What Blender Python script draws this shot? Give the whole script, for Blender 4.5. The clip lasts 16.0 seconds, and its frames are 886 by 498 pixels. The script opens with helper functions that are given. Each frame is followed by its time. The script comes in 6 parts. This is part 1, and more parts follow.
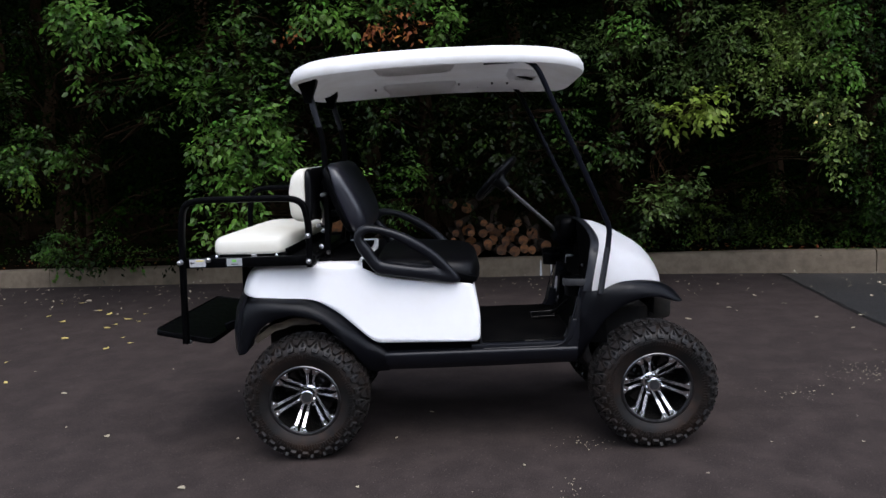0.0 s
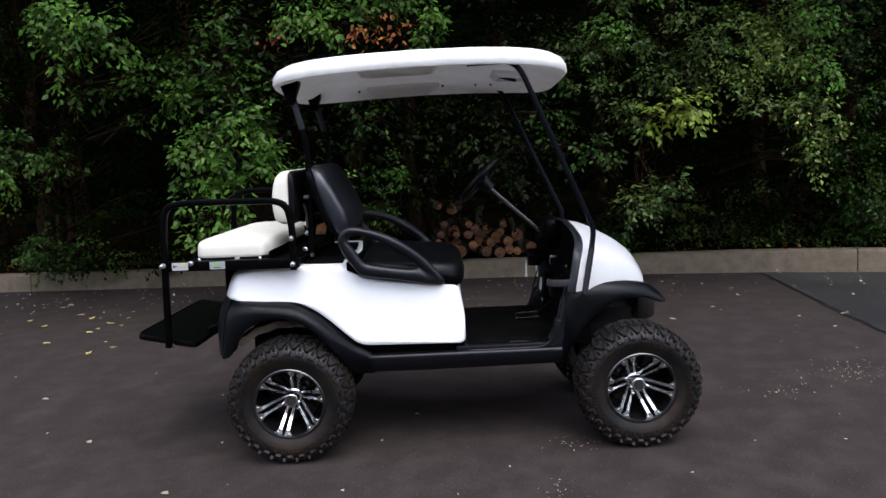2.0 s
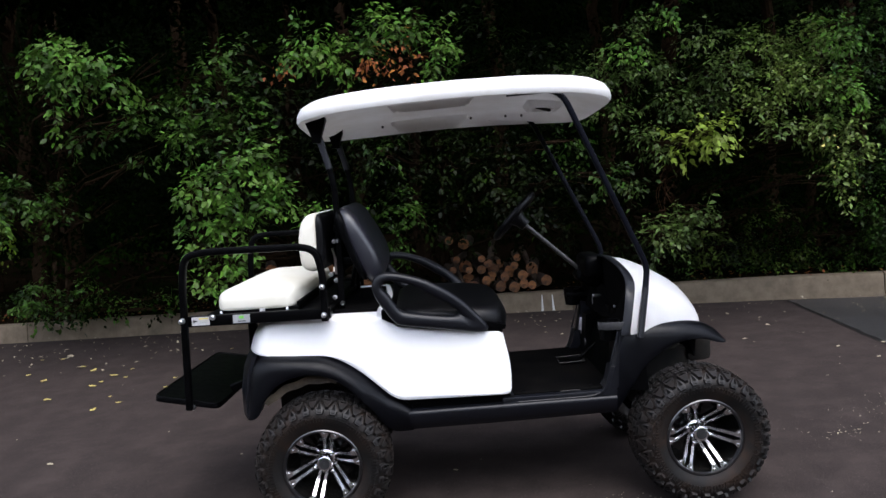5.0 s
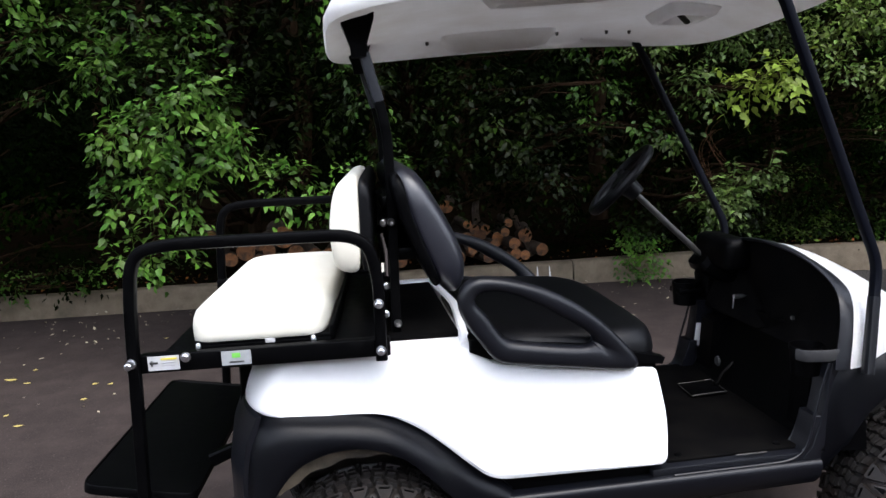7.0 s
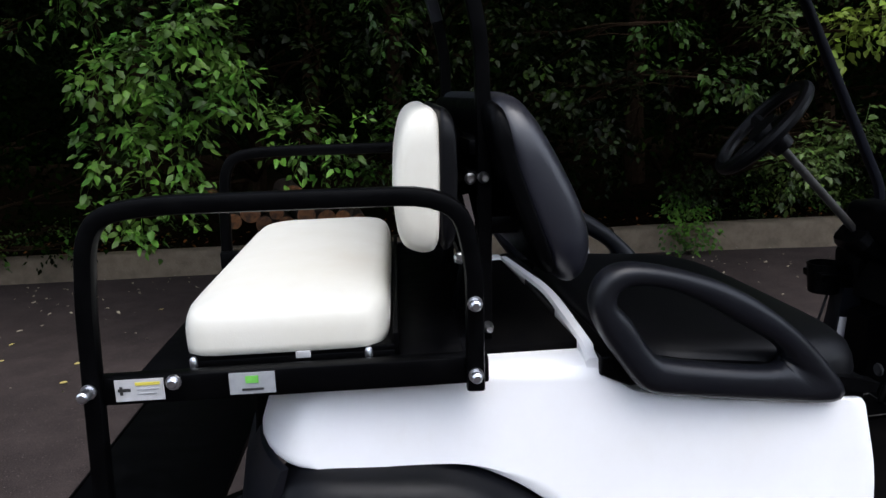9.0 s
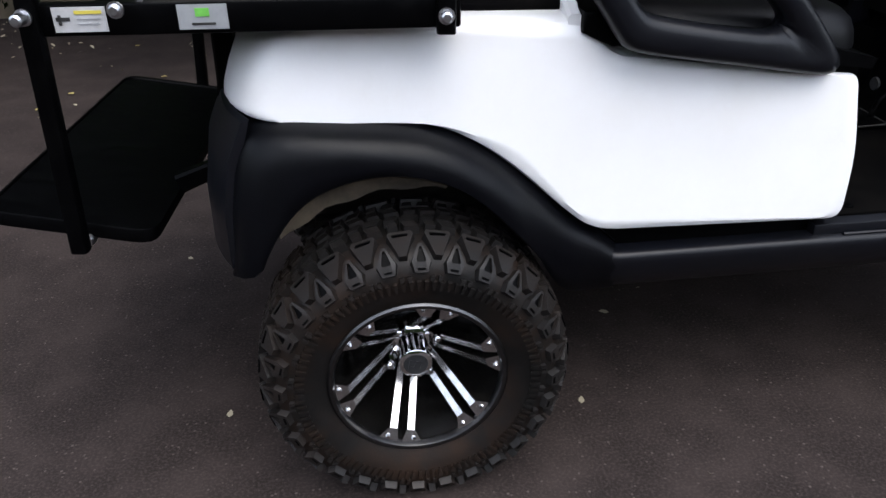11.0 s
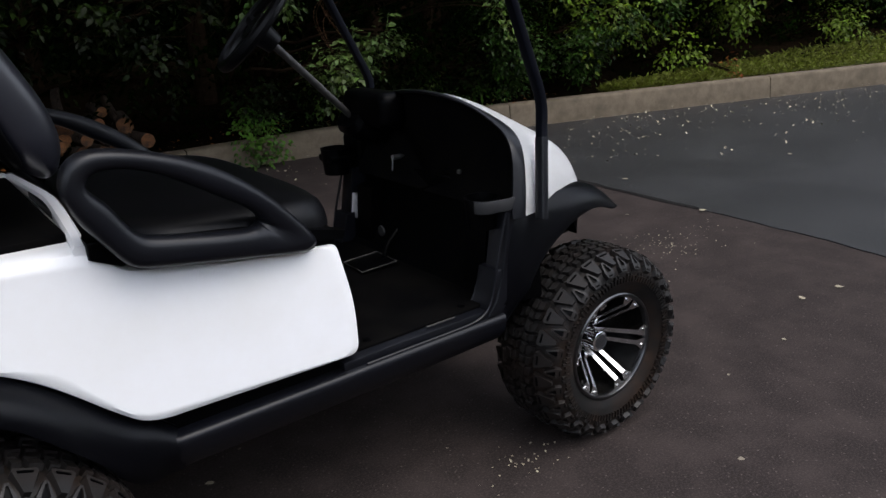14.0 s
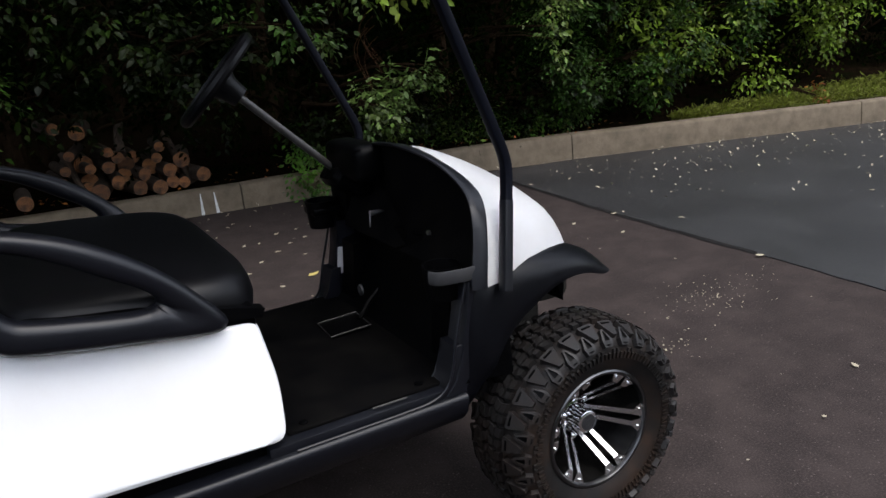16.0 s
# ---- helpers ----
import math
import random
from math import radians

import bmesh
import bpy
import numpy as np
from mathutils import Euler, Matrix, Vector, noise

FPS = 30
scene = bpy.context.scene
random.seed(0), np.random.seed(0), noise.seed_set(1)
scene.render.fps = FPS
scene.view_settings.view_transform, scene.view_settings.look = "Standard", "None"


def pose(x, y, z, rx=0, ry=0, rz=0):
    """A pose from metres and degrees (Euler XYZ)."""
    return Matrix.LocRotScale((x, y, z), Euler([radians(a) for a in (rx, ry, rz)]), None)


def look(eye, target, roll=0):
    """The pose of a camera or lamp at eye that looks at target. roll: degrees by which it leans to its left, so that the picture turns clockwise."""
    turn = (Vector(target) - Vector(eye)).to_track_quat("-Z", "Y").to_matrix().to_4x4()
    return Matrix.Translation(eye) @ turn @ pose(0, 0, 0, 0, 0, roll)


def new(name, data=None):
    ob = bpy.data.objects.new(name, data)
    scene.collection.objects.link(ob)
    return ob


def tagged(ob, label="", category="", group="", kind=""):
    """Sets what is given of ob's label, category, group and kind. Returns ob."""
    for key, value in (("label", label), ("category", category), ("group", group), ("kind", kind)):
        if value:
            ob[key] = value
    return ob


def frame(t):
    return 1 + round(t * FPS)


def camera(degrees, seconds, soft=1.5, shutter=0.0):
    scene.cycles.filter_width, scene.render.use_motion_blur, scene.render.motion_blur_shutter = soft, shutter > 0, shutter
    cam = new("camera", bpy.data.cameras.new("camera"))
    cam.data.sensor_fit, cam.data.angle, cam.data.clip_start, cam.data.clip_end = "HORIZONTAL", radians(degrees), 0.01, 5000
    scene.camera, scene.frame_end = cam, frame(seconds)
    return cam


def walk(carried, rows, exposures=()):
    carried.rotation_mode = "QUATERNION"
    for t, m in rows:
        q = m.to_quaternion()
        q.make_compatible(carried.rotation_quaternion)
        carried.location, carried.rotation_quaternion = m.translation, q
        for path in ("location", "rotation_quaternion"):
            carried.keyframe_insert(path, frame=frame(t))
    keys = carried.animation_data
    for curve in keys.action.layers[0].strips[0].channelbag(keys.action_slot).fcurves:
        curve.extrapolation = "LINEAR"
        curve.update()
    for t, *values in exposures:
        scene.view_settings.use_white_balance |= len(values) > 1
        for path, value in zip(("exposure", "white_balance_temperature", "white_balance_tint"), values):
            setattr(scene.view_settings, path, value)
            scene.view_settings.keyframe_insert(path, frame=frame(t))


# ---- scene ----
cam = camera(60.5, 16.0)
PATH = [
    (0, (0.721, -3.507, 1.465), (0.699, -1.525, 1.195), -2.3),
    (0.5, (0.729, -3.499, 1.467), (0.727, -1.516, 1.209), -1.9),
    (1, (0.718, -3.504, 1.468), (0.708, -1.52, 1.22), -1.5),
    (1.5, (0.722, -3.494, 1.464), (0.73, -1.512, 1.198), -1.8),
    (2, (0.729, -3.502, 1.466), (0.744, -1.52, 1.198), -2.5),
    (2.5, (0.726, -3.505, 1.471), (0.733, -1.52, 1.224), -1.0),
    (3, (0.728, -3.499, 1.472), (0.728, -1.514, 1.228), -1.6),
    (3.5, (0.774, -3.534, 1.495), (0.759, -1.549, 1.256), -0.1),
    (4, (0.766, -3.52, 1.491), (0.637, -1.538, 1.256), -0.1),
    (4.5, (0.657, -3.395, 1.498), (0.608, -1.409, 1.269), -1.8),
    (4.7, (0.604, -3.337, 1.504), (0.592, -1.346, 1.317), -2.9),
    (6.8, (0.023, -2.032, 1.492), (0.287, -0.073, 1.192), -4.2),
    (7, (-0.004, -1.874, 1.506), (0.246, 0.084, 1.182), -3.3),
    (7.5, (-0.099, -1.553, 1.512), (0.123, 0.424, 1.303), -1.7),
    (8, (-0.154, -1.335, 1.504), (0.062, 0.637, 1.251), -1.8),
    (8.5, (-0.139, -1.225, 1.49), (0.11, 0.74, 1.214), -2.3),
    (9, (-0.127, -1.177, 1.417), (0.115, 0.763, 0.997), -2.4),
    (9.5, (-0.109, -1.145, 1.29), (0.12, 0.711, 0.58), -2.3),
    (10, (-0.108, -1.149, 1.207), (0.094, 0.624, 0.304), -1.0),
    (10.2, (-0.103, -1.159, 1.185), (0.079, 0.609, 0.268), -1.3),
    (12.3, (-0.083, -1.255, 1.227), (0.454, 0.377, 0.202), -2.1),
    (12.5, (-0.055, -1.287, 1.232), (0.574, 0.323, 0.225), -3.0),
    (13, (0.002, -1.346, 1.278), (0.88, 0.201, 0.363), -1.9),
    (13.5, (0.029, -1.387, 1.319), (1.082, 0.129, 0.549), -4.0),
    (13.6, (0.028, -1.394, 1.325), (1.092, 0.137, 0.6), -3.8),
    (14, (0.034, -1.425, 1.351), (1.154, 0.1, 0.701), -3.2),
    (14.5, (0.033, -1.428, 1.375), (1.248, 0.041, 0.771), -1.4),
    (15, (0.095, -1.431, 1.398), (1.252, 0.119, 0.888), -3.6),
    (15.5, (0.292, -1.463, 1.394), (1.33, 0.172, 0.892), -5.2),
    (16, (0.447, -1.447, 1.393), (1.375, 0.225, 0.809), -4.6),
]
walk(cam, [(t, look(eye, target, roll)) for t, eye, target, roll in PATH],
     [(0.0, 1.67, 6230, 13), (0.6, 1.67, 6230, 13), (1.5, 1.92, 6280, 13), (2.5, 1.90, 6280, 13), (3.5, 2.19, 6330, 13), (4.0, 2.24, 6330, 13), (4.5, 1.99, 6330, 13), (7.0, 2.42, 6450, 12), (7.5, 2.03, 6450, 12), (8.0, 1.95, 6400, 12), (8.8, 1.75, 6350, 12), (9.3, 1.55, 6200, 12), (9.8, 1.14, 6150, 11), (10.2, 1.08, 6200, 11), (11.0, 1.75, 6400, 11), (12.0, 2.13, 6550, 11), (12.5, 2.18, 6550, 11), (13.0, 1.88, 6550, 11), (13.5, 1.38, 6550, 11), (14.0, 1.48, 6550, 11), (14.5, 2.01, 6550, 11), (15.0, 2.01, 6550, 11), (15.5, 1.93, 6550, 11), (16.0, 1.88, 6550, 11)])

# ---- world and light: bright overcast sky, soft sun ----
world = bpy.data.worlds.new("overcast")
scene.world = world
world.use_nodes = True
wn, wl = world.node_tree.nodes, world.node_tree.links
sky = wn.new("ShaderNodeTexSky")
sky.sky_type, sky.sun_disc = "NISHITA", False
sky.sun_elevation, sky.sun_rotation = radians(62), radians(160)
soften = wn.new("ShaderNodeHueSaturation")
soften.inputs["Saturation"].default_value = 0.42
wl.new(sky.outputs["Color"], soften.inputs["Color"])
wl.new(soften.outputs["Color"], wn["Background"].inputs["Color"])
wn["Background"].inputs["Strength"].default_value = 0.15
sun = new("sun", bpy.data.lights.new("sun", "SUN"))
sun.data.energy, sun.data.angle, sun.data.color = 0.6, radians(45), (1.0, 0.97, 0.92)
sun.matrix_world = look((0, 0, 0), (-0.34 * 0.47, 0.94 * 0.47, -0.88))


# ---- materials ----
def material(name, color, rough=0.5, metal=0.0, second=None, scale=8.0, detail=6.0, amount=1.0, contrast=(0.35, 0.65), bump=0.0, bump_scale=200.0,
             bump_distance=0.002, island=0.0, coat=0.0, spec=0.5, rough2=None, translucent=0.0, third=None, third_scale=1.2, third_span=(0.5, 0.7), third_detail=5, stones=None):
    m = bpy.data.materials.new(name)
    m.use_nodes = True
    n, l = m.node_tree.nodes, m.node_tree.links
    p = n["Principled BSDF"]
    p.inputs["Base Color"].default_value = (*color, 1)
    p.inputs["Roughness"].default_value, p.inputs["Metallic"].default_value = rough, metal
    p.inputs["Coat Weight"].default_value, p.inputs["Specular IOR Level"].default_value = coat, spec
    p.inputs["Coat Roughness"].default_value = 0.12
    where = n.new("ShaderNodeTexCoord").outputs["Object"]
    out = None
    if second:
        a = n.new("ShaderNodeTexNoise")
        a.inputs["Scale"].default_value, a.inputs["Detail"].default_value = scale, detail
        a.inputs["Roughness"].default_value = 0.65
        l.new(where, a.inputs["Vector"])
        r = n.new("ShaderNodeMapRange")
        r.inputs["From Min"].default_value, r.inputs["From Max"].default_value = contrast
        r.inputs["To Max"].default_value = amount
        l.new(a.outputs["Fac"], r.inputs["Value"])
        x = n.new("ShaderNodeMix")
        x.data_type = "RGBA"
        x.inputs["A"].default_value, x.inputs["B"].default_value = (*color, 1), (*second, 1)
        l.new(r.outputs["Result"], x.inputs["Factor"])
        out = x.outputs["Result"]
        if rough2 is not None:
            q = n.new("ShaderNodeMapRange")
            q.inputs["To Min"].default_value, q.inputs["To Max"].default_value = rough, rough2
            l.new(r.outputs["Result"], q.inputs["Value"])
            l.new(q.outputs["Result"], p.inputs["Roughness"])
    if third:
        a = n.new("ShaderNodeTexNoise")
        a.inputs["Scale"].default_value, a.inputs["Detail"].default_value = third_scale, third_detail
        a.inputs["Roughness"].default_value = 0.6
        l.new(where, a.inputs["Vector"])
        r = n.new("ShaderNodeMapRange")
        r.inputs["From Min"].default_value, r.inputs["From Max"].default_value = third_span
        l.new(a.outputs["Fac"], r.inputs["Value"])
        x = n.new("ShaderNodeMix")
        x.data_type = "RGBA"
        x.inputs["A"].default_value, x.inputs["B"].default_value = (*color, 1), (*third, 1)
        if out:
            l.new(out, x.inputs["A"])
        l.new(r.outputs["Result"], x.inputs["Factor"])
        out = x.outputs["Result"]
    if stones:
        size, pale, share = stones
        vo = n.new("ShaderNodeTexVoronoi")
        vo.inputs["Scale"].default_value = 1 / size
        l.new(where, vo.inputs["Vector"])
        pick = n.new("ShaderNodeSeparateColor")
        l.new(vo.outputs["Color"], pick.inputs["Color"])
        r = n.new("ShaderNodeMapRange")
        r.inputs["From Min"].default_value, r.inputs["From Max"].default_value = 1 - share, 1.0
        l.new(pick.outputs[0], r.inputs["Value"])
        near = n.new("ShaderNodeMapRange")
        near.inputs["From Min"].default_value, near.inputs["From Max"].default_value = 0.55, 0.25
        l.new(vo.outputs["Distance"], near.inputs["Value"])
        both = n.new("ShaderNodeMath")
        both.operation = "MULTIPLY"
        l.new(r.outputs["Result"], both.inputs[0])
        l.new(near.outputs["Result"], both.inputs[1])
        x = n.new("ShaderNodeMix")
        x.data_type = "RGBA"
        x.inputs["A"].default_value, x.inputs["B"].default_value = (*color, 1), (*pale, 1)
        if out:
            l.new(out, x.inputs["A"])
        l.new(both.outputs[0], x.inputs["Factor"])
        out = x.outputs["Result"]
    if island:
        g = n.new("ShaderNodeNewGeometry")
        h = n.new("ShaderNodeHueSaturation")
        for socket, low, high in (("Value", 1 - island, 1 + island), ("Hue", 0.5 - 0.035 * island, 0.5 + 0.03 * island), ("Saturation", 1 - 0.15 * island, 1.0)):
            r = n.new("ShaderNodeMapRange")
            r.inputs["To Min"].default_value, r.inputs["To Max"].default_value = low, high
            l.new(g.outputs["Random Per Island"], r.inputs["Value"])
            l.new(r.outputs["Result"], h.inputs[socket])
        h.inputs["Color"].default_value = (*color, 1)
        if out:
            l.new(out, h.inputs["Color"])
        out = h.outputs["Color"]
    if out:
        l.new(out, p.inputs["Base Color"])
    if bump:
        a = n.new("ShaderNodeTexNoise")
        a.inputs["Scale"].default_value, a.inputs["Detail"].default_value = bump_scale, 4
        l.new(where, a.inputs["Vector"])
        b = n.new("ShaderNodeBump")
        b.inputs["Strength"].default_value, b.inputs["Distance"].default_value = bump, bump_distance
        l.new(a.outputs["Fac"], b.inputs["Height"])
        l.new(b.outputs["Normal"], p.inputs["Normal"])
    if translucent:
        t = n.new("ShaderNodeBsdfTranslucent")
        t.inputs["Color"].default_value = (*[min(1, c * 1.3) for c in color], 1)
        if out:
            l.new(out, t.inputs["Color"])
        s = n.new("ShaderNodeMixShader")
        s.inputs[0].default_value = translucent
        l.new(p.outputs[0], s.inputs[1])
        l.new(t.outputs[0], s.inputs[2])
        l.new(s.outputs[0], n["Material Output"].inputs["Surface"])
    return m


WHITE = material("white_moulded_body", (0.84, 0.84, 0.85), 0.32, second=(0.80, 0.795, 0.785), scale=3.5, coat=0.25, bump=0.05, bump_scale=160, bump_distance=0.0006, third=(0.79, 0.78, 0.76), third_scale=7, third_span=(0.6, 0.85))
ROOF = material("white_roof_plastic", (0.80, 0.795, 0.79), 0.42, second=(0.70, 0.68, 0.65), scale=5, bump=0.06, bump_scale=220, bump_distance=0.0006, translucent=0.25)
# Roof plastic copied brighter and more translucent, to lighten the shaded grips.
GRIP = material("brightened_roof_plastic", (0.86, 0.855, 0.85), 0.42, second=(0.78, 0.76, 0.73), scale=5, bump=0.06, bump_scale=220, bump_distance=0.0006, translucent=0.75)
TRIM = material("charcoal_moulded_plastic", (0.0028, 0.0032, 0.0056), 0.37, second=(0.0040, 0.0044, 0.0062), scale=6, bump=0.28, bump_scale=650, bump_distance=0.0007, spec=0.30,
                third=(0.0085, 0.0082, 0.008), third_scale=2.3, third_span=(0.6, 0.85))
STEEL = material("black_powder_coated_steel", (0.0007, 0.0007, 0.0009), 0.34, second=(0.0013, 0.0013, 0.0015), scale=30, bump=0.1, bump_scale=500, bump_distance=0.0004, rough2=0.45, spec=0.045)
POST = material("navy_black_post_paint", (0.0020, 0.0024, 0.0048), 0.42, second=(0.003, 0.0035, 0.0062), scale=14, bump=0.1, bump_scale=400, bump_distance=0.0004, spec=0.08)
# Black vinyl whose base colour is lifted to blue for a sky sheen.
BACKVINYL = material("sky_sheen_vinyl", (0.0050, 0.0054, 0.0098), 0.40, second=(0.0064, 0.0069, 0.012), scale=12, bump=0.2, bump_scale=420, bump_distance=0.0005, spec=0.75)
SLEEVE = material("grey_blue_steel_sleeve", (0.006, 0.007, 0.011), 0.42, second=(0.010, 0.011, 0.016), scale=20, spec=0.5)
VINYL = material("black_vinyl", (0.0009, 0.0009, 0.0014), 0.43, second=(0.0016, 0.0016, 0.0023), scale=12, bump=0.2, bump_scale=420, bump_distance=0.0005, spec=0.18)
CREAM = material("cream_vinyl", (0.68, 0.655, 0.575), 0.50, second=(0.64, 0.61, 0.52), scale=5, bump=0.2, bump_scale=380, bump_distance=0.0007, third=(0.61, 0.565, 0.465), third_scale=3.0, third_span=(0.58, 0.8))
MAT = material("ribbed_black_floor_mat", (0.0013, 0.0013, 0.0016), 0.7, second=(0.0038, 0.0035, 0.0033), scale=7, bump=0.4, bump_scale=300, bump_distance=0.001, spec=0.015)
RUBBER = material("dusty_tyre_rubber", (0.0035, 0.0030, 0.0028), 0.55, second=(0.0215, 0.0120, 0.0074), scale=6, contrast=(0.40, 0.66), bump=0.3, bump_scale=240, bump_distance=0.001, spec=0.26,
                  third=(0.008, 0.0075, 0.0073), third_scale=40, third_span=(0.45, 0.8))
# Lug colour lighter than the carcass, which paints the grooves as shaded.
LUG = material("groove_contrast_rubber", (0.0115, 0.0106, 0.0104), 0.46, second=(0.0165, 0.0112, 0.0088), scale=6, contrast=(0.44, 0.70), bump=0.4, bump_scale=300, bump_distance=0.001, spec=0.26)
BLACKGLOSS = material("gloss_black_wheel_paint", (0.003, 0.003, 0.003), 0.2, second=(0.006, 0.0055, 0.005), scale=20, coat=0.3, spec=0.3)
ALLOY = material("machined_aluminium", (0.72, 0.72, 0.73), 0.24, 1.0, second=(0.55, 0.55, 0.56), scale=60, bump=0.1, bump_scale=900, bump_distance=0.0003)
LIP = material("machined_lip", (0.115, 0.115, 0.12), 0.30, 1.0, second=(0.09, 0.09, 0.09), scale=40)
CHROME = material("chrome", (0.85, 0.85, 0.86), 0.07, 1.0, second=(0.75, 0.75, 0.76), scale=30)
ZINC = material("zinc_bolt", (0.68, 0.69, 0.72), 0.3, 1.0, second=(0.5, 0.5, 0.52), scale=60)
GREY = material("grey_plastic", (0.022, 0.022, 0.024), 0.5, second=(0.030, 0.030, 0.031), scale=20, bump=0.2, bump_scale=500, bump_distance=0.0005, spec=0.2)
SHAFT = material("steering_shaft_steel", (0.055, 0.052, 0.05), 0.45, 0.6, second=(0.10, 0.095, 0.09), scale=30)
DIRTY = material("dusty_underbody", (0.008, 0.0075, 0.007), 0.85, second=(0.03, 0.025, 0.02), scale=5, bump=0.3, bump_scale=60, spec=0.2)
TAN = material("dusty_tan_liner", (0.16, 0.125, 0.085), 0.85, second=(0.05, 0.040, 0.030), scale=9, bump=0.3, bump_scale=80)
LABEL = material("white_sticker", (0.45, 0.45, 0.46), 0.4, second=(0.38, 0.38, 0.38), scale=40)
LABELGREY = material("silver_sticker", (0.30, 0.31, 0.32), 0.4, second=(0.25, 0.26, 0.27), scale=40)
YELLOW = material("yellow_print", (0.62, 0.52, 0.08), 0.5, second=(0.5, 0.42, 0.06), scale=60)
GREEN = material("green_print", (0.16, 0.5, 0.08), 0.5, second=(0.12, 0.4, 0.06), scale=60)
INK = material("black_print", (0.02, 0.02, 0.02), 0.5, second=(0.03, 0.03, 0.03), scale=60)
ASPHALT = material("worn_brownish_asphalt", (0.0215, 0.0168, 0.0156), 0.72, second=(0.074, 0.058, 0.053), scale=150, detail=8, contrast=(0.46, 0.84), bump=0.30, bump_scale=300, bump_distance=0.0016, spec=0.07,
                   third=(0.056, 0.043, 0.039), third_scale=5.0, third_span=(0.42, 0.92), third_detail=15, stones=(0.0070, (0.098, 0.080, 0.073), 0.055))
SEALED = material("newer_blue_black_asphalt", (0.0125, 0.0125, 0.0128), 0.45, second=(0.054, 0.053, 0.053), scale=120, detail=9, contrast=(0.52, 0.76), bump=0.8, bump_scale=250, bump_distance=0.003, spec=0.50,
                  third=(0.040, 0.040, 0.041), third_scale=1.6, third_span=(0.40, 0.95), third_detail=12, stones=(0.0065, (0.08, 0.079, 0.079), 0.10))
TAR = material("tar_joint_with_shadow", (0.0075, 0.0070, 0.0070), 0.7, second=(0.016, 0.0145, 0.0140), scale=40, bump=0.5, bump_scale=120, bump_distance=0.003, spec=0.08)
CONCRETE = material("weathered_kerb_concrete", (0.146, 0.117, 0.083), 0.88, second=(0.100, 0.080, 0.057), scale=9, detail=11, contrast=(0.40, 0.66), bump=0.6, bump_scale=70, bump_distance=0.005, spec=0.15,
                    third=(0.060, 0.050, 0.034), third_scale=1.7, third_span=(0.54, 0.80), third_detail=9)
STREAK = material("white_lime_streak", (0.6, 0.6, 0.58), 0.8, second=(0.4, 0.4, 0.38), scale=50)
# Leaf-littered soil, its base colour darkened in place of the overhang's shade.
SOIL = material("shade_dark_litter_soil", (0.0028, 0.0021, 0.0014), 0.95, second=(0.011, 0.007, 0.004), scale=16, detail=8, bump=0.8, bump_scale=30, bump_distance=0.03, spec=0.0,
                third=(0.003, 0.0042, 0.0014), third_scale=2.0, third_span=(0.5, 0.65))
BARK = material("brown_bark", (0.014, 0.0088, 0.0054), 0.95, second=(0.028, 0.0175, 0.0108), scale=22, bump=0.8, bump_scale=40, bump_distance=0.008, spec=0.0)
LOGBARK = material("split_log_bark", (0.06, 0.042, 0.03), 0.9, second=(0.025, 0.018, 0.014), scale=25, bump=0.7, bump_scale=60, bump_distance=0.006, spec=0.2)
LOGEND = material("sawn_log_end", (0.31, 0.130, 0.042), 0.8, second=(0.185, 0.066, 0.020), scale=26, bump=0.3, bump_scale=120, third=(0.07, 0.034, 0.016), third_scale=13, third_span=(0.46, 0.66))
ln, ll = LOGEND.node_tree.nodes, LOGEND.node_tree.links
lw = ln.new("ShaderNodeTexWave")
lw.wave_type, lw.rings_direction = "RINGS", "Y"
lw.inputs["Scale"].default_value, lw.inputs["Distortion"].default_value, lw.inputs["Detail"].default_value = 22, 2.5, 3
ll.new(ln.new("ShaderNodeTexCoord").outputs["Object"], lw.inputs["Vector"])
lm = ln.new("ShaderNodeMix")
lm.data_type, lm.blend_type = "RGBA", "MULTIPLY"
lm.inputs["Factor"].default_value = 0.45
lp = ln["Principled BSDF"].inputs["Base Color"]
ll.new(lp.links[0].from_socket, lm.inputs["A"])
ll.new(lw.outputs["Color"], lm.inputs["B"])
lh = ln.new("ShaderNodeHueSaturation")
lr = ln.new("ShaderNodeMapRange")
lr.inputs["To Min"].default_value, lr.inputs["To Max"].default_value = 0.45, 1.25
ll.new(ln.new("ShaderNodeObjectInfo").outputs["Random"], lr.inputs["Value"])
ll.new(lr.outputs["Result"], lh.inputs["Value"])
ll.new(lm.outputs["Result"], lh.inputs["Color"])
ll.new(lh.outputs["Color"], lp)
LEAF_A = material("broad_green_leaf", (0.084, 0.172, 0.020), 0.40, second=(0.028, 0.070, 0.009), scale=3.0, detail=2, contrast=(0.38, 0.62), island=0.45, translucent=0.25, spec=0.17)
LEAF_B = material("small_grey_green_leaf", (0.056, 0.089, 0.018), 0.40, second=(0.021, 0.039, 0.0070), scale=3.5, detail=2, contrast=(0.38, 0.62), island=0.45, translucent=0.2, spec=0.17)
# Brighter copy of the grey-green leaf, with sunlight put into its colour.
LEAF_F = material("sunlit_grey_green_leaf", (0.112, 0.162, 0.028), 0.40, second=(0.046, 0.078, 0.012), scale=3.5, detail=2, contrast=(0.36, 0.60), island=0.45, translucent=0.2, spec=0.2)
# Leaf colour near black, standing in for shade inside and behind the hedge.
LEAF_C = material("inner_shade_leaf", (0.0017, 0.0040, 0.0006), 0.8, island=0.5, translucent=0.1, spec=0.0)
LEAF_D = material("lime_green_leaf", (0.125, 0.175, 0.018), 0.45, island=0.35, translucent=0.3, spec=0.25)
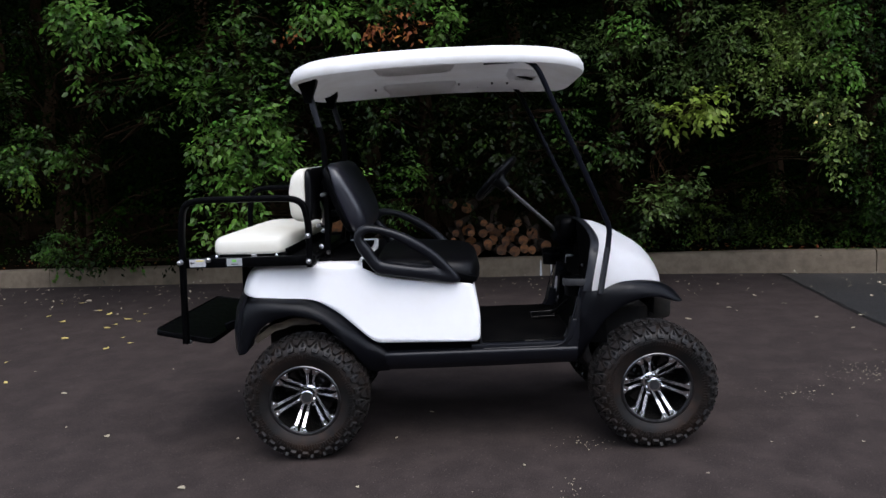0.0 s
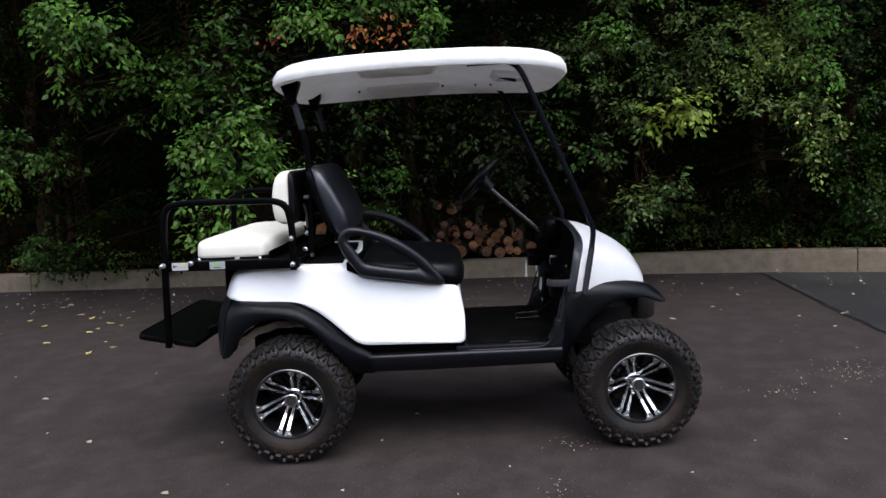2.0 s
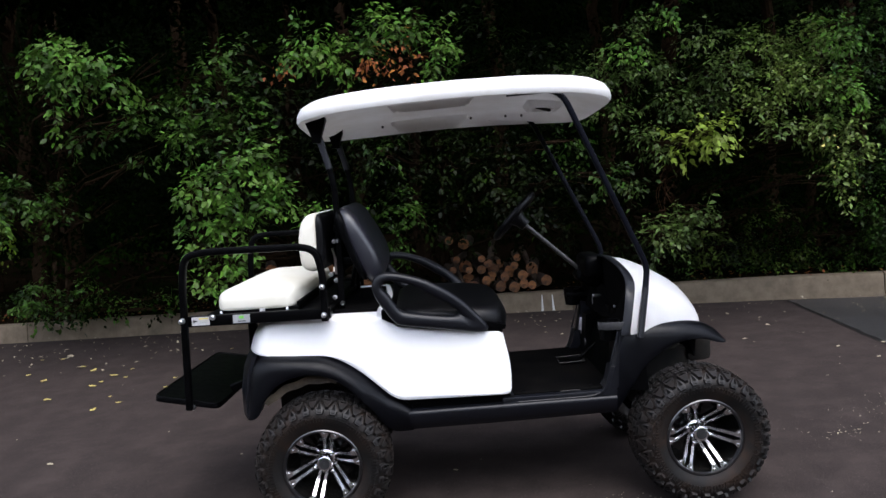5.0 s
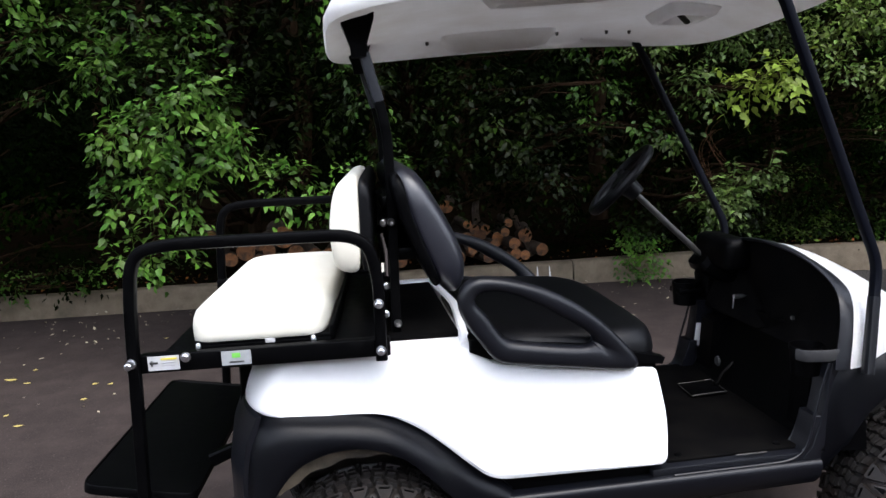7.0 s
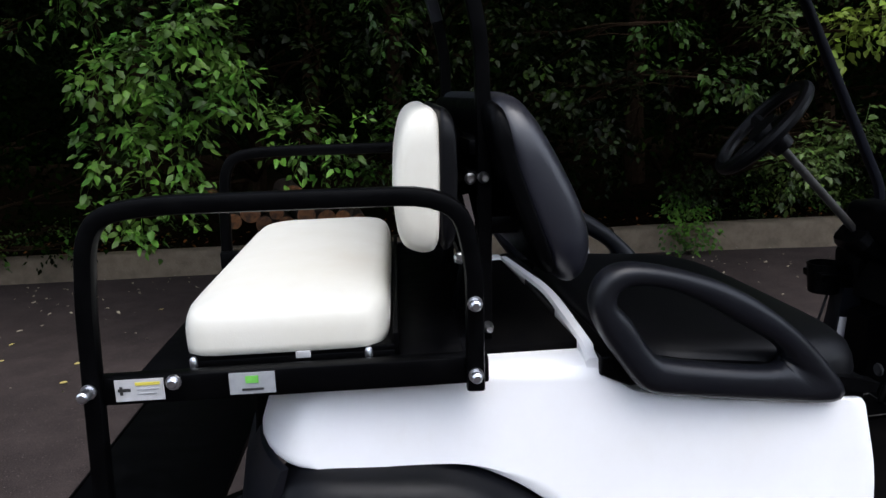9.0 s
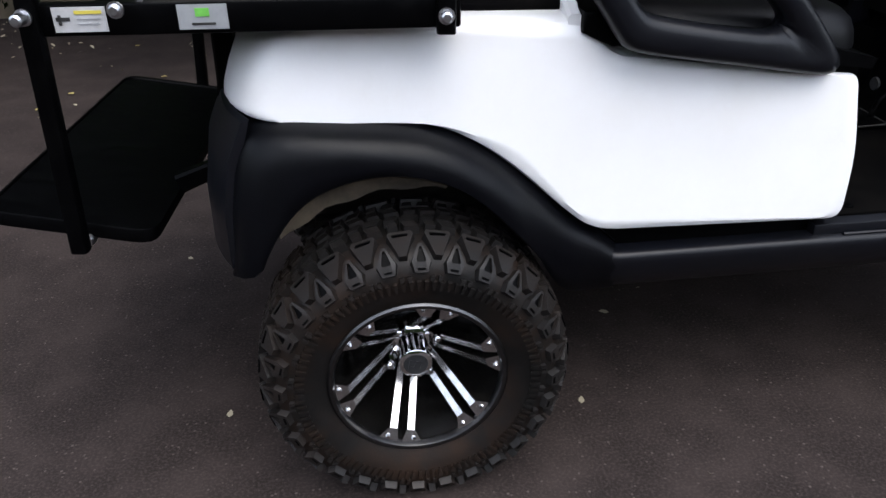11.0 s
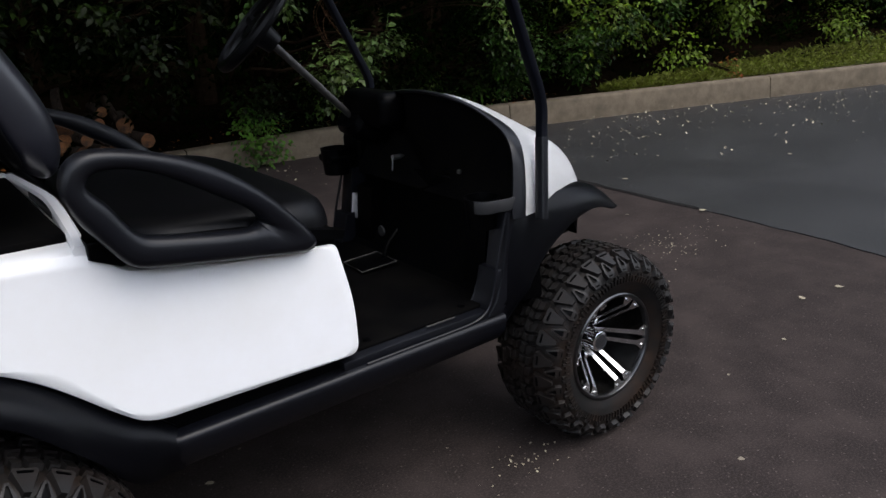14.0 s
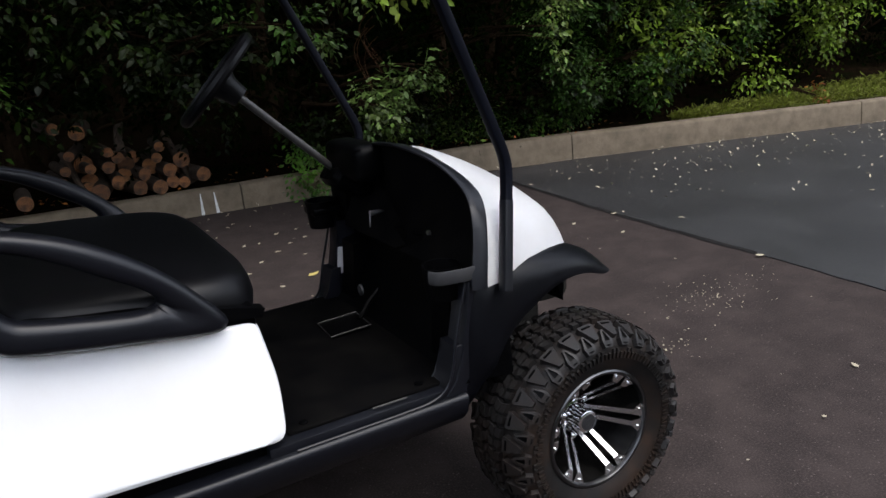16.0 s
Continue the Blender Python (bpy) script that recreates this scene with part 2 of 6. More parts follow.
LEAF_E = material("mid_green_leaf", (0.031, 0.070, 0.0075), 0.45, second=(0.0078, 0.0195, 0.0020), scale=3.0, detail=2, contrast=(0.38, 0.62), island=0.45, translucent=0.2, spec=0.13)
LEAF_R = material("dead_rust_leaf", (0.17, 0.055, 0.014), 0.7, island=0.4, translucent=0.15, spec=0.1)
DRYSTEM = material("dry_brown_stem", (0.055, 0.026, 0.013), 0.8, second=(0.03, 0.015, 0.008), scale=30, spec=0.05)
LEAF_Y = material("fallen_yellow_leaf", (0.46, 0.37, 0.11), 0.6, island=0.4, spec=0.2)
LEAF_P = material("fallen_pale_leaf", (0.32, 0.28, 0.20), 0.65, island=0.4, spec=0.2)
# Leaf green darkened in its colour to paint half-shaded foliage and undergrowth.
LEAF_M = material("half_shade_leaf", (0.0042, 0.0098, 0.0011), 0.6, second=(0.0016, 0.0040, 0.0005), scale=2.5, detail=2, contrast=(0.40, 0.60), island=0.4, translucent=0.15, spec=0.0)
LEAF_G = material("roadside_hedge_leaf", (0.115, 0.172, 0.012), 0.45, second=(0.034, 0.060, 0.006), scale=2.2, detail=2, contrast=(0.38, 0.62), island=0.4, translucent=0.2, spec=0.12)
# Green leaf with shade put into its colour, for foliage behind the boughs.
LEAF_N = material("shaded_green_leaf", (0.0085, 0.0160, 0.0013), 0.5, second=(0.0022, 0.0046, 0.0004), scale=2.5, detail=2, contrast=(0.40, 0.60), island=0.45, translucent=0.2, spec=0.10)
TURF = material("mown_turf", (0.050, 0.060, 0.010), 0.8, second=(0.028, 0.030, 0.008), scale=14, detail=8, bump=0.8, bump_scale=60, bump_distance=0.01, spec=0.05)
GRASS = material("verge_grass", (0.100, 0.115, 0.014), 0.6, island=0.5, translucent=0.2, spec=0.1)


# ---- helpers ----
def mesh_of(name, bm, mat, smooth=True, angle=35):
    me = bpy.data.meshes.new(name)
    bmesh.ops.recalc_face_normals(bm, faces=bm.faces)
    for f in bm.faces:
        f.smooth = smooth
    if smooth:
        for e in bm.edges:
            if len(e.link_faces) == 2 and e.calc_face_angle(0) > radians(angle):
                e.smooth = False
    bm.to_mesh(me)
    bm.free()
    for m in (mat if isinstance(mat, (list, tuple)) else [mat]):
        me.materials.append(m)
    return me


def under(ob, parent):
    bpy.context.view_layer.update()
    ob.parent = parent
    ob.matrix_parent_inverse = parent.matrix_world.inverted()
    return ob


def part(name, bm, mat, parent, label="", angle=35):
    ob = new(name, mesh_of(name, bm, mat, True, angle))
    if label:
        ob["label"] = label
    return under(ob, parent)


def thing(name, bm, mat, label, category, group="", kind="", angle=35):
    return tagged(new(name, mesh_of(name, bm, mat, True, angle)), label, category, group, kind)


def base(name, x, y, z, label, category, group=""):
    e = new(name)
    e.location = (x, y, z)
    e.empty_display_size = 0.2
    return tagged(e, label, category, group)


def box(bm, x0, x1, y0, y1, z0, z1, bevel=0.0, seg=2, m=None):
    made = bmesh.ops.create_cube(bm, size=1)["verts"]
    for v in made:
        v.co = Vector(((x0 + x1) / 2 + v.co.x * (x1 - x0), (y0 + y1) / 2 + v.co.y * (y1 - y0), (z0 + z1) / 2 + v.co.z * (z1 - z0)))
    if m is not None:
        bmesh.ops.transform(bm, matrix=m, verts=made)
    if bevel:
        edges = list({e for v in made for e in v.link_edges})
        bmesh.ops.bevel(bm, geom=edges, offset=bevel, segments=seg, profile=0.5, affect="EDGES")
    return bm


def prism(bm, poly, y0, y1, bevel=0.0, seg=3):
    """A side outline (x, z) drawn out from y0 to y1."""
    a = [bm.verts.new((x, y0, z)) for x, z in poly]
    b = [bm.verts.new((x, y1, z)) for x, z in poly]
    fa, fb = bm.faces.new(a), bm.faces.new(b[::-1])
    for i in range(len(poly)):
        j = (i + 1) % len(poly)
        bm.faces.new((a[j], a[i], b[i], b[j]))
    if bevel:
        bmesh.ops.bevel(bm, geom=list(set(fa.edges) | set(fb.edges)), offset=bevel, segments=seg, profile=0.5, affect="EDGES")
    return bm


def fillet(points, radius, n=6, closed=False):
    """Rounds the corners of a line of points."""
    pts = [Vector(p) for p in points]
    out = []
    for i, p in enumerate(pts):
        if not closed and i in (0, len(pts) - 1):
            out.append(p)
            continue
        a, b = pts[i - 1], pts[(i + 1) % len(pts)]
        r = radius[i] if isinstance(radius, (list, tuple)) else radius
        da, db = min(r, (a - p).length * 0.48), min(r, (b - p).length * 0.48)
        s, e = p + (a - p).normalized() * da, p + (b - p).normalized() * db
        for k in range(n + 1):
            t = k / n
            out.append((1 - t) ** 2 * s + 2 * t * (1 - t) * p + t * t * e)
    return out


def loft(bm, rings, closed=True, cap=True):
    """Skins rings of points; closed: each ring is a loop."""
    rows = [[bm.verts.new(p) for p in r] for r in rings]
    for a, b in zip(rows, rows[1:]):
        n = len(a)
        for i in range(n if closed else n - 1):
            j = (i + 1) % n
            bm.faces.new((a[i], a[j], b[j], b[i]))
    if closed and cap:
        bm.faces.new(rows[0][::-1])
        bm.faces.new(rows[-1])
    return bm


def tube(bm, points, r, seg=10, flat=1.0, side=Vector((0, 1, 0)), square=2.0, radii=None):
    """A bar along points; flat: its width along side against its depth; square: 2 is round, 6 nearly square."""
    pts = [Vector(p) for p in points]
    rings = []
    for i, p in enumerate(pts):
        d = (pts[min(i + 1, len(pts) - 1)] - pts[max(i - 1, 0)]).normalized()
        u = (side - d * side.dot(d))
        u = u.normalized() if u.length > 1e-4 else d.orthogonal().normalized()
        v = d.cross(u)
        rr = radii[i] if radii else r
        ring = []
        for k in range(seg):
            a = 2 * math.pi * k / seg + math.pi / seg
            c, s = math.cos(a), math.sin(a)
            ring.append(p + u * (rr * flat * math.copysign(abs(c) ** (2 / square), c)) + v * (rr * math.copysign(abs(s) ** (2 / square), s)))
        rings.append(ring)
    return loft(bm, rings)


def turned(bm, profile, centre, axis="y", seg=48, cap=False):
    """A profile of (along the axis, radius) turned round the axis."""
    cx, cy, cz = centre
    rings = []
    for k in range(seg):
        a = 2 * math.pi * k / seg
        c, s = math.cos(a), math.sin(a)
        if axis == "y":
            rings.append([(cx + r * c, cy + h, cz + r * s) for h, r in profile])
        elif axis == "x":
            rings.append([(cx + h, cy + r * c, cz + r * s) for h, r in profile])
        else:
            rings.append([(cx + r * c, cy + r * s, cz + h) for h, r in profile])
    rows = [[bm.verts.new(p) for p in r] for r in rings]
    for i in range(seg):
        a, b = rows[i], rows[(i + 1) % seg]
        for j in range(len(profile) - 1):
            bm.faces.new((a[j], a[j + 1], b[j + 1], b[j]))
    if cap:
        bm.faces.new([r[-1] for r in rows])
        bm.faces.new([r[0] for r in rows][::-1])
    bmesh.ops.remove_doubles(bm, verts=bm.verts, dist=1e-6)
    return bm


def B():
    return bmesh.new()


# ---- the golf cart: it faces +x, its near side lies towards -y ----
YC = 0.475
cart = base("golf_cart", 0.83, YC, 0.0, "white lifted golf cart with a cream rear-facing seat, standing on asphalt", "golf cart")


def far(y):
    return 2 * YC - y


def sides(y):
    return (y, far(y))


# rear body
HALF = 0.435
outline = fillet([(-0.262, 0, 0.785), (-0.232, 0, 0.90), (-0.165, 0, 0.938), (0.31, 0, 0.926), (0.36, 0, 0.868), (0.75, 0, 0.818), (0.822, 0, 0.812), (0.850, 0, 0.66),
                  (0.846, 0, 0.529), (0.346, 0, 0.537), (0.285, 0, 0.585), (0.20, 0, 0.664), (0.125, 0, 0.722), (0.04, 0, 0.765), (-0.08, 0, 0.774), (-0.2, 0, 0.776)],
                 [0.02, 0.06, 0.07, 0.03, 0.03, 0.02, 0.02, 0.05, 0.03, 0.05, 0.06, 0.06, 0.06, 0.06, 0.05, 0.03], 4, True)
bm = B()
ring = [Vector(p) for p in outline]
mid = sum(ring, Vector()) / len(ring)
rows = []
for y, shrink in ((YC, 0.0), (YC - 0.12, 0.0), (YC - 0.22, 0.0), (YC - 0.30, 0.0), (YC - 0.35, 0.0), (YC - HALF + 0.05, 0.0), (YC - HALF + 0.022, 0.001), (YC - HALF + 0.007, 0.007), (YC - HALF, 0.024), (YC - HALF, 0.034)):
    bulge = 0.078 * (1 - (abs(y - YC) / HALF) ** 5) - 0.012
    row = []
    for p in ring:
        q = p + (mid - p).normalized() * shrink + Vector((0, y, 0))
        q.y -= 0.065 * (0.74 - q.z) * min(1, (YC - y) / (HALF - 0.05)) ** 4
        q.x -= bulge * min(1, max(0, -p.x / 0.26)) ** 1.5
        row.append(q)
    rows.append(row)
rows = rows[::-1] + [[Vector((p.x, far(p.y), p.z)) for p in r] for r in rows[1:]]
loft(bm, rows)
body = part("rear_body", bm, WHITE, cart, "white moulded rear body panel")
bm = B()
box(bm, 0.075, 0.283, YC - 0.345, YC + 0.345, 0.925, 0.945, 0.006)
part("bag_well_mat", bm, MAT, body, "black rubber mat on the body deck")
bm = B()
rows = []
for k in range(17):
    v = k / 8 - 1
    x0, x1 = 0.309 - 0.034 * math.sqrt(v * v + 0.02), 0.338 - 0.038 * math.sqrt(v * v + 0.02)
    rows.append([(x, YC + 0.418 * v, z - (0.014 if abs(v) > 0.99 else 0.0)) for x, z in ((x0, 0.90), (x0, 0.942), (x0 + 0.005, 0.948), (x1 - 0.005, 0.948), (x1, 0.942), (x1, 0.90))])
loft(bm, rows)
box(bm, 0.06, 0.290, YC + 0.345, YC + 0.41, 0.90, 0.946, 0.006, 2)
part("deck_lip", bm, WHITE, body)
bm = B()
prism(bm, [(0.297, 0.941), (0.330, 0.941), (0.372, 0.905), (0.378, 0.880), (0.350, 0.880), (0.297, 0.905)], YC - 0.434, YC + 0.434, 0.006)
part("seat_back_skirt", bm, STEEL, cart, "black plastic skirt behind the bench seat")
# near-black box set back in the gap, in place of the recess's shade
bm = B()
box(bm, 0.36, 0.84, YC - 0.405, YC + 0.405, 0.470, 0.55, 0.006)
part("lower_body_gap", bm, STEEL, cart)


# flared fenders
def fender(upper, lower, y_top, y_lip, name, blend, n=44, inset=lambda x: 0.0, wrap=lambda x: 0.0, tuck=lambda x: 0.0):
    def along(points, count):
        pts = fillet([(x, 0, z) for x, z in points], 0.07, 5)
        d = [0]
        for a, b in zip(pts, pts[1:]):
            d.append(d[-1] + (b - a).length)
        out = []
        for k in range(count):
            s = d[-1] * k / (count - 1)
            i = max(j for j in range(len(d)) if d[j] <= s + 1e-9)
            i = min(i, len(pts) - 2)
            t = (s - d[i]) / max(d[i + 1] - d[i], 1e-9)
            out.append(pts[i].lerp(pts[i + 1], t))
        return out
    up, low = along(upper, n), along(lower, n)
    for mirror in (False, True):
        bm = B()
        rows = []
        for k, (a, b) in enumerate(zip(up, low)):
            row = []
            e = min(1, max(0, blend(k / (n - 1))))
            for t, y in ((0.0, y_top + 0.05), (0.0, y_top + 0.012), (0.03, y_top - 0.006), (0.10, y_top * 0.62 + y_lip * 0.38), (0.22, y_top * 0.30 + y_lip * 0.70), (0.38, y_top * 0.12 + y_lip * 0.88), (0.58, y_lip * 0.98), (0.80, y_lip - 0.001), (0.96, y_lip + 0.001), (1.0, y_lip + 0.006), (0.985, y_lip + 0.02), (0.96, y_lip + 0.12)):
                p = a.lerp(b, t)
                if 0.04 < t or y < 0.05:
                    y = y * (1 - e) + e * max(0.028, y + 0.03)
                yy = y + inset(p.x) + wrap(p.x) + tuck(p.x) * (1 - t) ** 2 + e * 0.036 * max(0.0, (t - 0.35) / 0.65) ** 1.5
                row.append(Vector((p.x, far(yy) if mirror else yy, p.z)))
            rows.append(row)
        loft(bm, rows, closed=False)
        bmesh.ops.solidify(bm, geom=bm.faces, thickness=0.003)
        part(name, bm, TRIM, cart, "matt charcoal plastic wheel-arch flare", 50)


fender([(-0.322, 0.512), (-0.319, 0.62), (-0.300, 0.72), (-0.258, 0.79), (-0.12, 0.778), (0.035, 0.768), (0.14, 0.713), (0.225, 0.642), (0.30, 0.572), (0.352, 0.545), (0.400, 0.500)],
       [(-0.316, 0.512), (-0.262, 0.522), (-0.250, 0.562), (-0.203, 0.634), (-0.152, 0.674), (-0.07, 0.697), (0.01, 0.694), (0.10, 0.660), (0.17, 0.588), (0.228, 0.522), (0.268, 0.448), (0.306, 0.404), (0.345, 0.394), (0.400, 0.394)],
       0.052, -0.018, "rear_fender", lambda t: (t - 0.70) / 0.26, wrap=lambda x: 0.055 * (1 - math.sqrt(max(0.0, 1 - min(1.0, max(0.0, (-0.255 - x) / 0.066)) ** 2))))
fender([(1.275, 0.46), (1.298, 0.56), (1.318, 0.68), (1.338, 0.776), (1.385, 0.790), (1.46, 0.795), (1.55, 0.795), (1.64, 0.788), (1.715, 0.771), (1.768, 0.747), (1.802, 0.722), (1.820, 0.696)],
       [(1.308, 0.395), (1.334, 0.426), (1.366, 0.508), (1.400, 0.572), (1.440, 0.624), (1.494, 0.666), (1.572, 0.706), (1.652, 0.717), (1.718, 0.706), (1.766, 0.687), (1.796, 0.677), (1.815, 0.681)],
       0.052, 0.012, "front_fender", lambda t: (0.25 - t) / 0.2, inset=lambda x: 0.062 * max(0, (x - 1.52) / 0.29) ** 1.6, tuck=lambda x: 0.028 * max(0, (x - 1.45) / 0.3))
bm = B()
rows = []
for k in range(25):
    y = 0.034 + 0.882 * k / 24
    back = 0.062 * (1 - abs((y - YC) / 0.442) ** 4)
    rows.append([(x - back, y, z) for x, z in ((-0.255, 0.792), (-0.268, 0.788), (-0.300, 0.72), (-0.318, 0.62), (-0.320, 0.52), (-0.312, 0.505), (-0.300, 0.52), (-0.295, 0.62), (-0.28, 0.71))])
loft(bm, rows)
part("rear_skirt", bm, TRIM, cart, "charcoal plastic lower rear panel")
for y, s in ((0.035, 1), (far(0.035), -1)):
    bm = B()
    rows = []
    for x in (0.330, 0.362, 0.395, 0.43, 0.6, 0.9, 1.2, 1.285, 1.305):
        hide = 0.022 * max(0.0, (0.395 - x) / 0.05)
        low = 0.397 + 0.010 * max(0, (x - 0.7) / 0.6) + 0.002 * math.sin(x * 4)
        rows.append([(x, y + s * min(0.09, q + hide), z) for q, z in ((0.09, 0.490), (0.010, 0.490), (-0.001, 0.489), (-0.006, 0.485), (-0.009, 0.477), (-0.0085, 0.468), (-0.001, 0.44), (0.016, low + 0.014), (0.030, low), (0.09, low))])
    loft(bm, rows)
    part("rocker_panel", bm, TRIM, cart, "matt charcoal plastic sill")
    # front door post between the sill and the cowl
    bm = B()
    rows = []
    for x, z, w in ((1.245, 0.495, 0.05), (1.275, 0.53, 0.055), (1.298, 0.60, 0.055), (1.316, 0.69, 0.06), (1.328, 0.775, 0.07)):
        rows.append([(x + a * w, y + s * b, z) for a, b in ((0, 0.07), (0, 0.012), (0.12, 0.002), (0.5, 0.0), (1.1, 0.004), (1.1, 0.07))])
    loft(bm, rows)
    part("door_post", bm, TRIM, cart)
    # rounded corner of the door opening, with its thin moulded lip
    bend = [(1.12, 0.489), (1.19, 0.490), (1.222, 0.496), (1.247, 0.510), (1.262, 0.532), (1.272, 0.565), (1.284, 0.62)]
    bm = B()
    prism(bm, bend + [(1.32, 0.62), (1.31, 0.47), (1.12, 0.47)], min(y + s * 0.006, y + s * 0.08), max(y + s * 0.006, y + s * 0.08), 0.004)
    part("door_corner", bm, TRIM, cart)
    bm = B()
    tube(bm, fillet([(0.86, y + s * 0.004, 0.491)] + [(x, y + s * 0.004, z + 0.002) for x, z in bend] + [(1.306, y + s * 0.008, 0.70), (1.328, y + s * 0.008, 0.775)], 0.02, 3), 0.0042, 8)
    part("opening_lip", bm, TRIM, cart)
    bm = B()
    turned(bm, [(0.0, 0.0), (0.0, 0.007), (0.004, 0.009), (0.012, 0.009)], (1.402, y - s * 0.022 if s > 0 else y + 0.01, 0.64), "y", 10)
    part("bolt", bm, STEEL, cart)


# front cowl with its dark trim and the footwell behind
EDGE_OUT = [(1.374, 0.018, 0.757), (1.376, 0.020, 0.78), (1.388, 0.031, 0.83), (1.400, 0.046, 0.88), (1.412, 0.064, 0.92), (1.424, 0.092, 0.95), (1.432, 0.125, 0.97), (1.437, 0.175, 0.988), (1.437, 0.225, 1.003), (1.433, 0.275, 1.018), (1.425, 0.34, 1.036), (1.418, 0.40, 1.048), (1.415, 0.475, 1.053)]
EDGE_IN = [(1.336, 0.026, 0.757), (1.340, 0.030, 0.78), (1.352, 0.040, 0.83), (1.364, 0.050, 0.88), (1.371, 0.061, 0.92), (1.378, 0.080, 0.95), (1.387, 0.108, 0.97), (1.395, 0.150, 0.988), (1.397, 0.195, 1.006), (1.392, 0.240, 1.026), (1.384, 0.30, 1.044), (1.377, 0.38, 1.056), (1.374, 0.475, 1.061)]


def rim(points, grow=0.0, forward=0.0, side=1.0, top=1.0):
    """The rounded door-shaped edge of the dashboard, from one side over the crest to the other."""
    half = fillet(points, [0] + [0.02] * (len(points) - 2) + [0], 2)
    full = half + [Vector((p.x, far(p.y), p.z)) for p in reversed(half[:-1])]
    out = []
    for p in full:
        d = Vector((0, p.y - YC, p.z - 0.80))
        q = d * (1 + grow / max(d.length, 0.05))
        out.append(Vector((p.x + forward, YC + q.y * side, 0.757 + (0.043 + q.z - 0.0) * top)))
    return out


def hoop(x, half, low, crest, bow, n, pull=0.0):
    """A cross-section of the nose, bowed forward in the middle."""
    first = rim(EDGE_OUT)
    high = max(p.z for p in first)
    wide = YC - min(p.y for p in first)
    out = []
    for p in first:
        dy = (p.y - YC) / wide
        h = (p.z - 0.757) / (high - 0.757)
        h = h ** (1 - 0.10 * n)
        out.append(Vector((x + bow * (1 - abs(dy) ** 2.2) + pull * (p.x - 1.40), YC + dy * half, low + (crest - low) * h)))
    return out


bm = B()
sections = [rim(EDGE_OUT, -0.006, -0.012), rim(EDGE_OUT, -0.003, 0.004), hoop(1.455, 0.450, 0.762, 1.041, 0.004, 0.05, 0.6), hoop(1.50, 0.436, 0.765, 1.023, 0.008, 0.2, 0.3), hoop(1.55, 0.418, 0.77, 0.998, 0.014, 0.4), hoop(1.60, 0.396, 0.77, 0.966, 0.022, 0.55), hoop(1.64, 0.376, 0.77, 0.934, 0.032, 0.65),
            hoop(1.668, 0.360, 0.768, 0.904, 0.040, 0.7), hoop(1.692, 0.345, 0.766, 0.868, 0.045, 0.7), hoop(1.712, 0.331, 0.762, 0.828, 0.048, 0.7), hoop(1.726, 0.320, 0.755, 0.79, 0.049, 0.7), hoop(1.732, 0.314, 0.745, 0.76, 0.049, 0.7)]
loft(bm, sections, closed=False)
bmesh.ops.solidify(bm, geom=bm.faces, thickness=0.004)
part("front_cowl", bm, WHITE, cart, "white rounded front cowl")
bm = B()
loft(bm, [rim(EDGE_OUT, -0.006, 0.002), rim(EDGE_OUT, 0.003, 0.0), rim(EDGE_OUT, 0.0045, -0.006), [a.lerp(b, 0.5) for a, b in zip(rim(EDGE_OUT, 0.004), rim(EDGE_IN, 0.004))], rim(EDGE_IN, 0.003, 0.006), rim(EDGE_IN, 0.0, 0.0), rim(EDGE_IN, -0.006, 0.001), rim(EDGE_IN, -0.012, 0.02)], closed=False)
part("cowl_trim", bm, TRIM, cart, "charcoal plastic edge of the dashboard", 60)
bm = B()
loft(bm, [rim(EDGE_IN, -0.008, 0.016), rim(EDGE_IN, -0.016, 0.026), rim(EDGE_IN, 0, 0.02, 0.86, 0.86), rim(EDGE_IN, 0, 0.022, 0.64, 0.62), rim(EDGE_IN, 0, 0.022, 0.25, 0.22), rim(EDGE_IN, 0, 0.022, 0.02, 0.02)], closed=False)
part("dash_panel", bm, MAT, cart, "deep black dashboard panel", 60)
bm = B()
box(bm, 1.315, 1.42, 0.60, 0.86, 0.93, 1.047, 0.03, 3)
part("instrument_hood", bm, STEEL, cart)
bm = B()
prism(bm, [(1.43, 0.80), (1.40, 0.80), (1.398, 0.78), (1.385, 0.70), (1.33, 0.55), (1.29, 0.515), (1.45, 0.50)], YC - 0.438, YC + 0.438)
part("dashboard", bm, STEEL, cart, "black dashboard and footwell wall")
bm = B()
turned(bm, [(0.0, 0.0), (0.0, 0.042), (0.085, 0.05), (0.085, 0.046), (0.01, 0.038), (0.008, 0.0)], (1.305, 0.115, 0.725), "z", 20)
part("cup_holder", bm, STEEL, cart)
bm = B()
rows = []
for p, o in (((1.375, 0.040), (0.1, -1)), ((1.325, 0.038), (-0.2, -1)), ((1.270, 0.050), (-0.4, -0.9)), ((1.256, 0.060), (-0.8, -0.5)), ((1.251, 0.076), (-1, 0))):
    rows.append([(p[0] + o[0] * d, p[1] + o[1] * d, z) for d, z in ((0.0, 0.783), (0.004, 0.781), (0.006, 0.785), (0.006, 0.811), (0.004, 0.815), (0.0, 0.814))])
loft(bm, rows)
part("cup_holder_band", bm, GREY, cart, "grey plastic cup-holder ring")
bm = B()
turned(bm, [(0.0, 0.0), (0.0, 0.045), (0.09, 0.052), (0.09, 0.047), (0.01, 0.04), (0.008, 0.0)], (1.300, 0.90, 0.755), "z", 20)
box(bm, 1.255, 1.40, 0.85, 0.945, 0.80, 0.825, 0.006)
part("cup_holder", bm, STEEL, cart)

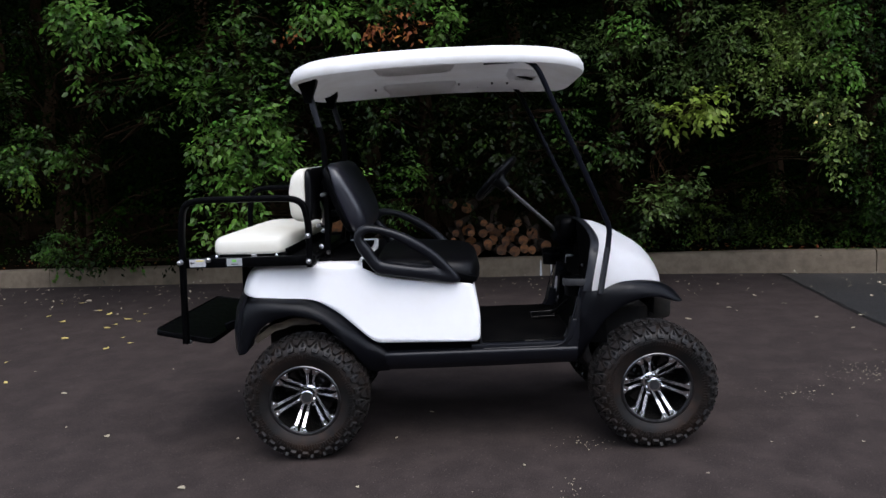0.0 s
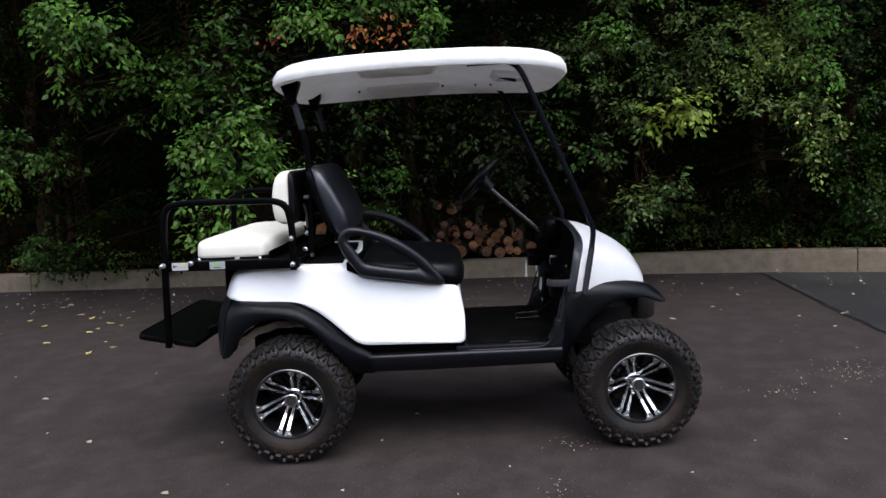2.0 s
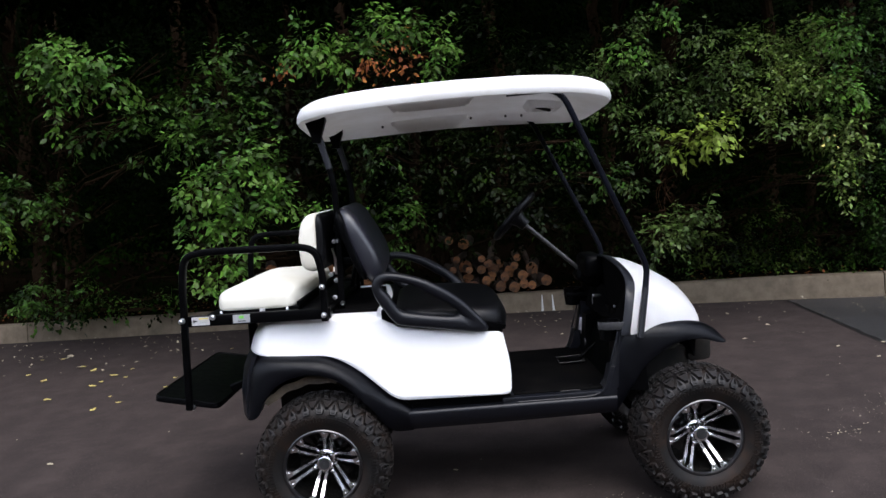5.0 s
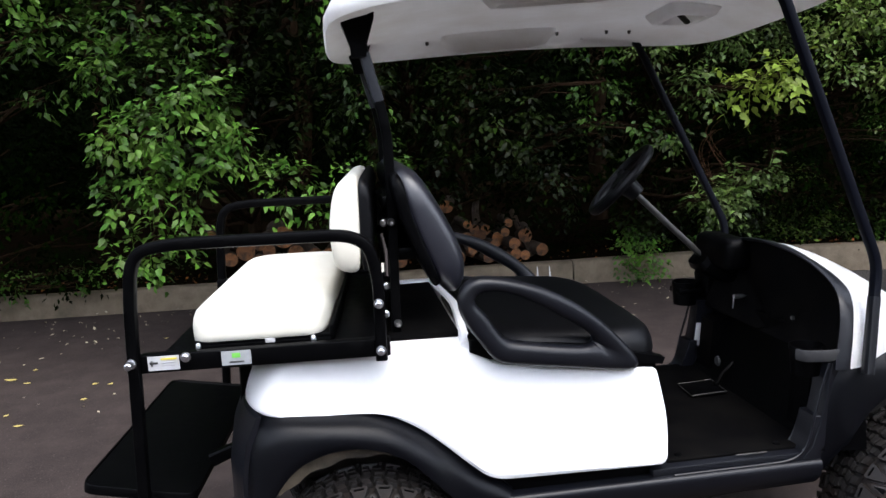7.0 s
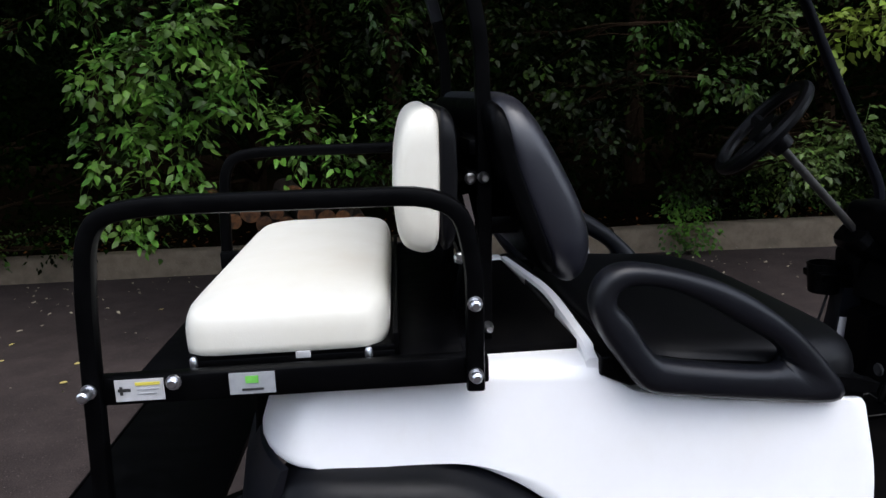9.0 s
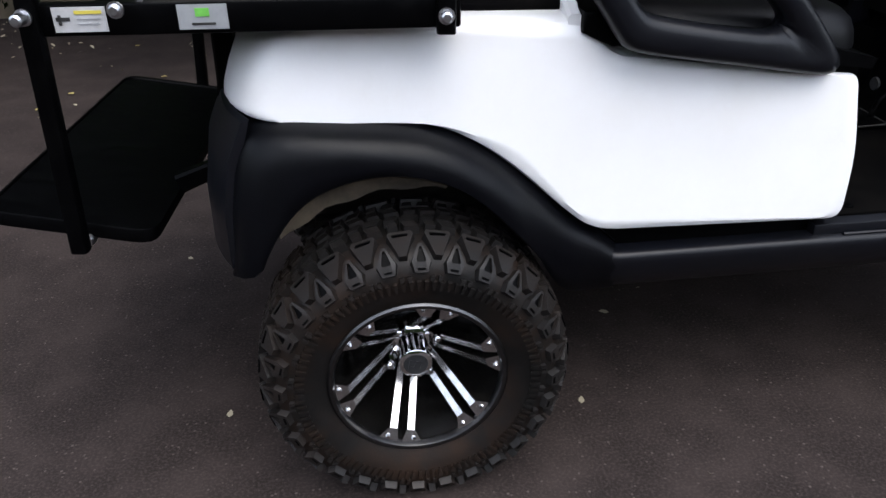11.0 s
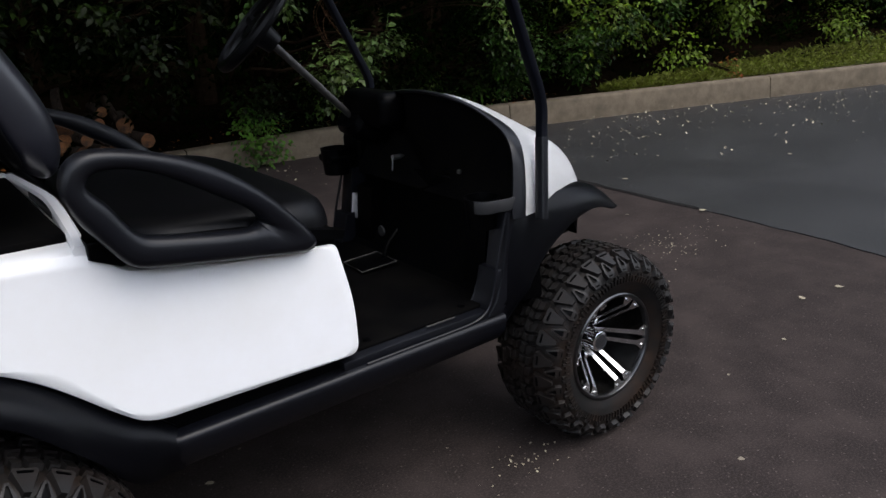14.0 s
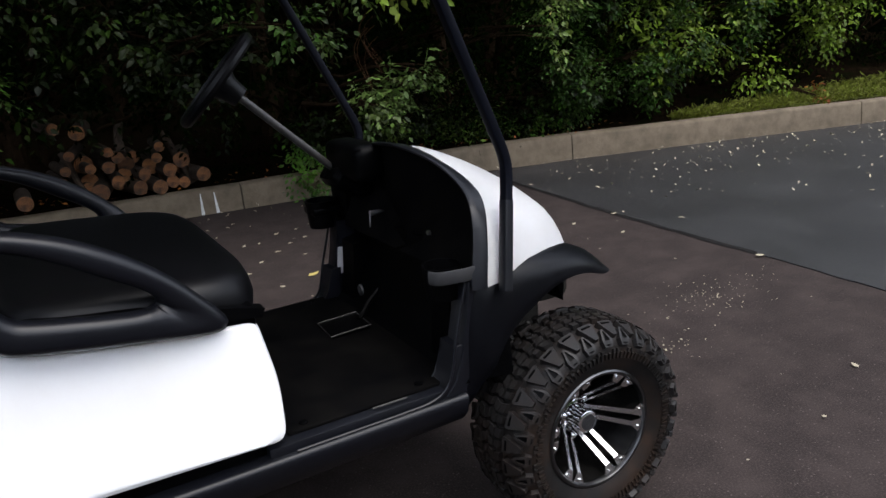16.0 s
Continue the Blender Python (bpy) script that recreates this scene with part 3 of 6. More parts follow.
# floor
bm = B()
box(bm, 0.80, 1.34, YC - 0.43, YC + 0.43, 0.47, 0.512, 0.006)
part("floor_pan", bm, TRIM, cart)
bm = B()
box(bm, 0.855, 1.30, YC - 0.40, YC + 0.40, 0.510, 0.521, 0.005)
floor_mat = part("floor_mat", bm, MAT, cart, "ribbed black rubber floor mat")
for x, y in ((0.90, 0.10), (1.205, 0.10), (0.90, 0.85), (1.205, 0.85)):
    bm = B()
    turned(bm, [(0.0, 0.011), (0.004, 0.010), (0.006, 0.0)], (x, y, 0.521), "z", 12)
    part("rivet", bm, STEEL, floor_mat)
bm = B()
tube(bm, [(1.06, 0.062, 0.519), (1.10, 0.058, 0.5205), (1.15, 0.060, 0.519)], 0.002, 6, 1.5)
part("scuffed_edge", bm, SHAFT, floor_mat, "worn shiny floor edge")
# pedals and kick panel
DISC = (1.295, 0.635, 0.60)
bm = B()
tube(bm, [(1.42, 0.87, 0.93), (1.405, 0.89, 0.86), (1.412, 0.905, 0.72), (1.405, 0.91, 0.60), (1.365, 0.905, 0.512)], 0.05, 14, 1.2, Vector((0, 1, 0)), 3.5, [0.05, 0.055, 0.05, 0.05, 0.06])
part("kick_panel", bm, STEEL, cart)
bm = B()
turned(bm, [(0.0, 0.0), (0.0, 0.017), (0.003, 0.018), (0.006, 0.018), (0.006, 0.0)], DISC, "x", 18)
part("pedal_pad", bm, GREY, cart, "pale grey worn pedal pad")
bm = B()
tube(bm, [(1.42, 0.80, 0.905), (1.37, 0.80, 0.92), (1.325, 0.805, 0.945), (1.312, 0.807, 0.957)], 0.05, 14, 1.9, Vector((0, 1, 0)), 4, [0.05, 0.05, 0.046, 0.036])
part("column_shroud", bm, STEEL, cart)
bm = B()
box(bm, -0.013, 0.013, -0.002, 0.002, -0.045, 0.045, 0.001, m=pose(1.326, 0.842, 0.642, 0, 8, 0))
part("warning_label", bm, LABEL, cart, "small white warning label")
pm = pose(1.205, 0.568, 0.530, 0, -3, -3)
bm = B()
box(bm, -0.06, 0.06, -0.062, 0.062, -0.008, 0.002, 0.003, m=pm)
pedal = part("brake_pedal", bm, STEEL, cart, "black brake pedal with bright metal edge")
bm = B()
for x0, x1, y0, y1 in ((-0.063, 0.063, -0.0635, -0.062), (-0.063, 0.063, 0.062, 0.0635), (-0.0635, -0.062, -0.0635, 0.0635), (0.0615, 0.063, -0.0635, 0.0635)):
    box(bm, x0, x1, y0, y1, 0.0, 0.004, 0.0005, 1, pm)
part("pedal_rim", bm, SHAFT, pedal)
bm = B()
tube(bm, [pm @ Vector((0.05, 0, 0)), (1.305, 0.61, 0.56), (1.36, 0.62, 0.60)], 0.009, 8)
part("pedal_arm", bm, STEEL, pedal)
bm = B()
turned(bm, [(0.0, 0.0), (0.0, 0.009), (0.03, 0.008), (0.05, 0.0)], (1.345, 0.607, 0.842), "x", 12)
tube(bm, [(1.345, 0.607, 0.842), (1.342, 0.603, 0.825), (1.343, 0.610, 0.80)], 0.0025, 6)
part("ignition_key", bm, ZINC, cart, "bright ignition switch with keys")
bm = B()
box(bm, 1.375, 1.385, 0.30, 0.312, 0.83, 0.842, 0.002)
part("dash_switch", bm, ZINC, cart)

# steering
centre = Vector((0.985, 0.742, 1.272))
axis = (Vector((1.338, 0.811, 0.945)) - centre).normalized()
shaft = axis.copy()
axis = Vector((0.71, -0.18, -0.68)).normalized()
hub = centre + axis * 0.03
u = Vector((0, 1, 0))
v = axis.cross(u).normalized()
u = v.cross(axis)
bm = B()
R = 0.143
loop = [centre + (u * math.cos(a) + v * math.sin(a)) * R for a in (2 * math.pi * k / 40 for k in range(40))]
rings = []
for k, p in enumerate(loop):
    o = (p - centre).normalized()
    rings.append([p + o * (0.0175 * math.cos(b)) + axis * (0.0175 * math.sin(b)) for b in (2 * math.pi * j / 10 for j in range(10))])
loft(bm, rings + [rings[0]], cap=False)
bmesh.ops.remove_doubles(bm, verts=bm.verts, dist=1e-5)
wheel_rim = part("steering_wheel", bm, VINYL, cart, "black steering wheel")
for a in (0.35, math.pi - 0.35, -math.pi / 2):
    bm = B()
    d = u * math.cos(a) + v * math.sin(a)
    tube(bm, [centre + axis * 0.012, centre + d * 0.07 + axis * 0.006, centre + d * R], 0.013, 8, 1.3, axis.cross(d))
    part("spoke", bm, VINYL, wheel_rim)
bm = B()
tube(bm, [centre - axis * 0.006, centre + axis * 0.012, centre + axis * 0.04, hub + axis * 0.05], 0.03, 16, radii=[0.045, 0.05, 0.036, 0.030])
part("hub", bm, VINYL, wheel_rim)
bm = B()
tube(bm, [hub + shaft * 0.03, Vector((1.345, 0.812, 0.939))], 0.0115, 12)
part("steering_column", bm, SHAFT, cart, "grey steel steering column")


# front bench seat
def cushion(bm, x0, x1, y0, y1, z0, z1, r=0.035, crown=0.012, power=5.0, lean=0.0, roll=False):
    """A padded block with rounded edges and a crowned top."""
    rows = []
    cx, cy = (x0 + x1) / 2, (y0 + y1) / 2
    hx, hy = (x1 - x0) / 2, (y1 - y0) / 2
    n = 48
    levels = ([(-1.0, 0.90, 0), (-0.85, 0.955, 0), (-0.5, 0.985, 0)] if roll else [(-1.0, 0.97, 0), (-0.93, 0.995, 0), (-0.6, 1.0, 0)]) + [(0.0, 1.0, 0), (0.4, 0.985, 0), (0.72, 0.955, 0), (0.92, 0.90, 0), (1.0, 0.82, 0.1), (1.0, 0.68, 0.5), (1.0, 0.45, 0.85), (1.0, 0.12, 1.0)]
    for h, s, c in levels:
        ring = []
        for k in range(n):
            a = 2 * math.pi * k / n
            ca, sa = math.cos(a), math.sin(a)
            px, py = math.copysign(abs(ca) ** (2 / power), ca), math.copysign(abs(sa) ** (2 / power), sa)
            inset = (1 - s) * min(hx, hy)
            z = (z0 + z1) / 2 + h * (z1 - z0) / 2 + crown * c + lean * px * s
            ring.append((cx + px * (hx - inset), cy + py * (hy - inset), z))
        rows.append(ring)
    return loft(bm, rows)


bm = B()
cushion(bm, 0.345, 0.862, YC - 0.425, YC + 0.425, 0.806, 0.930, 0.04, 0.012, lean=-0.02, roll=True)
seat = part("seat", bm, VINYL, cart, "black vinyl bench seat")
bm = B()
box(bm, 0.34, 0.82, YC - 0.42, YC + 0.42, 0.79, 0.85, 0.01)
part("seat_pan", bm, STEEL, cart)


def pad(outline, y0, y1, edge=0.03, ends=((0.0, 0.55), (0.04, 0.80), (0.25, 0.93), (1.0, 0.99), (2.0, 1.0))):
    """A padded panel: its side outline (x, z) drawn across with rounded ends."""
    bm = B()
    ring = [Vector((p.x, 0, p.z)) for p in fillet([(x, 0, z) for x, z in outline], 0.04, 4, True)]
    mid = sum(ring, Vector()) / len(ring)
    rows = []
    for y, s in [(y0 + edge * k, q) for k, q in ends] + [(y1 - edge * k, q) for k, q in reversed(ends)]:
        rows.append([mid + (p - mid) * s + Vector((0, y, 0)) for p in ring])
    return loft(bm, rows)


part("backrest", pad([(0.126, 1.385), (0.156, 1.408), (0.199, 1.385), (0.254, 1.29), (0.304, 1.185), (0.320, 1.11), (0.302, 1.048), (0.266, 1.040), (0.230, 1.08), (0.194, 1.16), (0.146, 1.29)], 0.110, 0.90, 0.08, ((0.0, 0.40), (0.06, 0.62), (0.2, 0.80), (0.45, 0.92), (0.8, 0.98), (1.4, 1.0))), BACKVINYL, cart, "black padded bench backrest", 60)
part("backrest_shell", pad([(0.116, 1.372), (0.134, 1.394), (0.152, 1.380), (0.168, 1.29), (0.214, 1.16), (0.246, 1.07), (0.224, 1.062), (0.182, 1.155), (0.134, 1.285)], 0.105, 0.905, 0.06), STEEL, cart, "black moulded back of the bench backrest", 60)
bm = B()
box(bm, 0.10, 0.235, 0.20, 0.75, 1.14, 1.175, 0.006)
box(bm, 0.10, 0.20, 0.20, 0.75, 1.29, 1.32, 0.006)
part("backrest_bracket", bm, STEEL, cart)
bm = B()
box(bm, 0.246, 0.252, 0.22, 0.25, 1.075, 1.10, 0.002)
part("backrest_label", bm, GREY, cart)


# looped armrests
def resample(points, n):
    pts = fillet([(x, 0, z) for x, z in points], 0.035, 5, True)
    pts.append(pts[0])
    d = [0]
    for a, b in zip(pts, pts[1:]):
        d.append(d[-1] + (b - a).length)
    out = []
    for k in range(n):
        s = d[-1] * k / n
        i = min(max(j for j in range(len(d)) if d[j] <= s + 1e-9), len(pts) - 2)
        out.append(pts[i].lerp(pts[i + 1], (s - d[i]) / max(d[i + 1] - d[i], 1e-9)))
    return out


outer = resample([(0.262, 1.045), (0.275, 1.087), (0.294, 1.106), (0.324, 1.116), (0.371, 1.110), (0.420, 1.098), (0.478, 1.079), (0.524, 1.058), (0.572, 1.030), (0.620, 0.995), (0.670, 0.951), (0.710, 0.906), (0.743, 0.867), (0.762, 0.838), (0.754, 0.819), (0.715, 0.819), (0.65, 0.831), (0.54, 0.851), (0.43, 0.868), (0.366, 0.879), (0.346, 0.900), (0.315, 0.945), (0.284, 0.99)], 80)
hole = resample([(0.308, 1.046), (0.320, 1.072), (0.36, 1.075), (0.412, 1.062), (0.47, 1.034), (0.545, 0.985), (0.602, 0.950), (0.631, 0.922), (0.624, 0.908), (0.605, 0.902), (0.52, 0.915), (0.415, 0.934), (0.385, 0.944), (0.362, 0.975), (0.338, 1.02)], 144)
for yy, s in ((-0.008, 1), (far(-0.008), -1)):
    bm = B()
    rings = []
    for p in outer:
        q = min(hole, key=lambda h: (h - p).length)
        c, h = (p + q) / 2, (p - q) / 2
        rings.append([c + h * (math.copysign(abs(math.cos(a)) ** 0.7, math.cos(a))) + Vector((0, yy + s * (0.026 + 0.034 * max(0, (c.x - 0.52) / 0.25) ** 1.5 + 0.028 * math.copysign(abs(math.sin(a)) ** 0.8, math.sin(a))), 0)) for a in (2 * math.pi * j / 14 for j in range(14))])
    loft(bm, rings + [rings[0]], cap=False)
    bmesh.ops.remove_doubles(bm, verts=bm.verts, dist=1e-5)
    part("armrest", bm, TRIM, cart, "charcoal looped plastic armrest", 60)
    bm = B()
    prism(bm, [(0.33, 0.93), (0.36, 0.887), (0.83, 0.822), (0.838, 0.84), (0.60, 0.90)], yy + s * 0.05, yy + s * 0.085)
    part("seat_side_panel", bm, STEEL, cart)

# roof posts
for near in (True, False):
    pts = [(0.90, 0.036, 1.832), (1.09, 0.016, 1.835), (1.140, 0.004, 1.80), (1.469, 0.048, 1.052), (1.461, 0.042, 0.985), (1.410, -0.008, 0.752)]
    bm = B()
    pts = [(x, y if near else far(y), z - (0 if z < 1.7 or near else 0.043 * (far(y) - y))) for x, y, z in pts]
    tube(bm, fillet(pts, [0, 0.03, 0.05, 0.05, 0.05, 0], 6), 0.0115, 12, 1.25, Vector((0, 1, 0)), 5)
    post = part("front_post", bm, POST, cart, "dark square-tube roof post")
    bm = B()
    tube(bm, [(x, y if near else far(y), z) for x, y, z in ((1.4555, 0.0365, 0.958), (1.435, 0.0165, 0.865), (1.4095, -0.0085, 0.749))], 0.0128, 12, 1.22, Vector((0, 1, 0)), 5)
    part("post_foot", bm, TRIM, post, "charcoal lower end of the post")
for y, dx in ((0.185, 0.0), (0.795, 0.018)):
    bm = B()
    pts = fillet([(0.068 + dx, y, 1.80), (0.078 + dx, y, 1.70), (0.104 + dx, y, 1.60), (0.126 + dx, y, 1.50), (0.124 + dx, y, 1.25), (0.115 + dx, y, 0.93)], [0, 0.04, 0.04, 0.06, 0.05, 0], 5)
    tube(bm, pts, 0.0135, 12, 0.85, Vector((0, 1, 0)), 6)
    post = part("rear_post", bm, STEEL, cart, "dark square-tube roof post")
    bm = B()
    tube(bm, [(0.080 + dx, y, 1.70), (0.090 + dx, y, 1.655), (0.104 + dx, y, 1.60), (0.110 + dx, y, 1.575)], 0.0145, 12, 0.9, Vector((0, 1, 0)), 7)
    part("post_sleeve", bm, SLEEVE, post, "grey steel joining sleeve")
    bm = B()
    loft(bm, [[(0.066 + dx + a * w, y + b * d, z) for a, b in ((-1, -1), (1, -1), (1, 1), (-1, 1))] for z, w, d in ((1.69, 0.019, 0.018), (1.72, 0.022, 0.020), (1.755, 0.034, 0.026), (1.785, 0.044, 0.032), (1.80, 0.045, 0.033))])
    part("roof_bracket", bm, STEEL, post)
    for z in (1.252, 0.97):
        bm = B()
        turned(bm, [(-0.018, 0.0), (-0.018, 0.006), (-0.008, 0.009), (0.0, 0.011), (0.006, 0.011), (0.006, 0.0)], (0.120 + dx, y - 0.018 if y < YC else y + 0.018, z), "y", 10)
        part("bolt", bm, ZINC, post)

# roof
RX0, RX1, RY0, RY1 = -0.024, 1.39, -0.045, far(-0.045)


def roof_low(x):
    t = (x - RX0) / (RX1 - RX0)
    return 1.784 + 0.135 * t - 0.105 * t * t - 0.02 * t ** 6


def roof_ring(inset, dz, n=72, follow=1.0):
    hx, hy = (RX1 - RX0) / 2 - inset, (RY1 - RY0) / 2 - inset
    ring = []
    for k in range(n):
        a = 2 * math.pi * k / n
        c, s = math.cos(a), math.sin(a)
        px, py = math.copysign(abs(c) ** 0.40, c), math.copysign(abs(s) ** 0.40, s)
        x, y = (RX0 + RX1) / 2 + px * hx, YC + py * hy
        ring.append((x, y, roof_low(x) + dz - 0.060 * (y - RY0)))
    return ring


bm = B()
loft(bm, [roof_ring(0.5185, 0.112), roof_ring(0.50, 0.112), roof_ring(0.455, 0.111), roof_ring(0.40, 0.110), roof_ring(0.25, 0.103), roof_ring(0.12, 0.092), roof_ring(0.05, 0.080), roof_ring(0.018, 0.062), roof_ring(0.002, 0.035), roof_ring(0.0, 0.012), roof_ring(0.006, 0.0),
          roof_ring(0.02, -0.002), roof_ring(0.05, 0.006), roof_ring(0.085, 0.012), roof_ring(0.125, 0.034), roof_ring(0.25, 0.046), roof_ring(0.40, 0.05), roof_ring(0.455, 0.05), roof_ring(0.50, 0.05), roof_ring(0.5185, 0.05)])
roof = part("roof", bm, ROOF, cart, "white moulded plastic roof", 50)
for y in (0.125, far(0.095)):
    bm = B()
    rows = []
    for grow, wide, dz in ((0.045, 0.072, 0.05), (0.040, 0.068, 0.026), (0.030, 0.060, 0.020), (0.010, 0.050, -0.004), (0.004, 0.046, -0.010), (-0.006, 0.038, -0.010), (-0.010, 0.034, -0.004), (-0.016, 0.030, 0.05)):
        ring = fillet([(0.42 - grow, y - wide, 0), (0.74 + grow, y - wide, 0), (0.74 + grow, y + wide, 0), (0.42 - grow, y + wide, 0)], 0.03, 4, True)
        rows.append([(p.x, p.y, roof_low(p.x) + dz - 0.060 * (y - RY0)) for p in ring])
    loft(bm, rows, cap=False)
    part("roof_grip", bm, GRIP, roof, "moulded hand grip under the roof", 50)
    for x in (0.33, 0.80, 0.985, 1.07):
        bm = B()
        turned(bm, [(-0.014, 0.0), (-0.012, 0.005), (-0.004, 0.0065), (0.02, 0.005)], (x, y, roof_low(x) - 0.060 * (y - RY0) + 0.036), "z", 10)
        part("roof_screw", bm, SHAFT, roof)
bm = B()
rows = []
for grow, dz in ((0.02, 0.06), (0.018, 0.04), (0.004, 0.018), (-0.004, 0.014), (-0.016, 0.014), (-0.022, 0.018), (-0.028, 0.06)):
    ring = fillet([(1.07 - grow, 0.47 - grow, 0), (1.21 + grow, 0.47 - grow, 0), (1.21 + grow, 0.66 + grow, 0), (1.07 - grow, 0.66 + grow, 0)], 0.025, 4, True)
    rows.append([(p.x, p.y, roof_low(p.x) + dz - 0.060 * (p.y - RY0)) for p in ring])
loft(bm, rows, cap=False)
boss = part("roof_boss", bm, GRIP, roof, "moulded block under the roof", 50)
bm = B()
tube(bm, [(1.10, 0.50, 1.806), (1.14, 0.56, 1.800), (1.18, 0.62, 1.796)], 0.008, 8, 1.4)
part("roof_latch", bm, STEEL, boss, "black latch")
# rear seat kit, fitted a little out of square
KIT = Matrix.Translation((0.065, -0.02, 0)) @ Matrix.Rotation(radians(-4.0), 4, "Z") @ Matrix.Translation((-0.065, 0.02, 0))


def kit_part(name, bm, mat, parent, label="", angle=35):
    bmesh.ops.transform(bm, matrix=KIT, verts=bm.verts)
    return part(name, bm, mat, parent, label, angle)


for y in sides(-0.02):
    s = 1 if y < YC else -1
    bm = B()
    tube(bm, fillet([(0.062, y, 0.93), (0.066, y, 1.15), (0.04, y, 1.252), (-0.455, y, 1.258), (-0.526, y, 1.235), (-0.541, y, 1.10), (-0.548, y, 0.95), (-0.568, y + s * 0.01, 0.575)], [0, 0.05, 0.09, 0.09, 0.07, 0.03, 0.05, 0], 6), 0.0150, 12, 1.0, Vector((0, 1, 0)), 4)
    kit_part("grab_rail", bm, STEEL, cart, "black square-tube grab rail")
    bm = B()
    box(bm, -0.560, 0.085, y + s * 0.018 - 0.016, y + s * 0.018 + 0.016, 0.937, 0.983, 0.004)
    kit_part("side_rail", bm, STEEL, cart, "black steel side rail of the rear seat")
    for x, z, d in ((0.062, 0.958, 0.02), (0.064, 1.078, 0.02), (-0.417, 0.978, 0.012), (-0.549, 0.970, 0.03)):
        bm = B()
        turned(bm, [(0.0, 0.0), (0.0, 0.006), (0.003, 0.009), (d - 0.004, 0.0095), (d - 0.004, 0.0125), (d, 0.0125), (d, 0.0)], (x, y - s * (0.0145 + d) if s > 0 else y + 0.0145, z), "y", 12)
        kit_part("bolt", bm, ZINC, cart)
bm = B()
box(bm, -0.50, 0.075, 0.02, 0.93, 0.950, 0.966, 0.003)
box(bm, -0.08, 0.05, 0.03, 0.92, 0.964, 0.972, 0.003)
kit_part("deck_plate", bm, STEEL, cart, "black steel deck plate")
bm = B()
box(bm, -0.415, -0.06, 0.045, 0.925, 0.980, 0.992, 0.003)
box(bm, -0.415, -0.06, 0.045, 0.055, 0.966, 0.982, 0.002)
box(bm, -0.07, -0.06, 0.045, 0.925, 0.97, 1.012, 0.002)
box(bm, -0.40, -0.37, 0.05, 0.92, 0.962, 0.984, 0.002)
kit_part("seat_tray", bm, STEEL, cart)
bm = B()
cushion(bm, -0.432, -0.074, 0.040, 0.925, 0.988, 1.070, 0.03, 0.014, power=10.0)
rear_cushion = kit_part("rear_seat_cushion", bm, CREAM, cart, "cream vinyl rear seat cushion", 60)
bm = B()
box(bm, -0.235, -0.210, 0.0405, 0.044, 0.978, 0.990, 0.001)
kit_part("seam_tag", bm, LABEL, rear_cushion, "small white tag at the seam")
for x, y in ((-0.405, 0.042), (-0.112, 0.041)):
    bm = B()
    turned(bm, [(-0.008, 0.007), (0.003, 0.007), (0.008, 0.004), (0.009, 0.0)], (x, y, 0.982), "z", 10)
    kit_part("tray_bolt", bm, ZINC, rear_cushion)
kit_part("rear_backrest", pad([(-0.042, 1.350), (-0.013, 1.382), (0.030, 1.382), (0.028, 1.25), (0.020, 1.128), (-0.016, 1.122), (-0.052, 1.142), (-0.061, 1.25)], 0.10, 0.85, 0.05), CREAM, cart, "cream vinyl rear backrest", 60)
kit_part("backrest_shell", pad([(0.026, 1.384), (0.048, 1.378), (0.058, 1.345), (0.056, 1.225), (0.048, 1.134), (0.020, 1.122), (0.022, 1.25)], 0.105, 0.845, 0.04), VINYL, cart, "black backrest shell", 60)
bm = B()
for y in (0.33, 0.72):
    tube(bm, [(0.07, y, 1.33), (0.095, y, 1.27), (0.09, y, 1.10), (0.06, y, 0.96)], 0.012, 8)
box(bm, 0.08, 0.105, 0.20, 0.76, 1.235, 1.262, 0.003)
box(bm, 0.06, 0.09, 0.20, 0.76, 1.09, 1.11, 0.003)
kit_part("backrest_frame", bm, STEEL, cart)
for x, y, z in ((0.085, 0.20, 1.248), (0.06, 0.20, 1.10), (0.082, 0.20, 1.072), (0.075, 0.17, 1.00)):
    bm = B()
    turned(bm, [(0.0, 0.0), (0.0, 0.007), (0.004, 0.011), (0.014, 0.011), (0.014, 0.0)], (x, y - 0.01, z), "y", 10)
    kit_part("bolt", bm, ZINC, cart)
bm = B()
tube(bm, [(0.075, 0.215, 1.22), (0.085, 0.215, 1.17), (0.083, 0.215, 1.10)], 0.014, 8, 1.4)
kit_part("clamp_plate", bm, CHROME, cart, "shiny clamp plate")
# foot plate
foot = KIT @ Matrix.Translation((-0.585, 0, 0.598)) @ Matrix.Rotation(radians(10), 4, "Y")
bm = B()
ring = fillet([(-0.168, 0.05, 0), (0.13, 0.04, 0), (0.13, 0.91, 0), (-0.168, 0.90, 0)], 0.04, 4, True)
loft(bm, [[p + Vector((0, 0, z)) for p in [c + (q - c) * k for q in ring for c in [Vector((0, 0.475, 0))]]] for z, k in ((-0.022, 1.0), (0.0, 1.0), (0.004, 0.995), (0.004, 0.97), (0.0, 0.965))])
bmesh.ops.transform(bm, matrix=foot, verts=bm.verts)
plate = part("foot_plate", bm, STEEL, cart, "black ribbed steel foot plate")
for y in (0.055, 0.895):
    bm = B()
    turned(bm, [(0.0, 0.0), (0.0, 0.009), (0.006, 0.012), (0.02, 0.012), (0.02, 0.0)], (0.015, y - 0.02 if y < 0.4 else y, -0.028), "y", 10)
    bmesh.ops.transform(bm, matrix=foot, verts=bm.verts)
    part("bolt", bm, ZINC, plate)
bm = B()
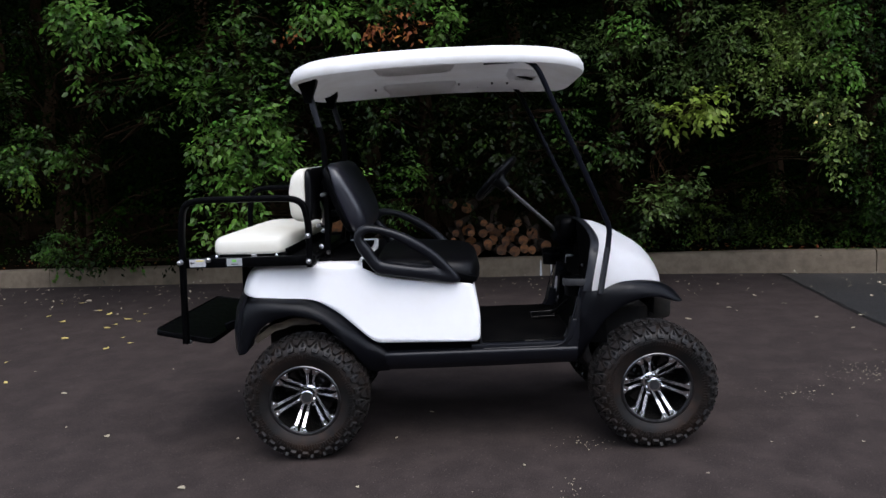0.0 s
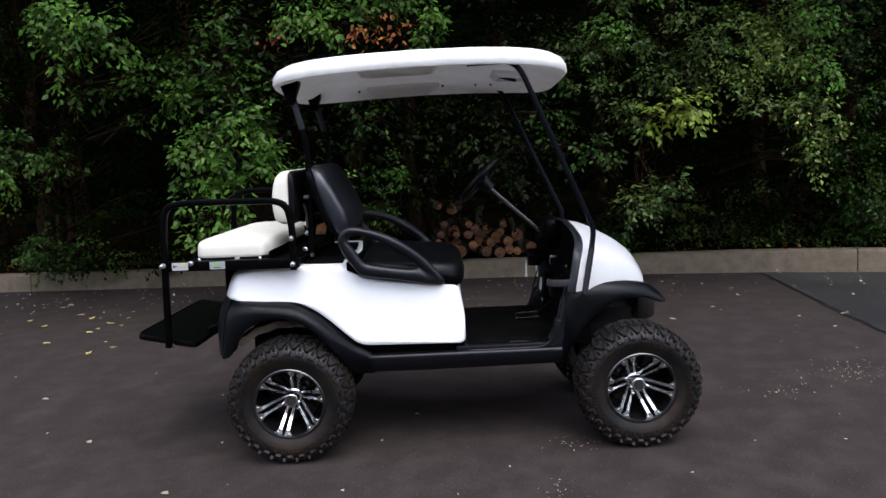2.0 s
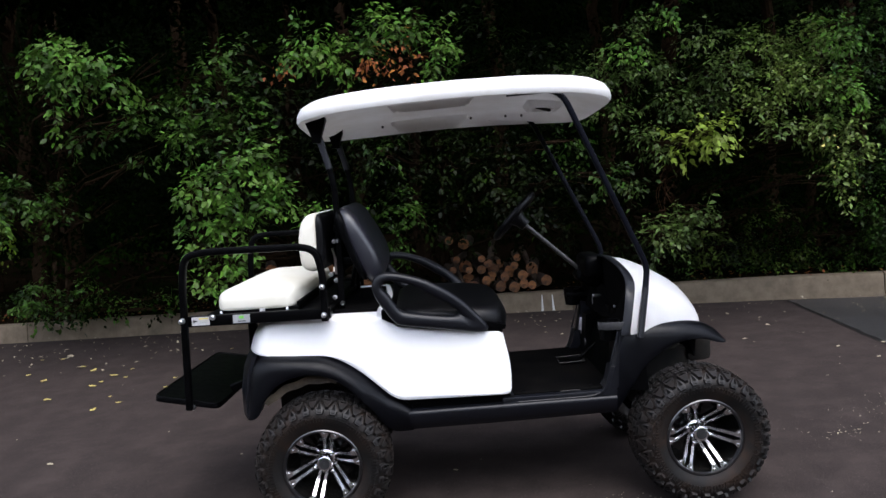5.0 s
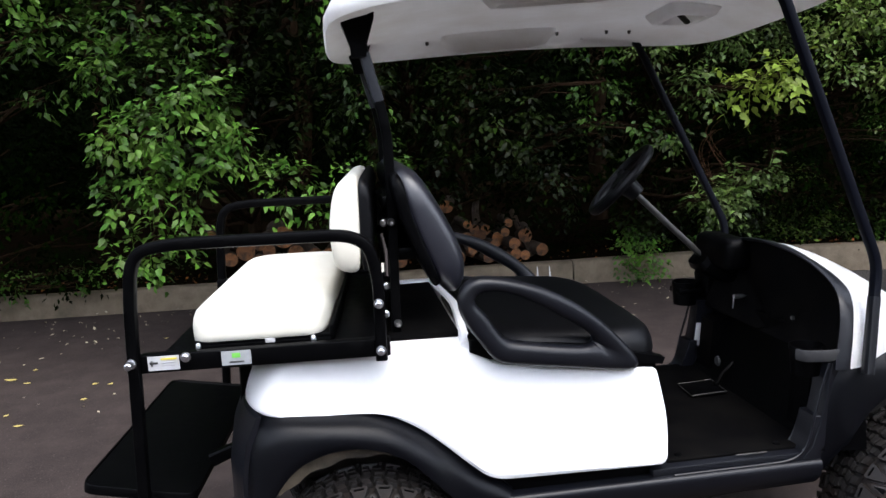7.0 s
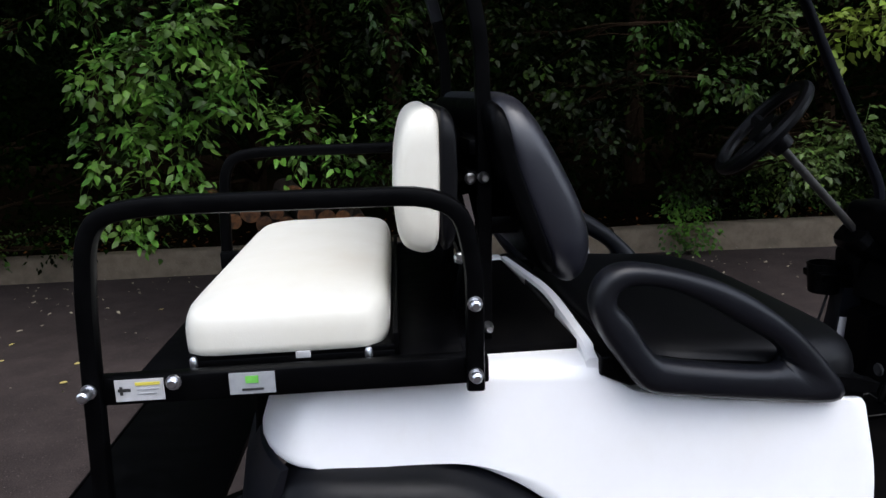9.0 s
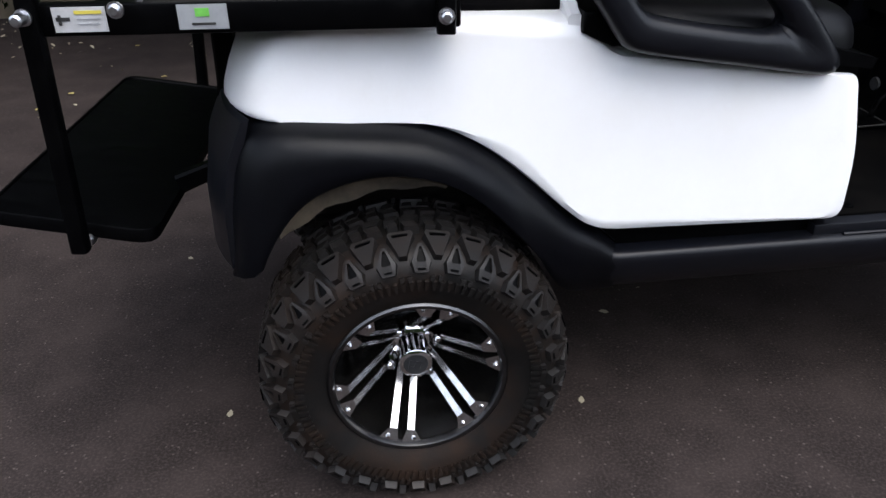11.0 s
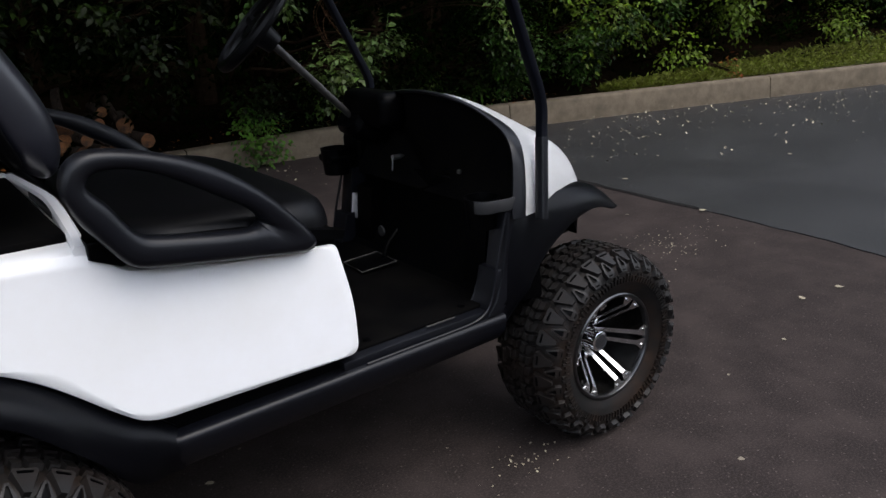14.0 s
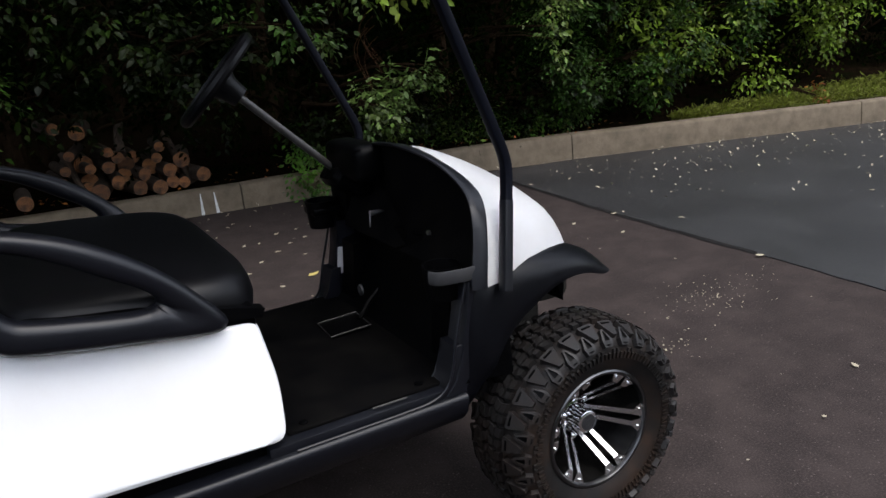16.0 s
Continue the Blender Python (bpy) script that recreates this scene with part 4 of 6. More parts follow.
for y in (0.22, 0.73):
    tube(bm, [(-0.325, y, 0.95), (-0.328, y, 0.80), (-0.345, y, 0.64), (-0.45, y, 0.598)], 0.02, 8, 0.9, Vector((0, 1, 0)), 5)
    box(bm, -0.34, -0.10, y - 0.02, y + 0.02, 0.915, 0.95, 0.004)
tube(bm, [(-0.30, 0.12, 0.60), (-0.30, 0.83, 0.60)], 0.018, 8)
kit_part("under_frame", bm, STEEL, cart, "black steel support struts")
# stickers on the near side rail
yl = -0.02 + 0.002 - 0.0015
for x0, x1, mat_, marks in ((-0.515, -0.438, LABEL, ((0.42, 0.93, 0.72, 0.86, YELLOW), (0.10, 0.16, 0.3, 0.7, INK), (0.06, 0.32, 0.45, 0.6, INK), (0.45, 0.9, 0.5, 0.55, LABELGREY), (0.45, 0.85, 0.3, 0.35, LABELGREY))),
                            (-0.335, -0.262, LABELGREY, ((0.36, 0.64, 0.52, 0.85, GREEN), (0.27, 0.75, 0.17, 0.27, INK)))):
    bm = B()
    box(bm, x0, x1, yl, yl + 0.002, 0.944, 0.980, 0.0)
    sticker = kit_part("sticker", bm, mat_, cart, "rectangular printed sticker")
    for a, b, c, d, mt in marks:
        bm = B()
        w, h = x1 - x0, 0.036
        box(bm, x0 + a * w, x0 + b * w, yl - 0.0012, yl + 0.001, 0.944 + c * h, 0.944 + d * h)
        kit_part("print_bar", bm, mt, sticker)

# chassis
bm = B()
box(bm, -0.18, 1.30, 0.24, 0.71, 0.40, 0.50, 0.01)
box(bm, 1.46, 1.72, 0.28, 0.67, 0.42, 0.62, 0.01)
box(bm, -0.22, 0.28, 0.27, 0.68, 0.48, 0.74, 0.01)
box(bm, 0.3, 0.85, 0.15, 0.80, 0.42, 0.52, 0.01)
tube(bm, [(0, 0.12, 0.292), (0, 0.83, 0.292)], 0.035, 12)
tube(bm, [(1.664, 0.12, 0.30), (1.664, 0.83, 0.30)], 0.025, 12)
box(bm, 1.70, 1.825, 0.26, 0.69, 0.55, 0.72, 0.03)
part("chassis", bm, DIRTY, cart, "black dusty chassis frame and axles")
for y in sides(0.20):
    bm = B()
    inner, outer_y = (y + 0.06, y - 0.132) if y < YC else (y - 0.06, y + 0.132)
    rows = []
    for k in range(17):
        a = radians(78 + 54 * k / 16)
        r = 0.344 + 0.004 * math.sin(k * 1.3)
        c, n_ = math.cos(a), math.sin(a)
        rows.append([(q * c, yy, 0.294 + q * n_) for q, yy in ((r, outer_y), (r + 0.034, outer_y), (r + 0.036, inner), (r + 0.006, inner))])
    loft(bm, rows)
    part("fender_liner", bm, TAN, cart, "dusty tan inner wheel-arch liner")
    bm = B()
    prism(bm, [(-0.255, 0.60), (-0.225, 0.625), (-0.1, 0.69), (0.02, 0.695), (0.14, 0.64), (0.22, 0.55), (0.30, 0.44), (0.30, 0.56), (0.2, 0.70), (0, 0.75), (-0.22, 0.74)], min(y, far(y)) - 0.1 if y < YC else y - 0.02, y + 0.02 if y < YC else y + 0.1)
    part("wheel_well", bm, DIRTY, cart)
    bm = B()
    prism(bm, [(1.30, 0.40), (1.42, 0.58), (1.52, 0.655), (1.60, 0.69), (1.66, 0.70), (1.672, 0.665), (1.692, 0.610), (1.70, 0.70), (1.70, 0.750), (1.5, 0.755), (1.33, 0.72)], y - 0.07 if y < YC else y - 0.02, y + 0.02 if y < YC else y + 0.07)
    part("wheel_well", bm, STEEL, cart)


# ---- wheels ----
TR = 0.302
PROFILE = [(-0.100, 0.168), (-0.112, 0.190), (-0.121, 0.215), (-0.122, 0.236), (-0.115, 0.256), (-0.102, 0.271), (-0.083, 0.279), (-0.05, 0.284), (0.0, 0.286),
           (0.05, 0.284), (0.083, 0.279), (0.102, 0.271), (0.115, 0.256), (0.122, 0.236), (0.121, 0.215), (0.112, 0.190), (0.100, 0.168)]
prof = [Vector((a, r)) for a, r in PROFILE]
arc = [0.0]
for a, b in zip(prof, prof[1:]):
    arc.append(arc[-1] + (b - a).length)
HALF_ARC = arc[-1] / 2


def on_tyre(angle, s, h):
    """A point at that angle, s metres across from the crown, h above the carcass."""
    q = min(max(s + HALF_ARC, 0), arc[-1] - 1e-6)
    i = max(j for j in range(len(arc)) if arc[j] <= q)
    t = (q - arc[i]) / (arc[i + 1] - arc[i])
    p = prof[i].lerp(prof[i + 1], t)
    d = (prof[i + 1] - prof[i]).normalized()
    nrm = Vector((-d.y, d.x))
    p = p + nrm * h
    return Vector((math.cos(angle) * p.y, p.x, math.sin(angle) * p.y))


def lug(bm, pts, h, low=-0.004, taper=0.86, made=1):
    """A tread block over a patch of (angle, across) corners."""
    ca, cs = sum(p[0] for p in pts) / len(pts), sum(p[1] for p in pts) / len(pts)
    a = [bm.verts.new(on_tyre(x, s, low)) for x, s in pts]
    b = [bm.verts.new(on_tyre(ca + (x - ca) * taper, cs + (s - cs) * taper, h)) for x, s in pts]
    for i in range(len(pts)):
        j = (i + 1) % len(pts)
        bm.faces.new((a[i], a[j], b[j], b[i])).material_index = made
    bm.faces.new(b).material_index = made


def pit_lug(bm, pts, pit, h, deep=0.006, low=-0.004, taper=0.80):
    """A tread block with a sunk pit in its top; both outlines have as many corners."""
    ca, cs = sum(p[0] for p in pts) / len(pts), sum(p[1] for p in pts) / len(pts)
    loops = [[bm.verts.new(on_tyre(ca + (x - ca) * f, cs + (r - cs) * f, z)) for x, r in pts] for f, z in ((1.0, low), (taper, h))]
    loops += [[bm.verts.new(on_tyre(x, r, z)) for x, r in pit] for z in (h, h - deep)]
    for p, q in zip(loops, loops[1:]):
        for i in range(len(pts)):
            j = (i + 1) % len(pts)
            bm.faces.new((p[i], p[j], q[j], q[i])).material_index = 1
    # black floor stands in for the shade in the pit
    bm.faces.new(loops[-1]).material_index = 2


bm = B()
turned(bm, [(a, r) for a, r in PROFILE], (0, 0, 0), "y", 72)
N = 28
w = 2 * math.pi / N
for k in range(N):
    a = k * w
    for s in (-1, 1):
        o = a + (0 if s < 0 else w / 2)
        # crown chevrons, slit across the middle
        lug(bm, [(o - 0.10 * w, s * 0.006), (o + 0.34 * w, s * 0.004), (o + 0.48 * w, s * 0.024), (o + 0.04 * w, s * 0.026)], 0.0150, taper=0.88)
        lug(bm, [(o + 0.04 * w, s * 0.029), (o + 0.46 * w, s * 0.028), (o + 0.36 * w, s * 0.050), (o - 0.06 * w, s * 0.052)], 0.0150, taper=0.88)
        lug(bm, [(o + 0.46 * w, s * 0.006), (o + 0.80 * w, s * 0.006), (o + 0.90 * w, s * 0.022), (o + 0.58 * w, s * 0.024)], 0.0150, taper=0.86)
        lug(bm, [(o + 0.54 * w, s * 0.029), (o + 0.84 * w, s * 0.030), (o + 0.80 * w, s * 0.048), (o + 0.50 * w, s * 0.050)], 0.0150, taper=0.86)
        # shoulder: arrowheads with a sunk triangle and a slit, both blackened for shade
        head = [(-0.07, 0.086), (0.07, 0.086), (0.34, 0.121), (0.25, 0.139), (-0.25, 0.139), (-0.34, 0.121)]
        pit = [(-0.03, 0.099), (0.03, 0.099), (0.135, 0.117), (0.115, 0.121), (-0.115, 0.121), (-0.135, 0.117)]
        pit_lug(bm, [(o + q * w, s * r) for q, r in head], [(o + q * w, s * r) for q, r in pit], 0.0135)
        lug(bm, [(o + q * w, s * r) for q, r in ((-0.13, 0.1265), (0.13, 0.1265), (0.12, 0.1305), (-0.12, 0.1305))], 0.0139, low=0.010, taper=0.96, made=2)
        # shields between them that narrow outwards, each with a slit painted as a black bar
        shield = [(-0.36, 0.058), (0.36, 0.058), (0.42, 0.068), (0.12, 0.116), (-0.12, 0.116), (-0.42, 0.068)]
        lug(bm, [(o + (0.5 + q) * w, s * r) for q, r in shield], 0.0160, taper=0.82)
        lug(bm, [(o + (0.5 + q) * w, s * r) for q, r in ((-0.22, 0.071), (0.22, 0.071), (0.20, 0.0755), (-0.20, 0.0755))], 0.0165, low=0.012, taper=0.97, made=2)
        for q in (-1, 1):
            lug(bm, [(o + q * 0.30 * w, s * 0.142), (o + q * 0.46 * w, s * 0.141), (o + q * 0.44 * w, s * 0.150), (o + q * 0.30 * w, s * 0.151)], 0.008, taper=0.8)
M = 104
for k in range(M):
    a = 2 * math.pi * k / M
    d = 2 * math.pi / M
    for s in (-1, 1):
        lug(bm, [(a - 0.34 * d, s * 0.150), (a + 0.34 * d, s * 0.150), (a + 0.20 * d, s * 0.170), (a - 0.20 * d, s * 0.170)], 0.0062, taper=0.8, made=0)
TYRE = mesh_of("tyre", bm, [RUBBER, LUG, STEEL], True, 30)

# rim: the outer face lies towards -y
bm = B()
turned(bm, [(0.10, 0.166), (-0.094, 0.166), (-0.094, 0.160), (-0.080, 0.156), (0.03, 0.146), (0.06, 0.13), (0.065, 0.03), (0.065, 0.0)], (0, 0, 0), "y", 56)
BARREL = mesh_of("wheel", bm, BLACKGLOSS, True, 40)
bm = B()
turned(bm, [(-0.090, 0.171), (-0.104, 0.171), (-0.107, 0.167), (-0.106, 0.161), (-0.098, 0.157), (-0.090, 0.157)], (0, 0, 0), "y", 64)
RIMLIP = mesh_of("rim_lip", bm, LIP, True, 40)


def bar3(bm, p0, p1, w0, w1, deep, side):
    """A bar from p0 to p1 with a flat machined face (material 0) and dark sides (material 1)."""
    up = Vector((0, -1, 0))
    q = [p0 - side * w0, p0 + side * w0, p1 + side * w1, p1 - side * w1]
    top = [bm.verts.new(x) for x in q]
    low = [bm.verts.new(x - up * deep) for x in q]
    bm.faces.new(top).material_index = 0
    bm.faces.new(low[::-1]).material_index = 1
    for i in range(4):
        j = (i + 1) % 4
        bm.faces.new((top[j], top[i], low[i], low[j])).material_index = 1


SPOKES, RIVETS = [], []
bm_spoke = B()
for off in (-1, 1):
    e, t = Vector((1, 0, 0)), Vector((0, 0, 1))
    p_in = e * 0.040 + t * (off * 0.0135) + Vector((0, 0.012, 0))
    p_out = e * 0.132 + t * (off * 0.0175) + Vector((0, -0.090, 0))
    bar3(bm_spoke, p_in, p_out, 0.0062, 0.0072, 0.028, t)
    p_end = e * 0.157 + t * (off * 0.026) + Vector((0, -0.098, 0))
    bar3(bm_spoke, p_out, p_end, 0.0085, 0.022, 0.026, t)
SPOKE = mesh_of("double_spoke", bm_spoke, [ALLOY, BLACKGLOSS], False)
bm = B()
turned(bm, [(-0.0045, 0.0), (-0.004, 0.003), (0.0, 0.0045), (0.004, 0.0045)], (0, 0, 0), "y", 8)
RIVET = mesh_of("rim_rivet", bm, CHROME)
bm = B()
turned(bm, [(0.06, 0.050), (0.022, 0.050), (0.014, 0.044), (0.010, 0.031), (-0.040, 0.0305), (-0.043, 0.033), (-0.052, 0.0325), (-0.054, 0.030), (-0.054, 0.0)], (0, 0, 0), "y", 28)
HUBCAP = mesh_of("hub_cap", bm, CHROME, True, 40)
bm = B()
turned(bm, [(-0.0535, 0.0), (-0.0555, 0.0), (-0.0555, 0.023), (-0.0535, 0.0245)], (0, 0, 0), "y", 24)
for x0, x1, z0, z1 in ((-0.009, 0.009, 0.010, 0.014), (-0.009, -0.005, 0.002, 0.014), (-0.009, 0.009, -0.002, 0.002), (0.005, 0.009, -0.014, 0.002), (-0.009, 0.009, -0.014, -0.010)):
    box(bm, x0, x1, -0.0572, -0.055, z0, z1)
EMBLEM = mesh_of("cap_emblem", bm, GREY, True, 40)
bm = B()
turned(bm, [(0.04, 0.012), (-0.012, 0.012), (-0.018, 0.010), (-0.022, 0.004), (-0.022, 0.0)], (0, 0, 0), "y", 6)
NUT = mesh_of("lug_nut", bm, CHROME, True, 40)


def wheel(x, y, z, turn, spin):
    m = pose(x, y, z, 0, 0, turn) @ pose(0, 0, 0, 0, spin, 0)
    bar = under(new("wheel", BARREL), cart)
    bar.matrix_world = m
    bar["label"] = "black and machined alloy wheel with knobbly off-road tyre"

    def add(name, me, mm):
        ob = new(name, me)
        ob.matrix_world = mm
        return under(ob, bar)
    bpy.context.view_layer.update()
    add("tyre", TYRE, m)["label"] = "dusty black knobbly tyre"
    add("rim_lip", RIMLIP, m)
    add("hub_cap", HUBCAP, m)["label"] = "chrome centre cap"
    add("cap_emblem", EMBLEM, m)
    for k in range(6):
        mm = m @ pose(0, 0, 0, 0, 60 * k, 0)
        add("double_spoke", SPOKE, mm)
        for off in (-1, 1):
            add("rim_rivet", RIVET, mm @ Matrix.Translation((0.147, -0.0975, off * 0.026)))
    for k in range(4):
        add("lug_nut", NUT, m @ pose(0, 0, 0, 0, 45 + 90 * k, 0) @ Matrix.Translation((0.056, 0, 0)))


wheel(0.0, 0.055, TR - 0.008, 0, 105)
wheel(1.664, 0.055, TR - 0.008, 0, 67)
wheel(0.0, far(0.055), TR - 0.008, 180, 20)
wheel(1.664, far(0.055), TR - 0.008, 180, 40)


# ---- ground, kerb, bank ----
KERB = [(-40.0, 8.4), (-14.0, 6.10), (-4.74, 5.30), (-3.0, 5.14), (0.0, 4.88), (1.66, 4.75), (3.1, 4.56), (4.2, 4.36), (5.0, 4.14), (6.6, 3.66), (8.25, 3.13), (10.4, 2.42), (14.0, 1.22), (22.0, -1.6), (40.0, -8.5)]


def kerb_h(x):
    return 0.20 + 0.036 * min(1, max(0, (x - 1.8) / 2.8))


def kerb_y(x):
    for (xa, ya), (xb, yb) in zip(KERB, KERB[1:]):
        if x <= xb:
            return ya + (yb - ya) * (x - xa) / (xb - xa)
    return KERB[-1][1]


bm = B()
g = [bm.verts.new(p) for p in ((-400, -400, 0), (400, -400, 0), (400, 400, 0), (-400, 400, 0))]
bm.faces.new(g)
thing("ground", bm, ASPHALT, "worn brownish-black asphalt lot", "asphalt", kind="structure")
bm = B()
seam = [(4.12, 4.30), (4.02, 3.2), (3.95, 2.4), (3.91, 1.6), (3.89, 1.0), (3.85, 0.4), (3.74, -0.2), (3.62, -0.9), (3.4, -2.5), (2.6, -8.0), (2.0, -20.0)]
dense = []
for (xa, ya), (xb, yb) in zip(seam, seam[1:]):
    for k in range(12):
        t = k / 12
        dense.append((xa + (xb - xa) * t + 0.018 * noise.noise(Vector((0, (ya + (yb - ya) * t) * 5, 3))), ya + (yb - ya) * t))
edge = [(60.0, -20.0), (60.0, kerb_y(40.0) - 7)] + [(x, y) for x, y in KERB[::-1] if x > 4.3]
top = [bm.verts.new((x, y, 0.006)) for x, y in dense + edge]
f = bm.faces.new(top)
side = bmesh.ops.extrude_face_region(bm, geom=[f])
for vv in side["geom"]:
    if isinstance(vv, bmesh.types.BMVert):
        vv.co.z = -0.02
# dark strip paints the joint together with the overlay edge's shadow
tar = B()
open_joint = [p for p in dense if p[1] > 1.2]
left = [tar.verts.new((x - 0.020 - 0.010 * noise.noise(Vector((y * 3, 5, 1))), y, 0.0035)) for x, y in open_joint]
mid_line = [tar.verts.new((x - 0.002, y, 0.0075)) for x, y in open_joint]
right = [tar.verts.new((x + 0.016 + 0.010 * noise.noise(Vector((y * 4, 9, 2))), y, 0.0072)) for x, y in open_joint]
for a, b in ((left, mid_line), (mid_line, right)):
    for k in range(len(open_joint) - 1):
        tar.faces.new((a[k], a[k + 1], b[k + 1], b[k]))
thing("asphalt_seam", tar, TAR, "black tar joint with its edge shadow between the two asphalt surfaces", "asphalt", kind="structure")
thing("asphalt_overlay", bm, SEALED, "newer smooth blue-black asphalt beside the worn lot", "asphalt", kind="structure")

kerb = base("kerb", 0, 4.9, 0, "weathered pale concrete kerb along the lot", "kerb")
kerb["kind"] = "structure"
joints = [-30.0, -16.0, -13.0, -10.0, -7.0, -4.0, -1.0, 2.02, 5.03, 8.05, 11.1, 14.1, 17.1, 20.0, 30.0]
for xa, xb in zip(joints, joints[1:]):
    bm = B()
    rows = []
    n = max(2, int((xb - xa) / 0.3))
    for k in range(n + 1):
        x = xa + 0.005 + (xb - xa - 0.01) * k / n
        slope = (kerb_y(x + 0.2) - kerb_y(x - 0.2)) / 0.4
        nx, ny = -slope / math.hypot(1, slope), 1 / math.hypot(1, slope)
        wob = 0.006 * noise.noise(Vector((x * 2.3, 0, 0)))
        rows.append([(x + nx * d, kerb_y(x) + ny * d + wob, z + wob * 0.8) for d, z in ((0.0, -0.05), (0.012, 0.06), (0.022, kerb_h(x) - 0.027), (0.032, kerb_h(x) - 0.008), (0.05, kerb_h(x)), (0.14, kerb_h(x) + 0.003), (0.165, kerb_h(x) - 0.004), (0.175, kerb_h(x) - 0.02), (0.175, -0.05))])
    loft(bm, rows)
    part("kerb_stone", bm, CONCRETE, kerb, angle=50)
for x0, lean in ((1.695, 0.004), (1.812, -0.006)):
    bm = B()
    y = kerb_y(x0)
    a = [bm.verts.new(p) for p in ((x0 - 0.012, y + 0.004, 0.004), (x0 + 0.014, y + 0.003, 0.004), (x0 + lean + 0.004, y + 0.0195, 0.175), (x0 + lean - 0.003, y + 0.0195, 0.175))]
    bm.faces.new(a)
    r = bmesh.ops.extrude_face_region(bm, geom=list(bm.faces))
    bmesh.ops.translate(bm, vec=(0, -0.003, 0), verts=[vv for vv in r["geom"] if isinstance(vv, bmesh.types.BMVert)])
    part("lime_streak", bm, STREAK, kerb, "white lime streak")

bm = B()
rows = []
for k in range(161):
    x = -40 + 80 * k / 160
    row = []
    for d, z in ((0.16, 0.17), (0.4, 0.19), (0.9, 0.24), (1.6, 0.30), (2.6, 0.36), (4.5, 0.42), (9.0, 0.5), (30.0, 0.6), (300.0, 0.6)):
        row.append((x, kerb_y(x) + d, z + kerb_h(x) - 0.20 + (0.05 * noise.noise(Vector((x * 1.7, d * 1.7, 0))) if d > 0.3 else 0)))
    rows.append(row)
loft(bm, rows, closed=False)
thing("bank", bm, SOIL, "leaf-littered soil bank behind the kerb, darkened for tree shade", "soil", kind="structure")

# near-black sheet that closes the view behind the hedge and paints woodland shade
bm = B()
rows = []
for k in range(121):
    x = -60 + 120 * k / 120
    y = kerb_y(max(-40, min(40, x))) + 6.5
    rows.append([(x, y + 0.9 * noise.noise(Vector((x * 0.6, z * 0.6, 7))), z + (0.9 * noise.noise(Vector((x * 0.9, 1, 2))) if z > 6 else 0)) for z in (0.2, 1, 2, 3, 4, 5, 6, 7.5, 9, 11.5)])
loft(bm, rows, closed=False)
thing("backdrop", bm, material("woodland_shade_sheet", (0.0012, 0.002, 0.0009), 0.95, second=(0.003, 0.005, 0.0018), scale=4, detail=9, bump=1.0, bump_scale=9, bump_distance=0.2, spec=0.0), "near-black backdrop sheet painting woodland shade behind the hedge", "woods", kind="structure")

# unseen screen round the lot behind the camera, added to block low sky light
bm = B()
rows = []
ring = fillet([(-60, 7.5, 0), (-24, 4, 0), (-22, -13, 0), (26, -15, 0), (30, -6, 0), (60, -14, 0)], 4.0, 10)
fine = []
for a, b in zip(ring, ring[1:]):
    n = max(1, int((b - a).length / 0.8))
    fine += [a.lerp(b, k / n) for k in range(n)]
for p in fine:
    rows.append([(p.x + 1.2 * noise.noise(Vector((p.x * 0.3, p.y * 0.3, z * 0.5))), p.y + 1.2 * noise.noise(Vector((p.y * 0.3, z * 0.5, p.x * 0.3))), z + (1.2 * noise.noise(Vector((p.x * 0.25, p.y * 0.25, 9))) if z > 5 else 0)) for z in (-0.1, 1, 2, 3, 4, 5, 5.6)])
loft(bm, rows, closed=False)
thing("low_sky_screen", bm, material("screen_green", (0.018, 0.03, 0.012), 0.95, second=(0.04, 0.06, 0.02), scale=2, detail=9, bump=1.0, bump_scale=5, bump_distance=0.3, spec=0.1), "unseen green screen added round the lot to block low sky light", "trees", kind="structure")

# ---- foliage ----
rng = np.random.default_rng(7)


def unit(a):
    return a / np.maximum(np.linalg.norm(a, axis=-1, keepdims=True), 1e-9)


